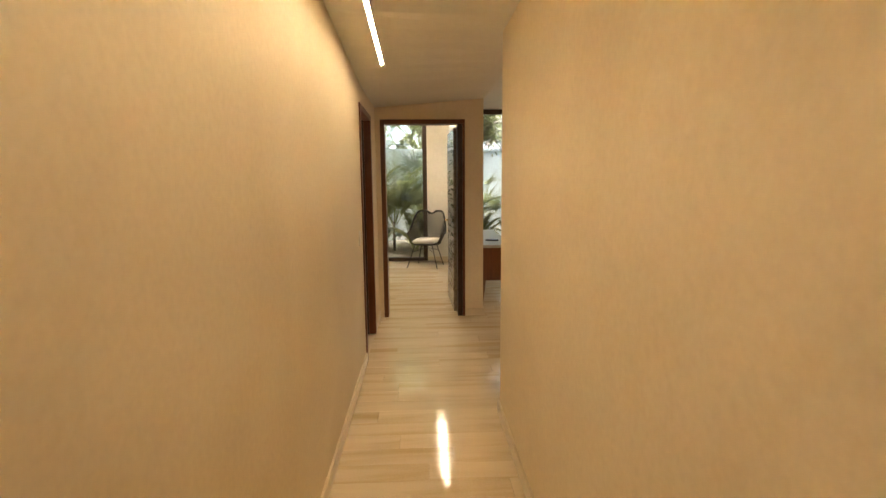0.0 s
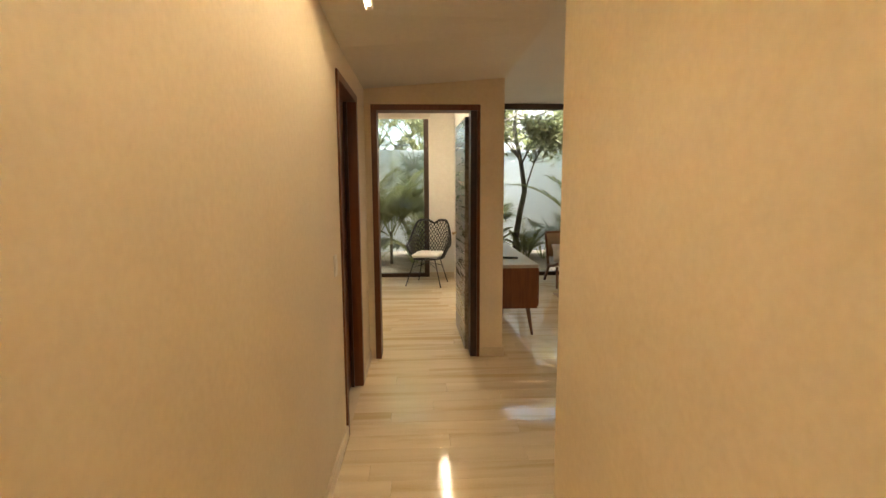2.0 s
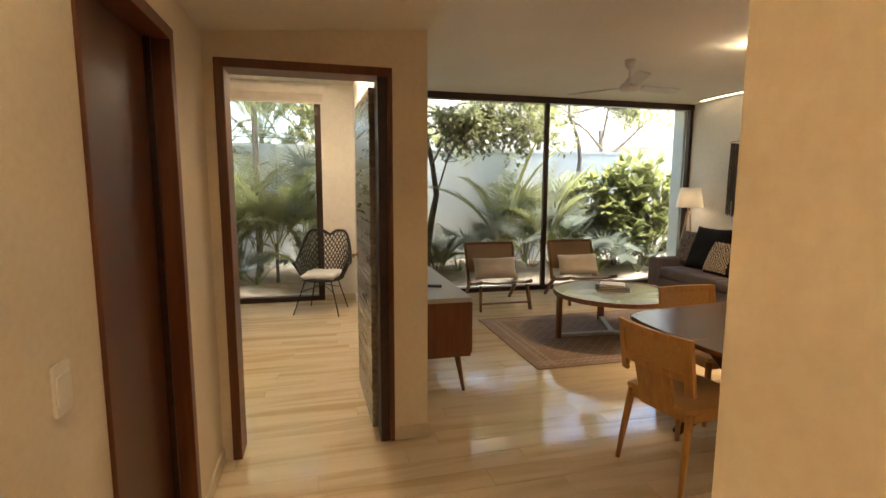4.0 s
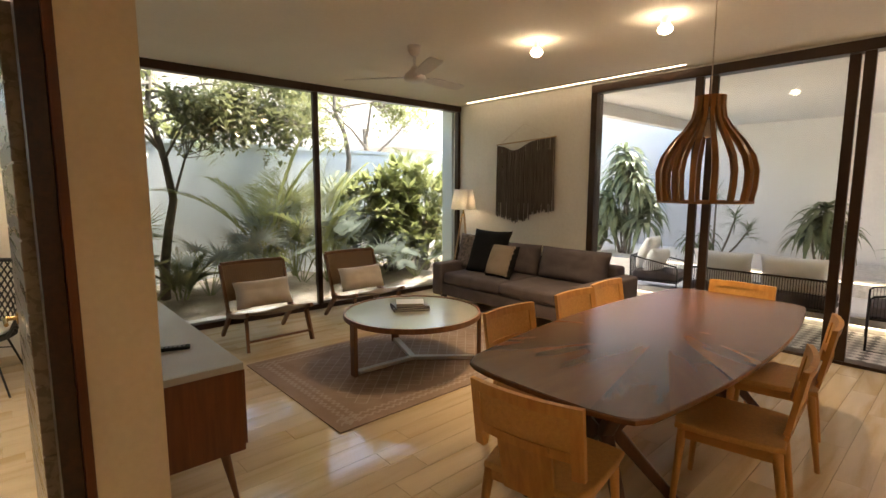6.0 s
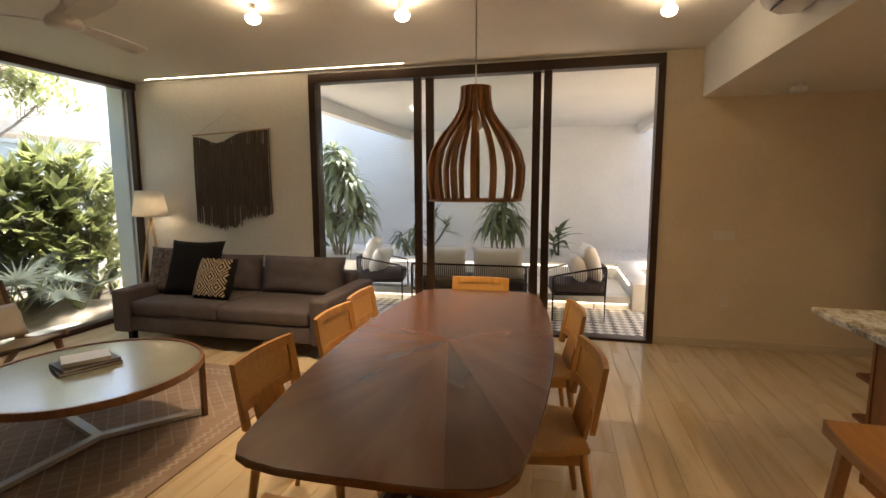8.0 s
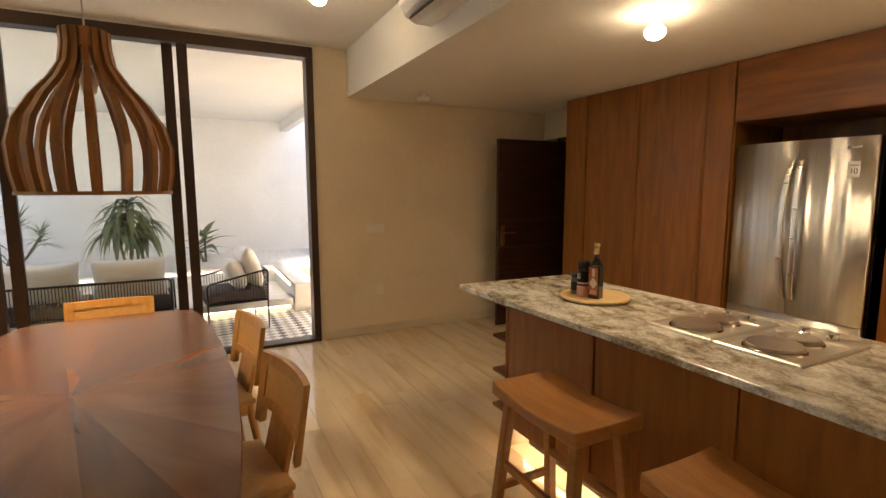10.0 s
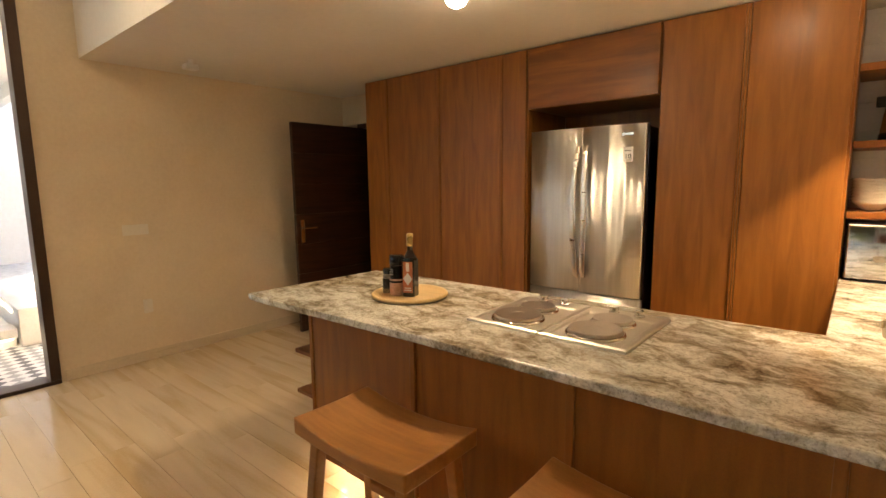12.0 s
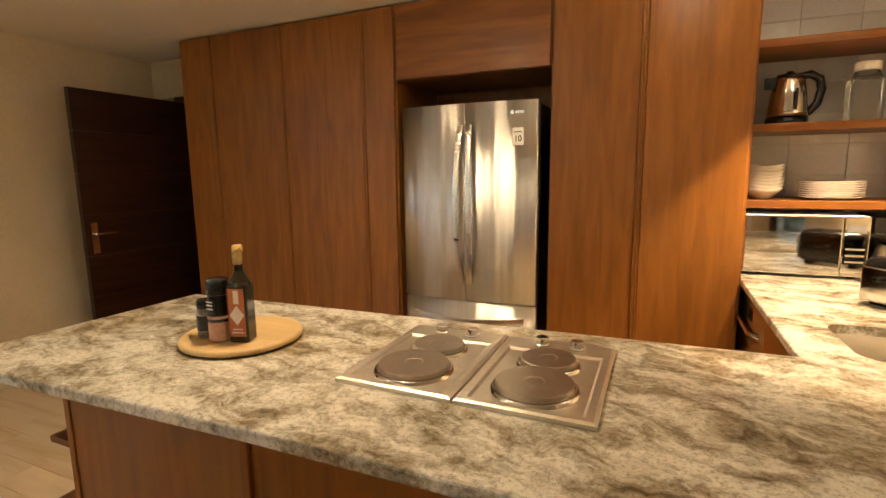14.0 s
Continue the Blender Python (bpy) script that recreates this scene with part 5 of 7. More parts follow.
    part("body", boxes((1.10, 1.72, 0.08, 1.83, 2.15, 0.877), (1.10, 2.80, 0.08, 1.83, 2.965, 0.877), (1.10, 2.15, 0.08, 1.28, 2.80, 0.877), (1.74, 2.97, 0.08, 1.83, 3.55, 0.877)), CABINET, c)
    part("door", box(1.832, 2.82, 0.09, 1.852, 3.34, 0.86, 0.003), CABINET, c)
    d = thing("dishwasher", pose(0, 0, 0), "stainless steel dishwasher under the worktop", "dishwasher")
    part("body", boxes((1.30, 2.20, 0.05, 1.80, 2.795, 0.86)), BLACKPLASTIC, d)
    part("door", box(1.80, 2.20, 0.10, 1.845, 2.795, 0.73, 0.004), STEEL, d)
    cp = part("control_panel", box(1.80, 2.20, 0.735, 1.848, 2.795, 0.865, 0.004), STEEL, d)
    part("display", box(1.848, 2.44, 0.77, 1.850, 2.55, 0.82, 0), BLACKPLASTIC, cp)
    part("handle", tube([(1.848, 2.26, 0.76), (1.875, 2.35, 0.745), (1.875, 2.64, 0.745), (1.848, 2.73, 0.76)], 0.009, 8), CHROME, d, smooth=True)


def hob(x0, x1):
    t = thing("electric_hob", pose((x0 + x1) / 2, 3.765, 0.91), "two-plate stainless steel electric hob", "hob", "hobs on the island")
    w, h = (x1 - x0) / 2 - 0.002, 0.235
    tray = bmesh.new()
    o = [(w, h, 0.0), (w, h, 0.010), (w - 0.008, h - 0.008, 0.014), (w - 0.025, h - 0.025, 0.013), (w - 0.032, h - 0.032, 0.008)]
    rings = [[tray.verts.new((x * sx, y * sy, z)) for sx, sy in ((1, 1), (-1, 1), (-1, -1), (1, -1))] for x, y, z in o]
    for v in (rings[3][2], rings[3][3]):
        v.co.y = -h + 0.095
    for v in (rings[4][2], rings[4][3]):
        v.co.y = -h + 0.105
    for p, q in zip(rings, rings[1:]):
        for k in range(4):
            tray.faces.new((p[k], p[(k + 1) % 4], q[(k + 1) % 4], q[k]))
    tray.faces.new(rings[-1])
    part("tray", tray, HOBSTEEL, t)
    for y, r in ((0.105, 0.094), (-0.055, 0.074)):
        part("trim_ring", lathe([(r + 0.012, 0.008), (r + 0.009, 0.014), (r + 0.002, 0.018), (r, 0.010)], 48, at=(0, y, 0)), CHROME, t, smooth=True)
        part("hotplate", lathe([(r - 0.001, 0.009), (r - 0.001, 0.026), (r - 0.004, 0.029), (0.025, 0.0285), (0.022, 0.0275), (0, 0.0275)], 64, at=(0, y, 0)), PLATESTEEL, t, "brown-grey solid hotplate")
    for x in (-0.055, 0.045):
        part("knob", lathe([(0, 0.013), (0.021, 0.013), (0.021, 0.017), (0.0185, 0.019), (0.0185, 0.036), (0.0165, 0.038), (0, 0.038)], 32, at=(x, -0.185, 0)), CHROME, t, "chrome control knob")


def stool():
    t = thing("bar_stool", pose(2.955, 4.47, 0), "reddish wooden bar stool with saddle seat", "stool", "stools at the island")
    b = bmesh.new()
    nx, ny = 14, 6
    L, W = 0.265, 0.165
    g = {}
    for k, base in ((0, 0), (1, -1)):
        for i in range(nx + 1):
            for j in range(ny + 1):
                u, v = 2 * i / nx - 1, 2 * j / ny - 1
                z = 0.645 + 0.03 * u * u - 0.006 * (1 - v * v)
                g[k, i, j] = b.verts.new((u * L, v * W, z if k == 0 else 0.602 + 0.012 * u * u))
    for k in (0, 1):
        for i in range(nx):
            for j in range(ny):
                b.faces.new((g[k, i, j], g[k, i + 1, j], g[k, i + 1, j + 1], g[k, i, j + 1]))
    for i in range(nx):
        for j in (0, ny):
            b.faces.new((g[0, i, j], g[0, i + 1, j], g[1, i + 1, j], g[1, i, j]))
    for j in range(ny):
        for i in (0, nx):
            b.faces.new((g[0, i, j], g[0, i, j + 1], g[1, i, j + 1], g[1, i, j]))
    bmesh.ops.recalc_face_normals(b, faces=b.faces)
    bmesh.ops.bevel(b, geom=[e for e in b.edges if e.calc_face_angle(0) > 0.9], offset=0.006, segments=2, profile=0.5, affect="EDGES")
    part("seat", b, STOOLWOOD, t, "smooth dished wooden seat")
    for sx in (-1, 1):
        for sy in (-1, 1):
            part("leg", beam((sx * 0.245, sy * 0.16, 0), (sx * 0.205, sy * 0.105, 0.61), 0.042, 0.042, bevel=0.005), STOOLWOOD, t)
        part("end_stretcher", beam((sx * 0.232, -0.14, 0.19), (sx * 0.232, 0.14, 0.19), 0.024, 0.035), STOOLWOOD, t)
    part("stretcher", beam((-0.225, 0.125, 0.3), (0.225, 0.125, 0.3), 0.024, 0.035), STOOLWOOD, t)
    part("stretcher", beam((-0.225, -0.125, 0.3), (0.225, -0.125, 0.3), 0.024, 0.035), STOOLWOOD, t)
    return t


def tray_and_bottles():
    t = thing("serving_tray", pose(3.435, 3.84, 0.91), "round pale wooden tray on the worktop", "tray")
    part("disc", lathe([(0, 0.0), (0.165, 0.0), (0.182, 0.008), (0.184, 0.018), (0.178, 0.023), (0.168, 0.02), (0, 0.018)], 56), TRAYWOOD, t, smooth=True)
    z = 0.929
    darkoil = surface("dark_oil_glass", (0.012, 0.006, 0.003), (0.02, 0.01, 0.005), 0.08, (5, 5, 5), 60, 0.0, coat=0.6)
    orange = surface("orange_label", (0.40, 0.11, 0.035), (0.5, 0.16, 0.05), 0.5, (8, 8, 8), 60, 0.01)
    gold = surface("gold_cap", (0.55, 0.38, 0.14), (0.65, 0.46, 0.2), 0.3, (6, 6, 6), 60, 0.0, metal=0.7)
    pinksalt = surface("pink_salt", (0.48, 0.26, 0.18), (0.66, 0.42, 0.32), 0.6, (60, 60, 60), 120, 0.1)
    seeds = surface("grey_seeds", (0.06, 0.05, 0.04), (0.30, 0.26, 0.2), 0.4, (120, 120, 120), 200, 0.1)
    b = thing("oil_bottle", pose(3.385, 3.885, z, 0, 0, 20), "dark olive oil bottle with orange label and gold cap", "bottle")
    body = slab(round_rect(-0.03, -0.03, 0.03, 0.03, 0.008), 0.0, 0.175, 0.003)
    merge(body, lathe([(0.034, 0.170), (0.032, 0.182), (0.02, 0.202), (0.0135, 0.215), (0.0135, 0.24), (0, 0.24)], 24))
    part("glass", body, darkoil, b, smooth=False)
    part("cap", lathe([(0, 0.235), (0.015, 0.235), (0.0155, 0.285), (0.013, 0.292), (0, 0.292)], 24), gold, b, "gold screw cap", True)
    lab = part("label", boxes((-0.024, 0.0302, 0.02, 0.024, 0.0312, 0.165), (0.0302, -0.024, 0.02, 0.0312, 0.024, 0.165)), orange, b, "orange paper label")
    part("label_diamond", slab([(0.022, 0), (0, 0.03), (-0.022, 0), (0, -0.03)], 0, 0.0008), PAPER, lab, "cream diamond with print bars", at=pose(0, 0.0313, 0.085, -90, 0, 0))
    part("label_bar", boxes((-0.008, 0.0312, 0.12, 0.008, 0.0318, 0.16), (-0.018, 0.0312, 0.03, 0.018, 0.0318, 0.034), (-0.015, 0.0312, 0.04, 0.015, 0.0318, 0.044)), PAPER, lab)
    g = thing("salt_grinder", pose(3.455, 3.905, z), "spice grinder with pink salt and black cap", "grinder")
    part("jar", lathe([(0, 0), (0.032, 0), (0.034, 0.006), (0.034, 0.075), (0.03, 0.09), (0.03, 0.145), (0, 0.145)], 28), pinksalt, g, smooth=True)
    lb = part("label", lathe([(0.0345, 0.06), (0.0350, 0.062), (0.0315, 0.092), (0.0310, 0.142)], 28), BLACKPLASTIC, g, "black wrap label with pale print bars", True)
    part("label_bar", boxes((-0.012, 0.0345, 0.10, 0.012, 0.0352, 0.104), (-0.012, 0.0345, 0.112, 0.012, 0.0352, 0.115), (-0.012, 0.0340, 0.122, 0.012, 0.0345, 0.125)), PAPER, lb)
    part("cap", lathe([(0, 0.143), (0.032, 0.143), (0.034, 0.15), (0.034, 0.185), (0.03, 0.19), (0, 0.19)], 28), BLACKPLASTIC, g, "black plastic cap", True)
    j = thing("spice_jar", pose(3.52, 3.90, z), "small spice jar with grey seeds and black lid", "jar")
    part("jar", lathe([(0, 0), (0.026, 0), (0.027, 0.005), (0.027, 0.085), (0.022, 0.095), (0, 0.095)], 24), seeds, j, smooth=True)
    part("label", lathe([(0.0272, 0.022), (0.0277, 0.023), (0.0277, 0.07), (0.0272, 0.071)], 24), BLACKPLASTIC, j, "black label")
    part("lid", lathe([(0, 0.093), (0.024, 0.093), (0.025, 0.097), (0.025, 0.115), (0.022, 0.118), (0, 0.118)], 24), BLACKPLASTIC, j, "black lid", True)
    k = thing("spice_shaker", pose(3.50, 3.82, z), "small spice shaker with an orange cap", "jar")
    part("jar", lathe([(0, 0), (0.022, 0), (0.022, 0.11), (0, 0.11)], 20), seeds, k, smooth=True)
    part("cap", lathe([(0, 0.11), (0.021, 0.11), (0.021, 0.135), (0.012, 0.142), (0, 0.142)], 20), surface("orange_cap", (0.6, 0.12, 0.03), (0.75, 0.2, 0.06), 0.4), k, "orange cap", True)


def shelf_nook():
    structure("wall_shelf_nook", boxes((XR + 0.15, 1.70, 0.91, 1.87, 1.712, LOW)), TILEGROUT, "wall behind the kitchen shelves", "wall")
    for z, nm in ((1.235, "lower"), (1.602, "middle"), (1.99, "upper")):
        t = thing("wall_shelf", pose(1.10, 1.72, z), "thick wooden wall shelf in the tiled nook", "shelf", "kitchen wall shelves")
        part("board", box(0.0, 0.0, 0.0, 0.768, 0.40, 0.038, 0.004), CABINETX, t)
    m = thing("microwave", pose(1.36, 1.80, 0.911), "silver microwave oven with mirrored door under the shelf", "microwave")
    part("body", box(0, 0, 0.012, 0.49, 0.35, 0.295, 0.005), WHITEPLASTIC, m)
    part("door_frame", box(0.10, 0.351, 0.014, 0.49, 0.372, 0.293, 0.004), CHROME, m)
    part("door_glass", box(0.105, 0.3725, 0.020, 0.485, 0.376, 0.287, 0.001), DARKGLASS, m, "dark mirrored glass")
    part("control_panel", box(0.0, 0.351, 0.014, 0.098, 0.372, 0.293, 0.004), DARKGLASS, m, "mirrored control panel")
    part("control_lines", boxes((0.015, 0.3722, 0.08, 0.085, 0.3735, 0.088), (0.015, 0.3722, 0.11, 0.085, 0.3735, 0.118), (0.015, 0.3722, 0.14, 0.085, 0.3735, 0.148), (0.015, 0.3722, 0.22, 0.085, 0.3735, 0.255)), BOOKGREY, m)["kind"] = "stuff"
    for x in (0.04, 0.45):
        part("foot", box(x - 0.015, 0.3, 0, x + 0.015, 0.33, 0.012, 0), BLACKPLASTIC, m)
    k = thing("kettle", pose(1.68, 1.95, 1.64, 0, 0, 12) @ Matrix.Scale(1.13, 4), "steel electric kettle with black handle and base", "kettle")
    part("body", lathe([(0.0, 0.03), (0.078, 0.03), (0.076, 0.06), (0.07, 0.12), (0.058, 0.19), (0.05, 0.205), (0, 0.205)], 40), CHROME, k, smooth=True)
    part("base", lathe([(0, 0), (0.08, 0), (0.082, 0.006), (0.08, 0.032), (0.0, 0.032)], 40), BLACKPLASTIC, k, "black base", True)
    part("lid", lathe([(0, 0.203), (0.052, 0.203), (0.048, 0.215), (0.015, 0.222), (0.012, 0.23), (0, 0.232)], 32), BLACKPLASTIC, k, "black lid", True)
    part("spout", slab([(0.045, -0.02), (0.10, 0.0), (0.045, 0.02)], 0.155, 0.205, 0.003), BLACKPLASTIC, k)
    part("gauge", box(-0.008, 0.055, 0.06, 0.008, 0.077, 0.15, 0.003), BLACKPLASTIC, k)
    part("handle", tube([(-0.04, 0, 0.205), (-0.08, 0, 0.215), (-0.118, 0, 0.195), (-0.128, 0, 0.15), (-0.115, 0, 0.09), (-0.085, 0, 0.055), (-0.07, 0, 0.05)], 0.0175, 10), BLACKPLASTIC, k, "curved black handle", True)
    j = thing("glass_jug", pose(1.375, 1.95, 1.64), "square glass jug with a white lid", "jug")
    cl = surface("jug_glass", (0.55, 0.55, 0.52), (0.66, 0.66, 0.63), 0.08, (70, 70, 70), 30, 0.15, spec=0.6)
    cl.node_tree.nodes["Principled BSDF"].inputs["Transmission Weight"].default_value = 0.95
    b = slab(round_rect(-0.065, -0.065, 0.065, 0.065, 0.02), 0, 0.20, 0.006)
    merge(b, lathe([(0.065, 0.196), (0.055, 0.215), (0.045, 0.235), (0.0, 0.236)], 28))
    part("jar", b, cl, j, smooth=False)
    part("lid", lathe([(0, 0.234), (0.05, 0.234), (0.052, 0.24), (0.052, 0.27), (0.046, 0.276), (0, 0.276)], 32), CERAMIC, j, "white plastic lid", True)

    def soft_square(r, z, k=0.5):
        return [(r * math.copysign(abs(math.cos(a)) ** k, math.cos(a)), r * math.copysign(abs(math.sin(a)) ** k, math.sin(a)), z) for a in (2 * math.pi * i / 32 for i in range(32))]

    def rings(levels):
        b = bmesh.new()
        rr = [[b.verts.new(p) for p in lv] for lv in levels]
        for p, q in zip(rr, rr[1:]):
            for i in range(len(p)):
                b.faces.new((p[i], p[(i + 1) % len(p)], q[(i + 1) % len(p)], q[i]))
        b.faces.new(rr[0][::-1])
        b.faces.new(rr[-1])
        return b
    first = None
    for i in range(8):
        z = 1.274 + i * 0.0165
        if first is None:
            first = thing("bowl", pose(1.765, 1.96, z, 0, 0, 8), "white round porcelain bowl in a stack", "bowl", "stack of bowls")
            lv = [soft_square(0.042, 0, 0.85), soft_square(0.047, 0.006, 0.85), soft_square(0.074, 0.03, 0.85), soft_square(0.096, 0.055, 0.85)]
            for q in lv[3:]:
                for n_, p in enumerate(q):
                    q[n_] = (p[0], p[1], p[2] + 0.004 * math.cos(4 * math.atan2(p[1], p[0]) + math.pi))
            lv += [[(x * 0.95, y * 0.95, z2) for x, y, z2 in lv[3]], soft_square(0.072, 0.032, 0.85), soft_square(0.045, 0.012, 0.85)]
            part("vessel", rings(lv), CERAMIC, first, smooth=True)
        else:
            copy_thing(first, pose(1.765 + 0.002 * math.sin(i * 2.1), 1.96, z, 0, 0, 8 + 3 * math.sin(i * 1.7)))
    first = None
    for i in range(8):
        z = 1.274 + i * 0.0105
        if first is None:
            first = thing("plate", pose(1.47, 1.96, z), "white round porcelain plate in a stack", "plate", "stack of plates")
            part("disc", rings([soft_square(0.082, 0, 0.85), soft_square(0.088, 0.004, 0.85), soft_square(0.132, 0.014, 0.85), soft_square(0.132, 0.017, 0.85), soft_square(0.095, 0.008, 0.85)]), CERAMIC, first, smooth=True)
        else:
            copy_thing(first, pose(1.47 + 0.002 * math.sin(i), 1.96, z, 0, 0, 2 * math.sin(i * 2.3)))
    a = thing("toaster", pose(1.36, 2.62, 0.911, 0, 0, 35), "black and chrome toaster on the worktop", "toaster")
    part("body", box(-0.15, -0.085, 0.015, 0.15, 0.085, 0.185, 0.035, 5), BLACKPLASTIC, a, smooth=True)
    part("end_panel", box(0.145, -0.07, 0.02, 0.158, 0.07, 0.15, 0.006), CHROME, a, "chrome end panel")
    part("lever", box(0.158, -0.012, 0.10, 0.185, 0.012, 0.118, 0.004), BLACKPLASTIC, a)
    for y in (-0.03, 0.03):
        part("slot", box(-0.11, y - 0.012, 0.1845, 0.11, y + 0.012, 0.1865, 0), BOOKDARK, a)
    for x in (-0.1, 0.1):
        part("foot", box(x - 0.015, -0.06, 0, x + 0.015, 0.06, 0.015, 0), BLACKPLASTIC, a)
    c = thing("coffee_maker", pose(1.22, 2.0, 0.911), "black coffee maker with a glass pot", "coffee maker")
    part("body", boxes((-0.09, -0.2, 0, 0.09, 0.05, 0.03), (-0.09, -0.2, 0.03, 0.09, -0.12, 0.29), (-0.09, -0.12, 0.2, 0.09, 0.04, 0.29), bevel=0.008), BLACKPLASTIC, c)
    part("pot", lathe([(0, 0.032), (0.06, 0.032), (0.066, 0.07), (0.05, 0.14), (0.045, 0.16), (0, 0.16)], 28, at=(0, -0.03, 0)), DARKGLASS, c, smooth=True)


tall_cabinet(3.684, 5.446, [0.226, 0.842, 1.46, 1.762], "tall brown wooden cabinet with plain beaded doors")
tall_cabinet(1.87, 2.783, [0.47, 0.913], "tall brown wooden larder cabinet beside the fridge")
oc = thing("fridge_cabinet", pose(2.783, 2.344, 0), "brown wooden cabinet above the fridge niche", "cabinet")
part("body", boxes((0.001, -0.6, 1.96, 0.90, -0.022, LOW - 0.004), (0.001, -0.62, 0.0, 0.90, -0.60, 1.96)), CABINET, oc)
part("door", box(0.004, -0.021, 1.962, 0.897, 0, LOW - 0.012, 0.003), CABINETX, oc)
fridge()
island()
hob(2.335, 2.651)
hob(2.653, 2.969)
st = stool()
copy_thing(st, pose(2.165, 4.46, 0))
tray_and_bottles()
shelf_nook()
ceiling_spot(3.31, 3.62, LOW, "lit white ceiling spot over the island", 6.0, 165)
ceiling_spot(2.15, 2.80, LOW, "lit white ceiling spot over the kitchen", 0.5, 70, face=DIMGLOW)
ceiling_spot(1.50, 2.72, LOW, "lit white ceiling spot over the sink", 21, 82, 0.3, DIMGLOW)
tl = thing("ceiling_fitting", pose(5.73, 3.8, LOW), "small white ceiling-mounted sensor fitting", "ceiling fitting")
part("stem", box(-0.03, -0.015, -0.035, 0.0, 0.015, 0, 0.003), WHITEPLASTIC, tl)
part("head", box(-0.05, -0.05, -0.075, 0.03, 0.05, -0.035, 0.008), WHITEPLASTIC, tl)
cf = thing("ceiling_plate", pose(0.085, 5.03, LOW + 0.015), "small flat white plate on the corridor ceiling", "ceiling plate")
part("plate", box(-0.05, -0.06, -0.006, 0.05, 0.06, 0, 0.002), WHITEPLASTIC, cf)
wall_plate("light_switch", pose(XL, 5.19, 1.09, 90, 0, 90), 0.075, 0.115, "cream wall switch plate in the corridor", CREAMPLASTIC, 1)


# ---- bedroom ----
def rattan_chair():
    t = thing("rattan_armchair", pose(0.53, 10.10, 0, 0, 0, -20), "black woven rattan armchair on thin metal legs", "chair")
    # shell faces -y
    def shell(u, v):
        """u round the chair from one arm to the other, v from the seat upwards."""
        a = radians(-200 + 220 * u)
        side = abs(2 * u - 1)
        top = 0.98 - 0.06 * (1 - min(1, abs(u - 0.5) / 0.09)) if side < 0.42 else (0.97 - 0.37 * (lambda w: w * w * (3 - 2 * w))(min(1, (side - 0.42) / 0.42)))
        z = 0.42 + (top - 0.42) * v
        q = max(0.0, min(1.0, (side - 0.1) / 0.75))
        r = 0.235 + v * (0.02 + 0.075 * q * q * (3 - 2 * q))
        return Vector((r * math.cos(a) * 1.05, r * -math.sin(a) * 0.98 + 0.02 + 0.05 * v * (1 - side), z))
    fr = tube([shell(k / 40, 1.0) for k in range(41)], 0.017, 8)
    tube([shell(k / 40, 0.0) for k in range(41)], 0.011, 8, bm=fr)
    tube([shell(0, k / 4) for k in range(5)], 0.013, 8, bm=fr)
    tube([shell(1, k / 4) for k in range(5)], 0.013, 8, bm=fr)
    part("frame", fr, RATTAN, t, smooth=True)
    w = bmesh.new()
    n = 19
    for k in range(-7, n + 1):
        for d in (1, -1):
            pts = []
            for q in range(9):
                u = (k + d * 7 * q / 8 + (0 if d == 1 else 7)) / n
                if 0 <= u <= 1:
                    pts.append(shell(u, q / 8))
            if len(pts) > 2:
                tube(pts, 0.0068, 5, bm=w)
    part("weave", w, RATTAN, t, "open diamond rattan weave")
    part("seat", lathe([(0, 0.40), (0.235, 0.40), (0.242, 0.41), (0.235, 0.425), (0, 0.425)], 40), RATTAN, t, smooth=True)
    for x, y in ((-0.16, -0.16), (0.16, -0.16), (-0.14, 0.14), (0.14, 0.14)):
        part("leg", bar((x * 1.75, y * 1.6, 0), (x, y, 0.405), 0.007, 0.008, 8), BLACK, t)
    part("brace", tube([(-0.185, -0.18, 0.28), (0, 0.02, 0.33), (0.185, -0.18, 0.28)], 0.005, 6), BLACK, t)
    part("brace", tube([(-0.165, 0.165, 0.28), (0, 0.0, 0.34), (0.165, 0.165, 0.28)], 0.005, 6), BLACK, t)
    c = thing("seat_cushion", pose(0.53, 10.08, 0.428, 0, 0, -20), "thin round-cornered white seat cushion", "cushion")
    part("cover", cushion(0.42, 0.42, 0.085, 0.35, seed=40, pinch=0.0, square=5), WHITECLOTH, c, smooth=True, at=pose(0, 0, 0.038))


def roller_blind():
    t = thing("roller_blind", pose(0, 10.60, 0), "rolled-up beige roller blind above the bedroom window", "blind")
    part("cassette", box(-2.5, -0.03, 2.70, 0.60, 0.055, 2.80, 0.008), CREAMPLASTIC, t)
    part("fabric", box(-2.48, 0.012, 2.60, 0.585, 0.016, 2.70, 0.001), LINEN, t)
    part("bottom_bar", box(-2.48, 0.004, 2.575, 0.585, 0.024, 2.60, 0.003), CREAMPLASTIC, t)


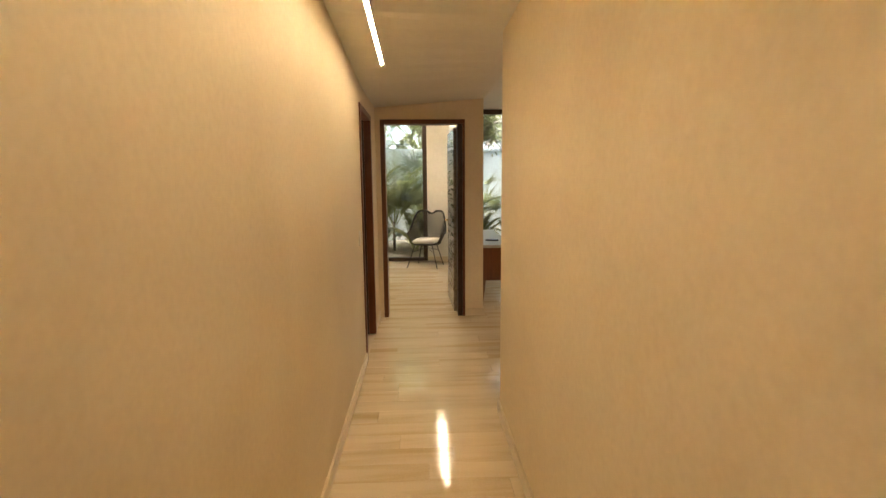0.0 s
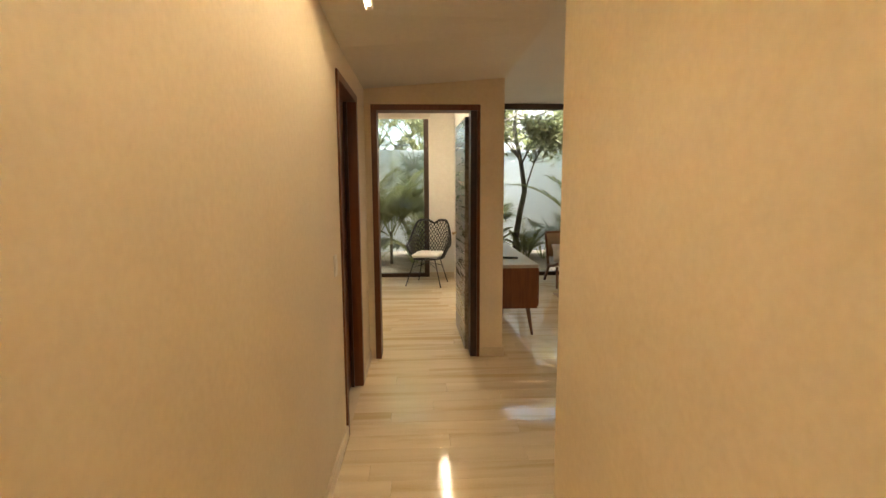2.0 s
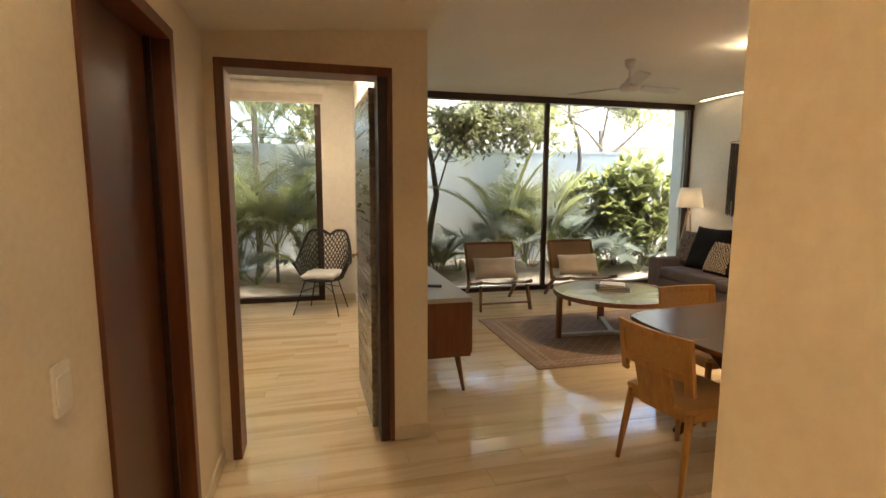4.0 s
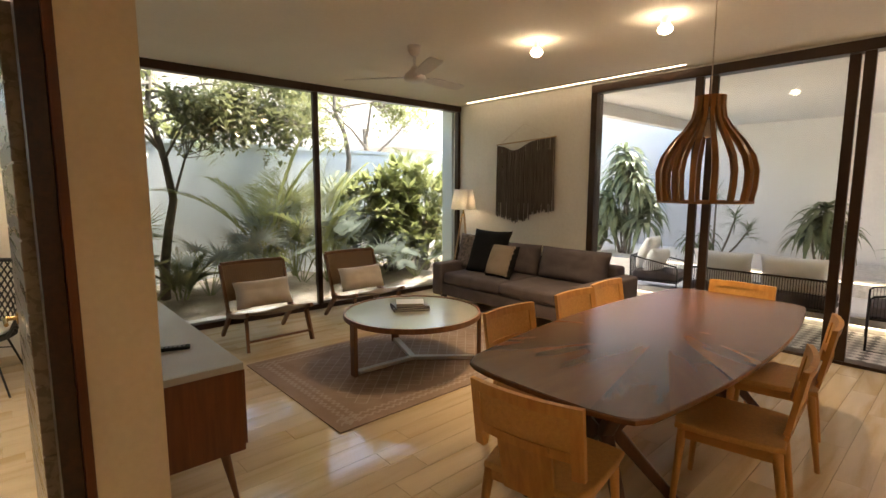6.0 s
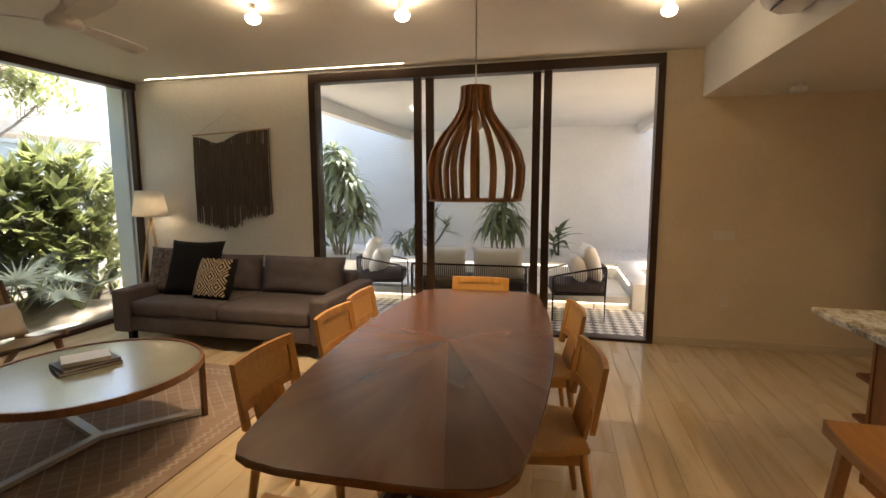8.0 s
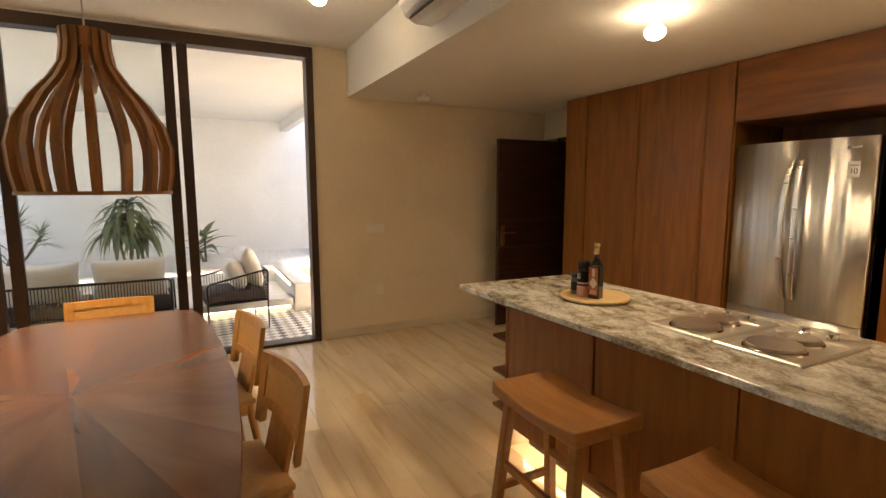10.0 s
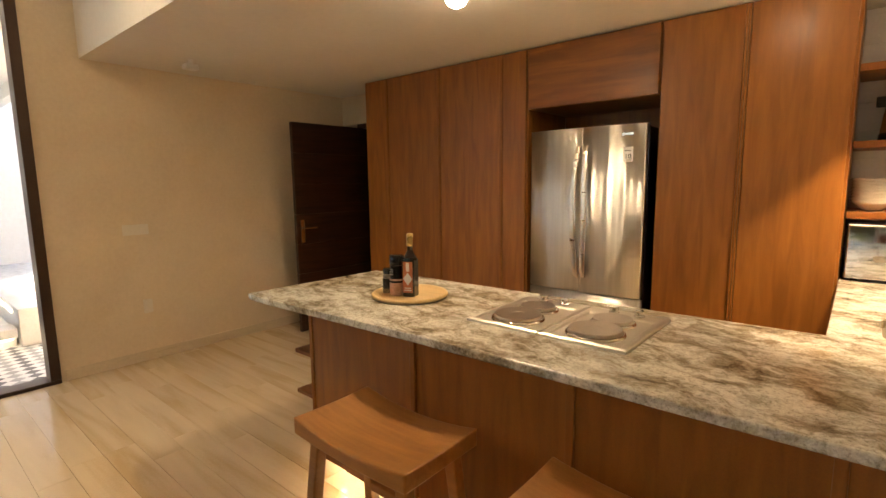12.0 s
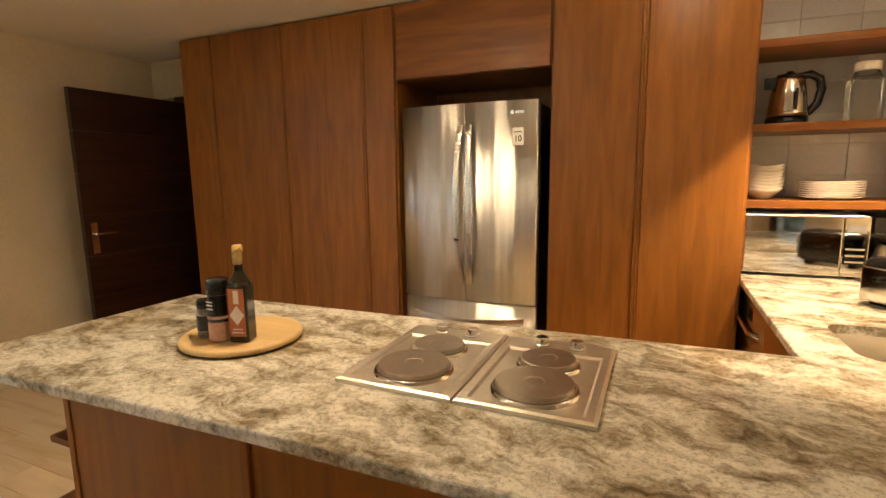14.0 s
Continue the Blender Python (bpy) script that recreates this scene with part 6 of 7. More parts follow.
def bed():
    t = thing("bed", pose(-1.9, 7.9, 0), "bed with a white bedspread hanging at the foot", "bed")
    part("base", box(0.05, 0.05, 0.04, 1.42, 1.55, 0.28, 0.01), MAHOGANY, t)
    part("mattress", box(0.02, 0.02, 0.28, 1.45, 1.58, 0.50, 0.05, 4), WHITECLOTH, t, smooth=True)
    b = bmesh.new()
    nx, ny = 40, 44
    g = {}
    for i in range(nx + 1):
        for j in range(ny + 1):
            x, y = -0.05 + 1.72 * i / nx, -0.28 + 2.16 * j / ny
            ex, ey = max(0, x - 1.46), max(0, 0.01 - y, y - 1.59)
            z = 0.515 - ex * 1.6 - ey * 1.0 + 0.006 * noise.noise((x * 4, y * 4, 1))
            fold = 0.03 * math.sin(9 * (x + y)) * min(1, (ex + ey) * 6)
            g[i, j] = b.verts.new((min(x, 1.46) + ex * 0.35 + (fold if ex else 0), max(min(y, 1.59), 0.01) + (0.2 * (y - 1.59) if y > 1.59 else 0.2 * (y - 0.01) if y < 0.01 else 0) + (fold if ey else 0), max(z, 0.18)))
    for i in range(nx):
        for j in range(ny):
            b.faces.new((g[i, j], g[i + 1, j], g[i + 1, j + 1], g[i, j + 1]))
    part("bedspread", b, WHITECLOTH, t, "white cotton bedspread", True)


rattan_chair()
roller_blind()
bed()


# ---- patio things ----
def pond():
    t = thing("patio_pond", pose(0, 0, -0.02), "low pale concrete water basin with warm strip lights", "pond")
    part("front_ledge", box(7.62, 4.72, 0.10, 7.86, 8.8, 0.19, 0.006), CONCRETE, t)
    part("step", boxes((7.72, 4.72, 0, 7.86, 8.8, 0.10)), CONCRETE, t)
    part("side_curb", box(7.62, 4.42, 0, 9.6, 4.70, 0.36, 0.008), CONCRETE, t)
    part("back_curb", box(9.32, 4.70, 0, 9.6, 8.8, 0.36, 0.008), CONCRETE, t)
    part("bottom", boxes((7.86, 4.70, 0, 9.32, 8.8, 0.12)), PALETILE, t)
    strip_light("pond_front_light", [(7.675, 4.75, 0.055, 7.70, 8.8, 0.079)], "glowing strip light under the pond ledge", POOLGLOW)
    strip_light("pond_side_light", [(7.9, 4.701, 0.27, 9.31, 4.712, 0.295)], "glowing strip light inside the pond curb", POOLGLOW)
    strip_light("pond_back_light", [(9.308, 4.712, 0.27, 9.319, 8.8, 0.295)], "glowing strip light inside the pond curb", POOLGLOW)


def patio_chair(m, label):
    """Faces +x in its own frame."""
    t = thing("patio_armchair", m, label, "armchair", "patio seats")
    for s in (-1, 1):
        y = s * 0.31
        part("side_frame", tube([(0.30, y, 0.0), (0.30, y, 0.34), (0.30, y, 0.52), (0.27, y, 0.55), (-0.20, y, 0.64), (-0.30, y, 0.66), (-0.31, y, 0.62), (-0.30, y, 0.34), (-0.30, y, 0.0), (0.30, y, 0.0)], 0.010, 8), BLACK, t, smooth=True)
        cords = bmesh.new()
        for k in range(20):
            x = 0.27 - k * 0.028
            tube([(x, y, 0.33), (x, y, 0.555 + (0.27 - x) * 0.19)], 0.0035, 4, bm=cords)
        tagged(part("side_cords", cords, RATTAN, t), kind="stuff")
    part("seat_frame", boxes((-0.30, -0.30, 0.315, 0.30, 0.30, 0.335)), BLACK, t)
    cords = bmesh.new()
    for k in range(22):
        tube([(-0.305, -0.30 + k * 0.0286, 0.33), (-0.31, -0.30 + k * 0.0286, 0.65)], 0.0035, 4, bm=cords)
    tagged(part("back_cords", cords, RATTAN, t), kind="stuff")
    part("back_rail", bar((-0.305, -0.31, 0.655), (-0.305, 0.31, 0.655), 0.010), BLACK, t)
    part("seat_cushion", box(-0.28, -0.285, 0.336, 0.29, 0.285, 0.45, 0.03, 3), SOFACLOTH, t, "dark grey seat pad", True)
    return t


def scatter_pillow(m, w, h, seed, label="pale cream square pillow on the patio seat"):
    t = thing("patio_pillow", m, label, "pillow", "patio pillows")
    part("cover", cushion(w, h, 0.18, 0.5, seed=seed, pinch=0.08), WHITECLOTH, t, smooth=True)


def patio_sofa():
    t = thing("patio_sofa", pose(7.05, 6.72, -0.02, 0, 0, 0), "black corded patio sofa seen from behind", "sofa")
    part("back_frame", tube([(0.0, -0.72, 0.0), (0.0, -0.72, 0.60), (0.0, -0.70, 0.63), (0.0, 0.70, 0.63), (0.0, 0.72, 0.60), (0.0, 0.72, 0.0)], 0.012, 8), BLACK, t, smooth=True)
    cords = bmesh.new()
    for k in range(56):
        y = -0.70 + 1.4 * k / 55
        tube([(0.0, y, 0.30), (0.0, y, 0.63)], 0.0045, 4, bm=cords)
    tagged(part("back_cords", cords, RATTAN, t), kind="stuff")
    for s in (-1, 1):
        part("arm_frame", tube([(0.0, s * 0.72, 0.62), (0.5, s * 0.72, 0.55), (0.62, s * 0.72, 0.50), (0.62, s * 0.72, 0.0), (0.0, s * 0.72, 0.0)], 0.011, 8), BLACK, t, smooth=True)
    part("seat_frame", boxes((0.0, -0.72, 0.29, 0.62, 0.72, 0.315)), BLACK, t)
    for k in (-1, 1):
        part("seat_cushion", box(0.02, k * 0.36 - 0.345, 0.316, 0.60, k * 0.36 + 0.345, 0.44, 0.035, 3), SOFACLOTH, t, smooth=True)
        scatter_pillow(pose(7.20, 6.72 + k * 0.36, 0.62, 0, 0, -90) @ pose(0, 0, 0, 100, 0, 0), 0.66, 0.42, 50 + k, "long pale cream back pillow on the patio sofa")


pond()
patio_sofa()
patio_chair(pose(7.30, 5.42, -0.02, 0, 0, 97), "black metal patio armchair with corded sides")
scatter_pillow(pose(7.30, 5.24, 0.66, 0, 0, 187) @ pose(0, 0, 0, -72, 0, 0), 0.46, 0.46, 61)
scatter_pillow(pose(7.24, 5.40, 0.59, 0, 0, 187) @ pose(0, 0, 0, -66, 0, 0), 0.36, 0.34, 62)
patio_chair(pose(7.60, 8.02, -0.02, 0, 0, -80), "black metal patio armchair with corded sides")
scatter_pillow(pose(7.62, 8.20, 0.66, 0, 0, 10) @ pose(0, 0, 0, -70, 0, 0), 0.48, 0.48, 63)
scatter_pillow(pose(7.50, 8.02, 0.58, 0, 0, -10) @ pose(0, 0, 0, -64, 0, 0), 0.38, 0.34, 64)


# ---- plants ----
class Leaves:
    """Gathers leaf blades into one mesh."""

    def __init__(self):
        self.v, self.f = [], []

    def blade(self, base, way, length, width, droop, seg=4, up=Vector((0, 0, 1)), tip=0.05, belly=0.35):
        base, d = Vector(base), Vector(way).normalized()
        p = base.copy()
        side = d.cross(up)
        if side.length < 1e-3:
            side = Vector((1, 0, 0))
        side.normalize()
        n0 = len(self.v)
        for i in range(seg + 1):
            t = i / seg
            w = width * 0.5 * max(tip, (math.sin(math.pi * min(1, (t + 0.12) ** belly * 0.98)) if t > 0 else 0.25))
            nrm = side.cross(d)
            self.v += [p - side * w, p + nrm * -0.18 * w, p + side * w]
            p = p + d * (length / seg)
            d = (d + Vector((0, 0, -droop / seg))).normalized()
        for i in range(seg):
            a = n0 + 3 * i
            self.f += [(a, a + 1, a + 4, a + 3), (a + 1, a + 2, a + 5, a + 4)]

    def make(self, name, mat, parent, label=""):
        return raw(name, self.v, self.f, mat, parent, False, label)


def rnd_dir(lo=0.0, hi=1.0):
    a, z = random.uniform(0, 2 * math.pi), random.uniform(lo, hi)
    r = math.sqrt(max(0, 1 - z * z))
    return Vector((r * math.cos(a), r * math.sin(a), z))


def frond(lv, stems, base, way, length, leaflet, droop=0.9, n=34, width=0.036):
    """A feather palm frond."""
    p, d = Vector(base), Vector(way).normalized()
    pts = [p.copy()]
    for i in range(n):
        p = p + d * (length / n)
        d = (d + Vector((0, 0, -droop / n))).normalized()
        pts.append(p.copy())
        t = i / n
        if t > 0.12:
            side = d.cross(Vector((0, 0, 1)))
            side = side.normalized() if side.length > 1e-3 else Vector((1, 0, 0))
            for s in (-1, 1):
                w = (side * s + d * 0.95 + Vector((0, 0, random.uniform(0.1, 0.55)))).normalized()
                lv.blade(p, w, leaflet * (math.sin(math.pi * (0.15 + 0.8 * t)) + 0.15) * random.uniform(0.85, 1.1), width, random.uniform(0.5, 0.9), 3)
    tube(pts[::3], 0.008, 5, bm=stems, r_end=0.003)


def palm(x, y, height, count, length, label, z=0.0, trunk=0.0, lean=0.4, mat=None, droop=1.45, seed=1, leaflet=0.36, lo=0.35):
    random.seed(seed)
    t = thing("palm", pose(x, y, z), label, "palm", "garden palms")
    lv, st = Leaves(), bmesh.new()
    for k in range(count):
        a = 2 * math.pi * (k + random.uniform(-0.3, 0.3)) / count * 2.4
        tilt = random.uniform(0.15, 0.95) * lean * 2
        d = Vector((math.cos(a) * tilt, math.sin(a) * tilt, 1))
        b = (0.06 * math.cos(a), 0.06 * math.sin(a), trunk + random.uniform(0, 0.15))
        frond(lv, st, b, d, length * random.uniform(0.75, 1.1), leaflet, droop * random.uniform(0.7, 1.3))
    part("stems", st, BRIGHTLEAF, t)
    lv.make("crown", mat or PALM, t, "feathery green fronds")
    if trunk > 0.1:
        part("trunk", bar((0, 0, -0.2), (0.0, 0.0, trunk + 0.1), 0.028 if trunk < 1.5 else 0.055, 0.025 if trunk < 1.5 else 0.045, 12), BARK, t, smooth=True)


def fan_palm(x, y, count, height, label, z=0.0, seed=1, mat=None, r=0.34):
    random.seed(seed)
    t = thing("fan_palm", pose(x, y, z), label, "palm", "garden fan palms")
    lv, st = Leaves(), bmesh.new()
    for k in range(count):
        a = 2 * math.pi * k / count * 2.4 + random.uniform(-0.2, 0.2)
        out = random.uniform(0.25, 1.0)
        top = Vector((math.cos(a) * out * 0.65, math.sin(a) * out * 0.65, height * (1.15 - 0.6 * out) * random.uniform(0.8, 1.05)))
        tube([(0, 0, 0), top * 0.5 + Vector((0, 0, 0.12 * height)), top], 0.007, 5, bm=st, r_end=0.005)
        d = Vector((math.cos(a) * 0.75, math.sin(a) * 0.75, random.uniform(0.35, 1.1))).normalized()
        s = d.cross(Vector((0, 0, 1))).normalized()
        u = s.cross(d)
        for q in range(19):
            ang = radians(-130 + 260 * q / 18)
            w = d * math.cos(ang) + s * math.sin(ang) + u * 0.12
            lv.blade(top, w, r * random.uniform(0.88, 1.08), 0.038, random.uniform(0.15, 0.45), 3, up=u)
    part("stems", st, BRIGHTLEAF, t)
    lv.make("crown", mat or FANPALM, t, "stiff fan-shaped leaves")


def bush(x, y, rx, ry, h, n, leaf, label, z=0.0, seed=1, mat=None, whorl=7):
    """A shrub of upright stems with whorls of broad leaves."""
    random.seed(seed)
    t = thing("bush", pose(x, y, z), label, "bush", "garden bushes")
    lv, st = Leaves(), bmesh.new()
    for k in range(n):
        d = rnd_dir(0.0, 1.0)
        q = random.uniform(0.45, 1.0) ** 0.5
        tip = Vector((d.x * rx * q, d.y * ry * q, h * (0.2 + 0.8 * d.z * q) + random.uniform(-0.1, 0.1)))
        if k % 4 == 0:
            tube([(d.x * 0.1, d.y * 0.1, 0), (tip.x * 0.5, tip.y * 0.5, tip.z * 0.6), tip], 0.012, 5, bm=st, r_end=0.004)
        ax = (Vector((d.x, d.y, 0.6)) + rnd_dir(-1, 1) * 0.4).normalized()
        for m in range(whorl + 2):
            w = (rnd_dir(-0.6, 0.9) + ax * 0.8).normalized()
            lv.blade(tip, w, leaf * random.uniform(0.7, 1.15), leaf * 0.40, random.uniform(0.2, 0.8), 4, belly=1.15)
    part("stems", st, BARK, t)
    lv.make("crown", mat or BRIGHTLEAF, t, "broad bright green leaves")


def tree(x, y, pts, r0, limbs, clumps, leaf, label, seed=1, mat=None, per=26, z=0.0):
    """A tapered trunk along pts with limbs and leaves in loose clumps at their ends."""
    random.seed(seed)
    t = thing("tree", pose(x, y, z), label, "tree", "garden trees")
    part("trunk", tube(pts, r0, 10, r_end=r0 * 0.45), BARK, t, smooth=True)
    lv, st = Leaves(), bmesh.new()
    for s, e in limbs:
        s, e = Vector(s), Vector(e)
        mid = (s + e) / 2 + rnd_dir(-0.2, 1) * 0.15
        tube([s, mid, e], r0 * 0.30, 7, bm=st, r_end=r0 * 0.1)
        for q in range(clumps):
            c = e + rnd_dir(-0.7, 0.8) * random.uniform(0.1, 0.75) * (e - s).length * 0.55
            tube([mid.lerp(e, random.random()), (mid + c) / 2 + rnd_dir(-1, 1) * 0.08, c], 0.009, 4, bm=st, r_end=0.003)
            for m in range(per):
                b = c + rnd_dir(-1, 1) * random.uniform(0.02, 0.24)
                lv.blade(b, rnd_dir(-0.9, 0.5), leaf * random.uniform(0.6, 1.1), leaf * 0.46, 0.5, 3, belly=1.0)
    part("limbs", st, BARK, t)
    lv.make("crown", mat or LEAF, t, "loose small dark green leaves")


def dracaena(x, y, z, heads, length, label, seed=1, mat=None, width=0.06, droop=3.4, name="dracaena", per=52, spread=0.12):
    random.seed(seed)
    t = thing(name, pose(x, y, z), label, "plant", "patio plants")
    lv, st = Leaves(), bmesh.new()
    for hx, hy, hz in heads:
        tube([(hx * 0.3, hy * 0.3, 0), (hx * 0.7, hy * 0.7, hz * 0.5), (hx, hy, hz)], 0.022, 7, bm=st, r_end=0.014)
        for k in range(per):
            f = k / per
            d = rnd_dir(-0.35 + 0.8 * f, 0.15 + 0.75 * f) if droop > 2 else rnd_dir(-0.1 + 0.6 * f, 0.35 + 0.6 * f)
            lv.blade((hx, hy, hz - 0.14 + 0.22 * f), d, length * random.uniform(0.7, 1.1) * (1.05 - 0.35 * f), width, droop * random.uniform(0.7, 1.3) * (1 - 0.3 * f), 6, belly=0.6)
    part("canes", st, BARK, t)
    lv.make("crown", mat or DRACAENA, t, "long arching strap leaves")


# garden in front of the living room
tree(2.30, 12.25, [(0, 0, -0.2), (0.02, 0, 0.5), (0.10, 0.02, 1.0), (0.18, 0.0, 1.4), (0.12, 0.05, 1.9), (-0.02, 0.1, 2.6), (0.05, 0.1, 3.4)], 0.07,
     [((0.18, 0, 1.4), (0.55, -0.05, 2.35)), ((0.1, 0.05, 2.0), (-0.75, -0.2, 2.75)), ((0.0, 0.1, 2.5), (0.9, -0.3, 2.75)), ((0.0, 0.1, 2.7), (1.5, -0.1, 3.0)), ((0.05, 0.1, 3.0), (-1.2, 0.1, 3.3)), ((0.05, 0.1, 3.3), (0.6, -0.5, 3.5)), ((0, 0.1, 3.1), (-0.4, -0.7, 3.0)), ((0.5, 0, 2.3), (1.9, 0.2, 2.6)), ((0.0, 0.1, 2.5), (-0.9, -0.3, 2.35)), ((0.0, 0.1, 2.6), (0.5, -0.6, 2.45)), ((0.1, 0.05, 2.0), (-0.6, -0.3, 2.55)), ((0.1, 0.05, 1.9), (0.4, -0.4, 2.6)), ((0.05, 0.1, 2.3), (-0.35, 0.2, 2.85)), ((0.05, 0.1, 2.4), (1.15, 0.1, 2.55)), ((0.05, 0.1, 2.3), (-1.1, -0.1, 2.75)), ((0, 0.1, 2.6), (-1.7, -0.3, 2.65)), ((0, 0.1, 2.8), (1.9, -0.35, 2.45)), ((0.05, 0.1, 2.9), (1.1, -0.6, 2.4)), ((0.0, 0.1, 2.9), (-0.6, -0.7, 2.5))],
     26, 0.115, "slender garden tree with loose dark leaves", seed=3, per=24)
tree(5.47, 12.9, [(0, 0, -0.2), (-0.02, 0, 0.9), (0.03, 0, 1.5), (0.10, 0, 2.1), (0.03, 0, 2.5), (-0.12, 0.1, 2.95), (-0.1, 0.1, 3.6)], 0.06,
     [((-0.1, 0.1, 3.2), (0.7, 0.2, 3.6)), ((-0.1, 0.1, 3.4), (-0.7, 0.3, 3.9)), ((0, 0.1, 3.0), (1.3, 0.2, 3.1)), ((0, 0.1, 2.9), (-0.9, 0.0, 3.2))], 22, 0.13, "thin crooked tree beside the garden wall", seed=8, mat=BRIGHTLEAF, per=18)
palm(1.25, 12.0, 1.6, 12, 1.35, "feather palm at the garden wall", z=0.02, trunk=0.3, seed=4)
palm(3.55, 11.95, 1.8, 10, 1.75, "arching feather palm before the pale wall", z=0.08, trunk=0.45, seed=6, mat=BRIGHTLEAF, lean=0.3)
palm(4.35, 11.9, 1.6, 9, 1.6, "bright feather palm before the pale wall", z=0.1, trunk=0.4, lean=0.3, seed=7, mat=BRIGHTLEAF)
fan_palm(3.30, 11.95, 10, 0.85, "low blue-green fan palm", z=0.05, seed=9)
fan_palm(4.15, 12.0, 9, 0.75, "low fan palm with bright leaves", z=0.06, seed=10, mat=BRIGHTLEAF, r=0.30)
fan_palm(4.85, 12.25, 11, 1.1, "tall blue-green fan palm", z=0.08, seed=11)
fan_palm(5.35, 11.95, 8, 0.6, "low blue-green fan palm", z=0.05, seed=12, r=0.28)
bush(5.95, 12.15, 0.62, 0.5, 1.95, 120, 0.27, "tall broad-leaved bright green bush", z=0.05, seed=13, whorl=9)
bush(6.75, 12.25, 0.6, 0.5, 2.15, 105, 0.26, "tall broad-leaved green bush by the wall end", z=0.05, seed=14)
palm(6.9, 12.0, 2.2, 9, 1.5, "feather palm beside the house corner", z=0.05, trunk=0.8, seed=15)
fan_palm(2.05, 11.95, 7, 0.45, "low grassy seedling fan palm", z=0.03, seed=16, r=0.30, mat=PALM)
palm(2.45, 12.0, 0.6, 9, 0.7, "low feathery seedling palm", z=0.02, seed=17, leaflet=0.2)
fan_palm(1.75, 12.5, 13, 1.5, "tall fan palm against the pale wall", z=0.08, seed=41, r=0.42, mat=PALM)
fan_palm(5.1, 12.6, 15, 1.6, "tall fan palm against the pale wall", z=0.1, seed=43, r=0.46)
fan_palm(3.7, 12.0, 13, 1.25, "tall blue-green fan palm", z=0.05, seed=44, r=0.42)
fan_palm(4.6, 12.05, 13, 1.15, "tall blue-green fan palm", z=0.05, seed=45, r=0.46)
fan_palm(4.2, 12.35, 14, 1.5, "tall yellow-green fan palm before the pale wall", z=0.08, seed=71, r=0.48, mat=PALM)
fan_palm(2.8, 12.0, 9, 0.7, "low blue-green fan palm", z=0.05, seed=46, r=0.36)
bush(5.45, 12.35, 0.5, 0.4, 1.75, 85, 0.26, "broad-leaved bright green bush", z=0.05, seed=47)
bush(6.35, 11.8, 0.45, 0.35, 1.2, 80, 0.19, "broad-leaved green bush by the window", z=0.03, seed=48)
palm(1.65, 11.95, 0.9, 11, 0.9, "low feathery seedling palm", z=0.02, seed=49, leaflet=0.24)
fan_palm(5.25, 11.6, 10, 0.7, "low blue-green fan palm before the bush", z=0.03, seed=91, r=0.36)
fan_palm(6.0, 11.5, 9, 0.5, "low blue-green fan palm by the window", z=0.02, seed=92, r=0.32)
# garden in front of the bedroom
palm(-1.4, 11.9, 1.7, 12, 1.5, "feather palm outside the bedroom", z=0.05, trunk=0.3, seed=50)
palm(-0.5, 12.6, 1.9, 13, 1.7, "feather palm outside the bedroom", z=0.05, trunk=0.4, seed=51, mat=BRIGHTLEAF)
palm(0.35, 11.75, 1.0, 11, 1.0, "low feather palm outside the bedroom", z=0.02, seed=52, leaflet=0.25)
bush(-1.1, 11.65, 0.5, 0.35, 0.9, 60, 0.2, "low broad-leaved bush outside the bedroom", z=0.0, seed=53, mat=PALM)
fan_palm(-0.75, 12.0, 14, 1.9, "tall fan palm outside the bedroom", z=0.03, seed=72, r=0.5, mat=PALM)
fan_palm(0.35, 12.3, 14, 2.1, "tall fan palm outside the bedroom", z=0.03, seed=73, r=0.5)
palm(-0.15, 12.0, 1.9, 13, 1.55, "arching feather palm outside the bedroom", z=0.05, trunk=0.5, seed=18)
palm(-0.95, 12.3, 1.9, 13, 1.7, "arching feather palm outside the bedroom", z=0.05, trunk=0.3, seed=19)
palm(0.65, 12.4, 1.6, 11, 1.5, "feather palm near the partition", z=0.05, trunk=0.2, seed=20, mat=BRIGHTLEAF)
palm(-1.9, 12.1, 1.9, 12, 1.6, "feather palm at the garden end", z=0.05, trunk=0.3, seed=21)
fan_palm(-0.45, 11.75, 8, 0.5, "low fan palm outside the bedroom", z=0.02, seed=22, r=0.26)
fan_palm(0.25, 12.1, 9, 1.3, "broad-leaved fan palm outside the bedroom", z=0.02, seed=23, mat=PALM)
palm(-0.5, 12.85, 3, 20, 1.9, "tall palm with hanging fronds outside the bedroom", z=0.05, trunk=2.75, seed=74, leaflet=0.42, droop=2.2, lean=0.6)
palm(-1.6, 12.8, 3, 16, 1.8, "tall palm with hanging fronds at the garden end", z=0.05, trunk=2.6, seed=75, leaflet=0.42, droop=2.2, lean=0.6)
# over the wall
palm(-0.35, 13.95, 3, 20, 1.7, "low coconut palm just beyond the garden wall", trunk=1.5, seed=81, leaflet=0.42, droop=1.9, lean=0.55)
palm(-1.5, 14.0, 3, 20, 1.8, "low coconut palm just beyond the garden wall", trunk=1.6, seed=82, leaflet=0.42, droop=1.9, lean=0.55, mat=BRIGHTLEAF)
palm(0.6, 14.1, 3, 18, 1.7, "low coconut palm just beyond the garden wall", trunk=1.7, seed=83, leaflet=0.42, droop=1.9, lean=0.55)
palm(3.3, 14.3, 3, 14, 1.9, "coconut palm showing over the garden wall", trunk=1.9, seed=84, leaflet=0.45, droop=1.6, lean=0.5, mat=BRIGHTLEAF)
palm(0.5, 14.5, 4, 22, 2.2, "coconut palm leaning over the garden wall", trunk=2.3, seed=61, leaflet=0.5, droop=1.7)
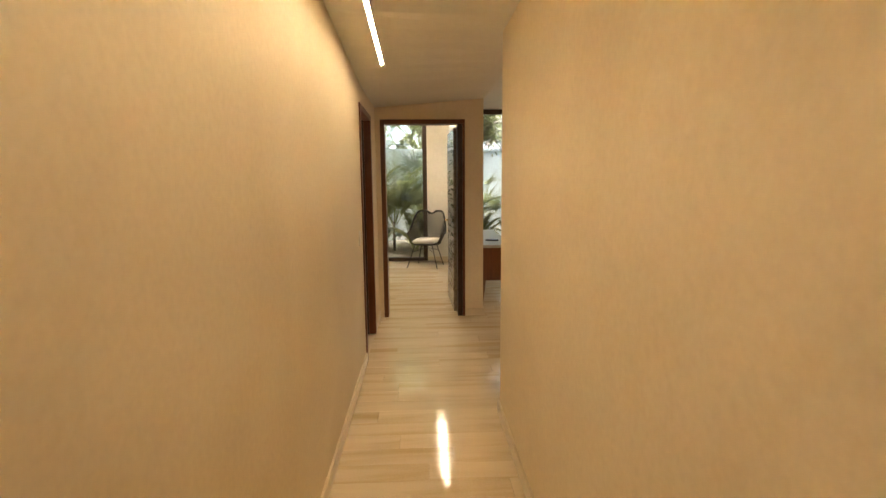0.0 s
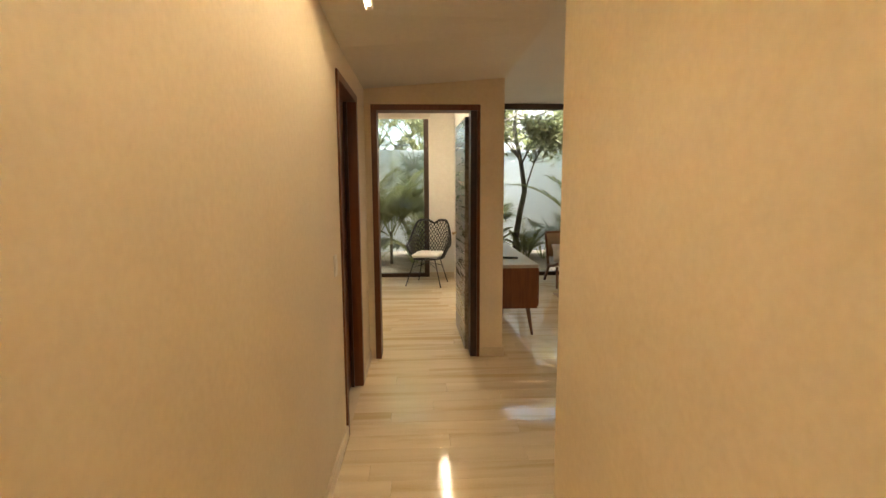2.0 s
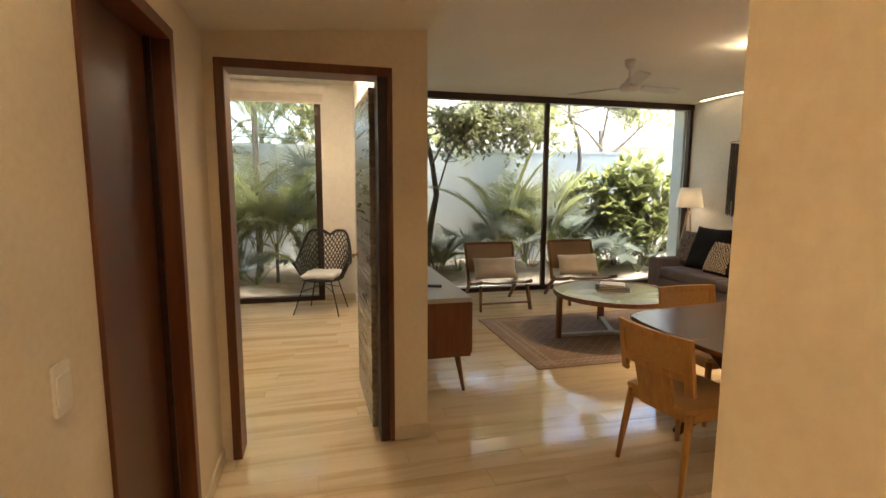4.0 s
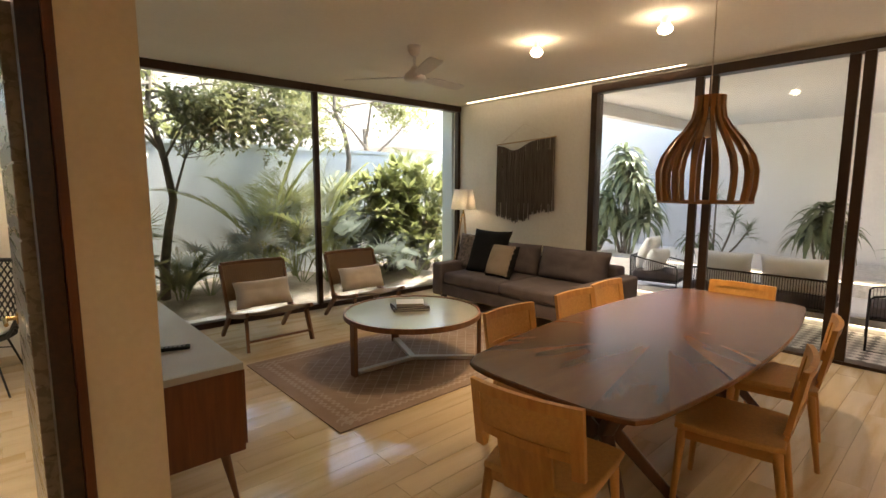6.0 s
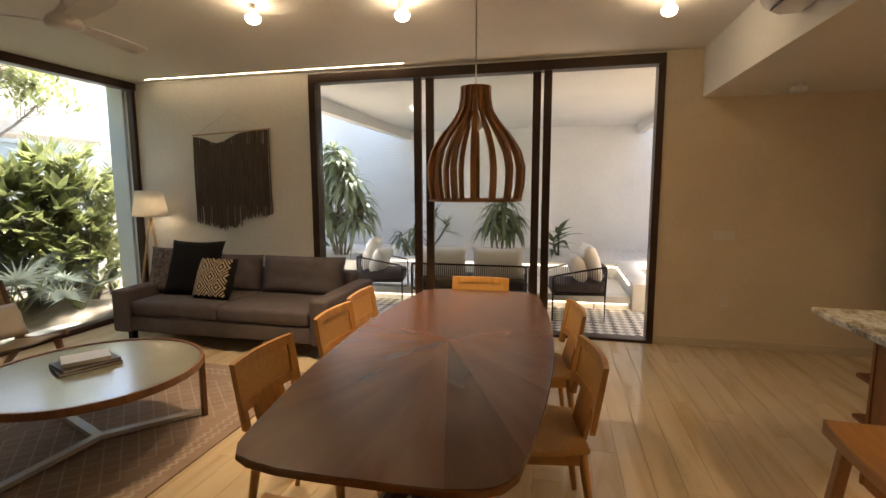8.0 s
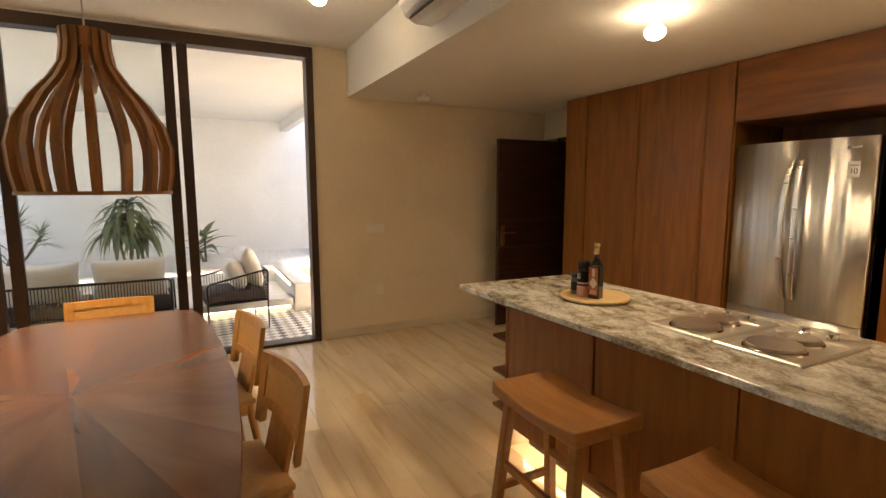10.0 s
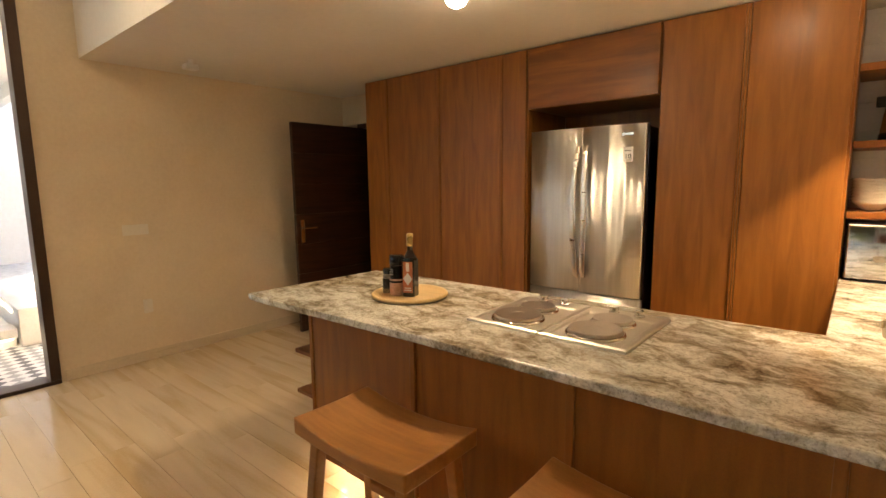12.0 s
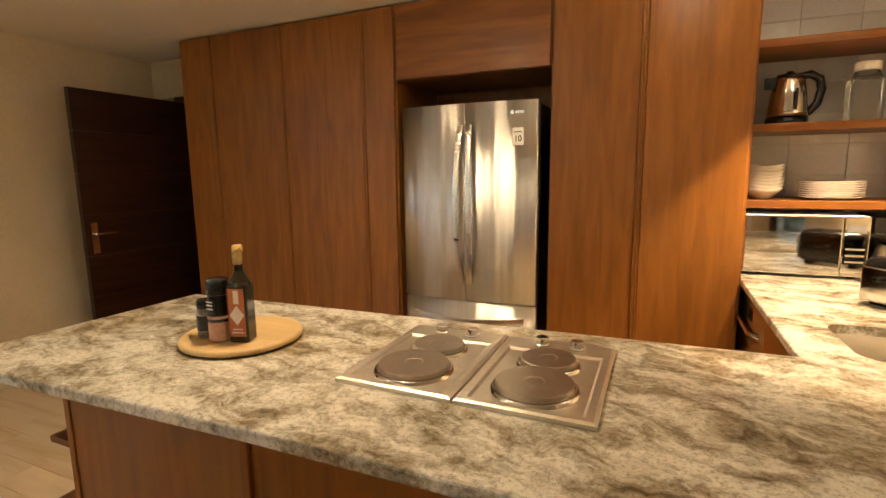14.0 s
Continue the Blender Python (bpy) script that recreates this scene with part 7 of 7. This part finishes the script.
palm(-1.9, 14.6, 4, 22, 2.3, "coconut palm leaning over the garden wall", trunk=2.5, seed=62, leaflet=0.5, droop=1.7, mat=BRIGHTLEAF)
palm(5.6, 14.9, 4, 16, 2.0, "coconut palm behind the garden wall", trunk=2.6, seed=63, leaflet=0.5, droop=1.7)
palm(-0.6, 14.8, 4, 22, 2.4, "large coconut palm beyond the garden wall", trunk=2.5, seed=24, leaflet=0.55, droop=1.5, mat=BRIGHTLEAF)
palm(-3.0, 15.4, 4, 14, 2.5, "large coconut palm beyond the garden wall", trunk=2.8, seed=25, leaflet=0.55, droop=1.5)
palm(3.9, 15.2, 4, 12, 2.4, "large coconut palm beyond the garden wall", trunk=3.2, seed=26, leaflet=0.55, droop=1.5, mat=BRIGHTLEAF)
tree(0.8, 15.6, [(0, 0, -0.3), (0.1, 0, 1.5), (0, 0.1, 3.0)], 0.12, [((0, 0, 2.2), (1.3, 0, 3.3)), ((0, 0, 2.5), (-1.2, 0, 3.6)), ((0, 0, 2.8), (0.2, -0.5, 4.2)), ((0, 0, 2.6), (0.6, -0.6, 3.0))], 14, 0.14, "leafy tree beyond the garden wall", seed=27, mat=BRIGHTLEAF, per=22)
tree(7.6, 15.4, [(0, 0, -0.3), (0.1, 0, 1.5), (0, 0.1, 3.0)], 0.12, [((0, 0, 2.2), (1.3, 0, 3.3)), ((0, 0, 2.5), (-1.2, 0, 3.4)), ((0, 0, 2.8), (0.2, -0.5, 4.2))], 14, 0.14, "leafy tree beyond the garden wall", seed=28, mat=BRIGHTLEAF, per=20)
tree(-5.0, 16.0, [(0, 0, -0.3), (0.1, 0, 1.5), (0, 0.1, 3.2)], 0.14, [((0, 0, 2.2), (1.5, 0, 3.6)), ((0, 0, 2.5), (-1.4, 0, 3.6)), ((0, 0, 2.8), (0.2, -0.5, 4.6))], 16, 0.15, "leafy tree beyond the garden wall", seed=29, per=22)
# patio plants
dracaena(9.95, 9.75, 0.28, [(0, 0, 1.75), (-0.25, -0.3, 1.35), (0.2, 0.35, 1.5), (-0.3, 0.25, 1.0), (0.1, -0.35, 1.0), (-0.2, 0.0, 1.95), (-0.35, -0.15, 1.65), (-0.3, 0.15, 0.7), (-0.1, 0.4, 1.2), (-0.25, -0.45, 0.75)], 0.80, "large dracaena with many drooping green leaves", seed=31, width=0.115, per=42)
dracaena(9.9, 8.25, 0.28, [(0, 0, 0.45), (-0.15, 0.2, 0.35)], 0.55, "low dracaena in the patio bed", seed=32, per=22)
dracaena(10.4, 8.3, 0.28, [(0, 0, 1.15), (0.1, -0.3, 0.75), (0, -0.55, 0.55)], 0.45, "spiky thin-leaved dragon tree", seed=33, width=0.02, droop=1.0, per=60)
dracaena(10.0, 6.62, 0.28, [(0, 0, 0.95), (-0.1, 0.15, 0.7), (0.05, -0.15, 0.65)], 0.7, "dracaena with drooping green leaves behind the patio sofa", seed=34, width=0.095, per=44)
dracaena(10.6, 5.62, 0.28, [(0, 0, 0.42), (0.05, 0.1, 0.25)], 0.62, "small broad-leaved plant at the patio wall", seed=35, width=0.12, droop=0.8, per=9)
bush(9.9, 10.4, 0.7, 0.5, 1.0, 60, 0.22, "low green shrub under the dracaena", z=0.28, seed=36, mat=DRACAENA)
tree(10.2, 12.6, [(0, 0, -0.3), (0.1, 0, 1.5), (0, 0.1, 2.6)], 0.09, [((0, 0, 1.8), (0.6, -0.4, 2.8)), ((0, 0, 2.2), (-0.8, -0.3, 2.9)), ((0, 0, 2.4), (0.1, -0.8, 3.4))], 12, 0.12, "leafy tree at the end of the patio bed", seed=37, per=20)
fence = thing("slatted_fence", pose(9.0, 11.3, 0), "grey wooden slatted screen in the side garden", "fence")
for k in range(12):
    part("slat", box(0, -0.012, 0.12 + k * 0.105, 2.4, 0.012, 0.20 + k * 0.105, 0.003), CHAIRWOOD, fence)
for x in (0.05, 2.35):
    part("post", box(x - 0.035, 0.013, -0.2, x + 0.035, 0.08, 1.4, 0.004), CHAIRWOOD, fence)

wires = thing("wall_wires", pose(0, 13.4, 2.28), "thin wires on short posts along the garden wall", "fence")
for z in (0.12, 0.30):
    part("wire", tube([(-6.9 + 1.2 * k, 0, z + 0.008 * math.sin(k * 1.9)) for k in range(8)], 0.006, 5), BLACK, wires)
for x in (-6.8, -4.4, -2.0, 0.6, 1.5):
    part("post", bar((x, 0, 0), (x, 0, 0.36), 0.012), BLACK, wires)

# ---- floor tiles ----
structure("floor", boxes((-2.9, -0.65, -0.2, XP + 0.14, 10.80, -0.004)), GROUT, "pale polished travertine floor in long tiles", "floor")
floor_ob = bpy.data.objects["floor"]
tile_meshes = {}


def floor_tile(x0, y0, x1, y1, parent, mat, z=0.0, th=0.0036, bevel=0.0004):
    key = (round(x1 - x0, 3), round(y1 - y0, 3), mat.name)
    if key not in tile_meshes:
        w, h = x1 - x0, y1 - y0
        b = bmesh.new()
        lo = [b.verts.new((sx * w / 2, sy * h / 2, -th)) for sx, sy in ((-1, -1), (1, -1), (1, 1), (-1, 1))]
        hi = [b.verts.new((sx * (w / 2 - bevel), sy * (h / 2 - bevel), 0)) for sx, sy in ((-1, -1), (1, -1), (1, 1), (-1, 1))]
        b.faces.new(hi)
        for k in range(4):
            b.faces.new((lo[k], lo[(k + 1) % 4], hi[(k + 1) % 4], hi[k]))
        me = bpy.data.meshes.new("tile")
        b.to_mesh(me)
        b.free()
        me.materials.append(mat)
        tile_meshes[key] = me
    ob = new("tile", tile_meshes[key])
    ob.parent = parent
    ob.location = ((x0 + x1) / 2, (y0 + y1) / 2, z)
    return ob


TW, TL, GAP = 0.156, 1.15, 0.0014
random.seed(77)


def row_spans(yc):
    if yc < 1.2:
        return [(XL, XR), (5.05, XP)] if yc > 0.35 else [(XL, XR)]
    if yc < 4.40:
        return [(XL, XR), (XR + 0.15, XP)]
    if yc < 6.80:
        return [(XL, XP)]
    return [(-2.75, 0.98), (1.13, XP)]


y, made = -0.5, 0
rv, rf = [], []
while y < 10.68:
    off = random.uniform(0, TL)
    for a, b in row_spans(y + TW / 2):
        x = a - off
        while x < b:
            x0, x1 = round(max(x, a) + GAP / 2, 3), round(min(x + TL, b) - GAP / 2, 3)
            y0, y1 = y + GAP / 2, min(y + TW, 10.68) - GAP / 2
            if x1 - x0 > 0.03:
                if made < 300 and 3.0 < y < 9.0 and x0 > -0.1:
                    floor_tile(x0, y0, x1, y1, floor_ob, TRAVERTINE)
                    made += 1
                else:
                    n0 = len(rv)
                    e = 0.0004
                    rv += [(x0, y0, -0.0036), (x1, y0, -0.0036), (x1, y1, -0.0036), (x0, y1, -0.0036), (x0 + e, y0 + e, 0), (x1 - e, y0 + e, 0), (x1 - e, y1 - e, 0), (x0 + e, y1 - e, 0)]
                    rf += [(n0 + 4, n0 + 5, n0 + 6, n0 + 7), (n0, n0 + 1, n0 + 5, n0 + 4), (n0 + 1, n0 + 2, n0 + 6, n0 + 5), (n0 + 2, n0 + 3, n0 + 7, n0 + 6), (n0 + 3, n0, n0 + 4, n0 + 7)]
            x += TL
    y += TW
rest_tiles = raw("tiles", rv, rf, TRAVERTINE_JOINED, floor_ob)
rest_tiles["kind"] = "stuff"

# door threshold
structure("threshold", boxes((0.06, 6.79, -0.003, 0.872, 6.94, 0.002)), TRAVERTINE, "travertine threshold in the bedroom doorway", "floor")

# patio tiles: diamonds in rows
patio_ob = bpy.data.objects["patio_floor"]
dw, dh = 0.11, 0.11
dia = {}
for nm, mt in (("pale", PALETILE), ("dark", DARKTILE), ("grey", MIDTILE)):
    b = bmesh.new()
    pts = [(0.5 * dw - 0.001, 0), (0, 0.5 * dh - 0.001), (-0.5 * dw + 0.001, 0), (0, -0.5 * dh + 0.001)]
    lo = [b.verts.new((px * 1.01, py * 1.01, -0.006)) for px, py in pts]
    hi = [b.verts.new((px, py, 0)) for px, py in pts]
    b.faces.new(hi)
    for k in range(4):
        b.faces.new((lo[k], lo[(k + 1) % 4], hi[(k + 1) % 4], hi[k]))
    me = bpy.data.meshes.new("patio_tile")
    b.to_mesh(me)
    b.free()
    me.materials.append(mt)
    dia[nm] = me
rest = {"pale": ([], []), "dark": ([], []), "grey": ([], [])}
count = 0
for i in range(0, 30):
    for j in range(0, 96):
        px, py = 6.43 + dw * (i * 0.5) + dw / 2, 4.5 + dh * 0.5 * j
        if (i + j) % 2 or px > 7.74 or py > 9.4:
            continue
        px2, py2 = px, py
        kind = "pale" if i % 2 == 0 else "grey" if (j // 2) % 2 else "dark"
        if count < 300 and py < 6.4:
            ob = new("tile", dia[kind])
            ob.parent, ob.location = patio_ob, (px2, py2, -0.014)
            count += 1
        else:
            v, f = rest[kind]
            n0 = len(v)
            v += [(px2 + a, py2 + c, -0.014) for a, c in ((0.5 * dw - 0.001, 0), (0, 0.5 * dh - 0.001), (-0.5 * dw + 0.001, 0), (0, -0.5 * dh + 0.001))]
            f.append((n0, n0 + 1, n0 + 2, n0 + 3))
for kind, (v, f) in rest.items():
    if v:
        o = raw("tiles", v, f, {"pale": PALETILE, "dark": DARKTILE, "grey": MIDTILE}[kind], patio_ob)
        o["kind"] = "stuff"

# tiles behind the kitchen shelves
nook = bpy.data.objects["wall_shelf_nook"]
for j, z in enumerate((0.914, 1.074, 1.234, 1.394, 1.554, 1.714, 1.874, 2.034, 2.194)):
    x = XR + 0.15
    while x < 1.868:
        x1 = min(x + 0.26, 1.868)
        o = part("tile", box(x + 0.001, 1.712, z + 0.001, x1 - 0.001, 1.7195, min(z + 0.159, LOW), 0.0012, 1), SHELFTILE, nook)
        x += 0.26
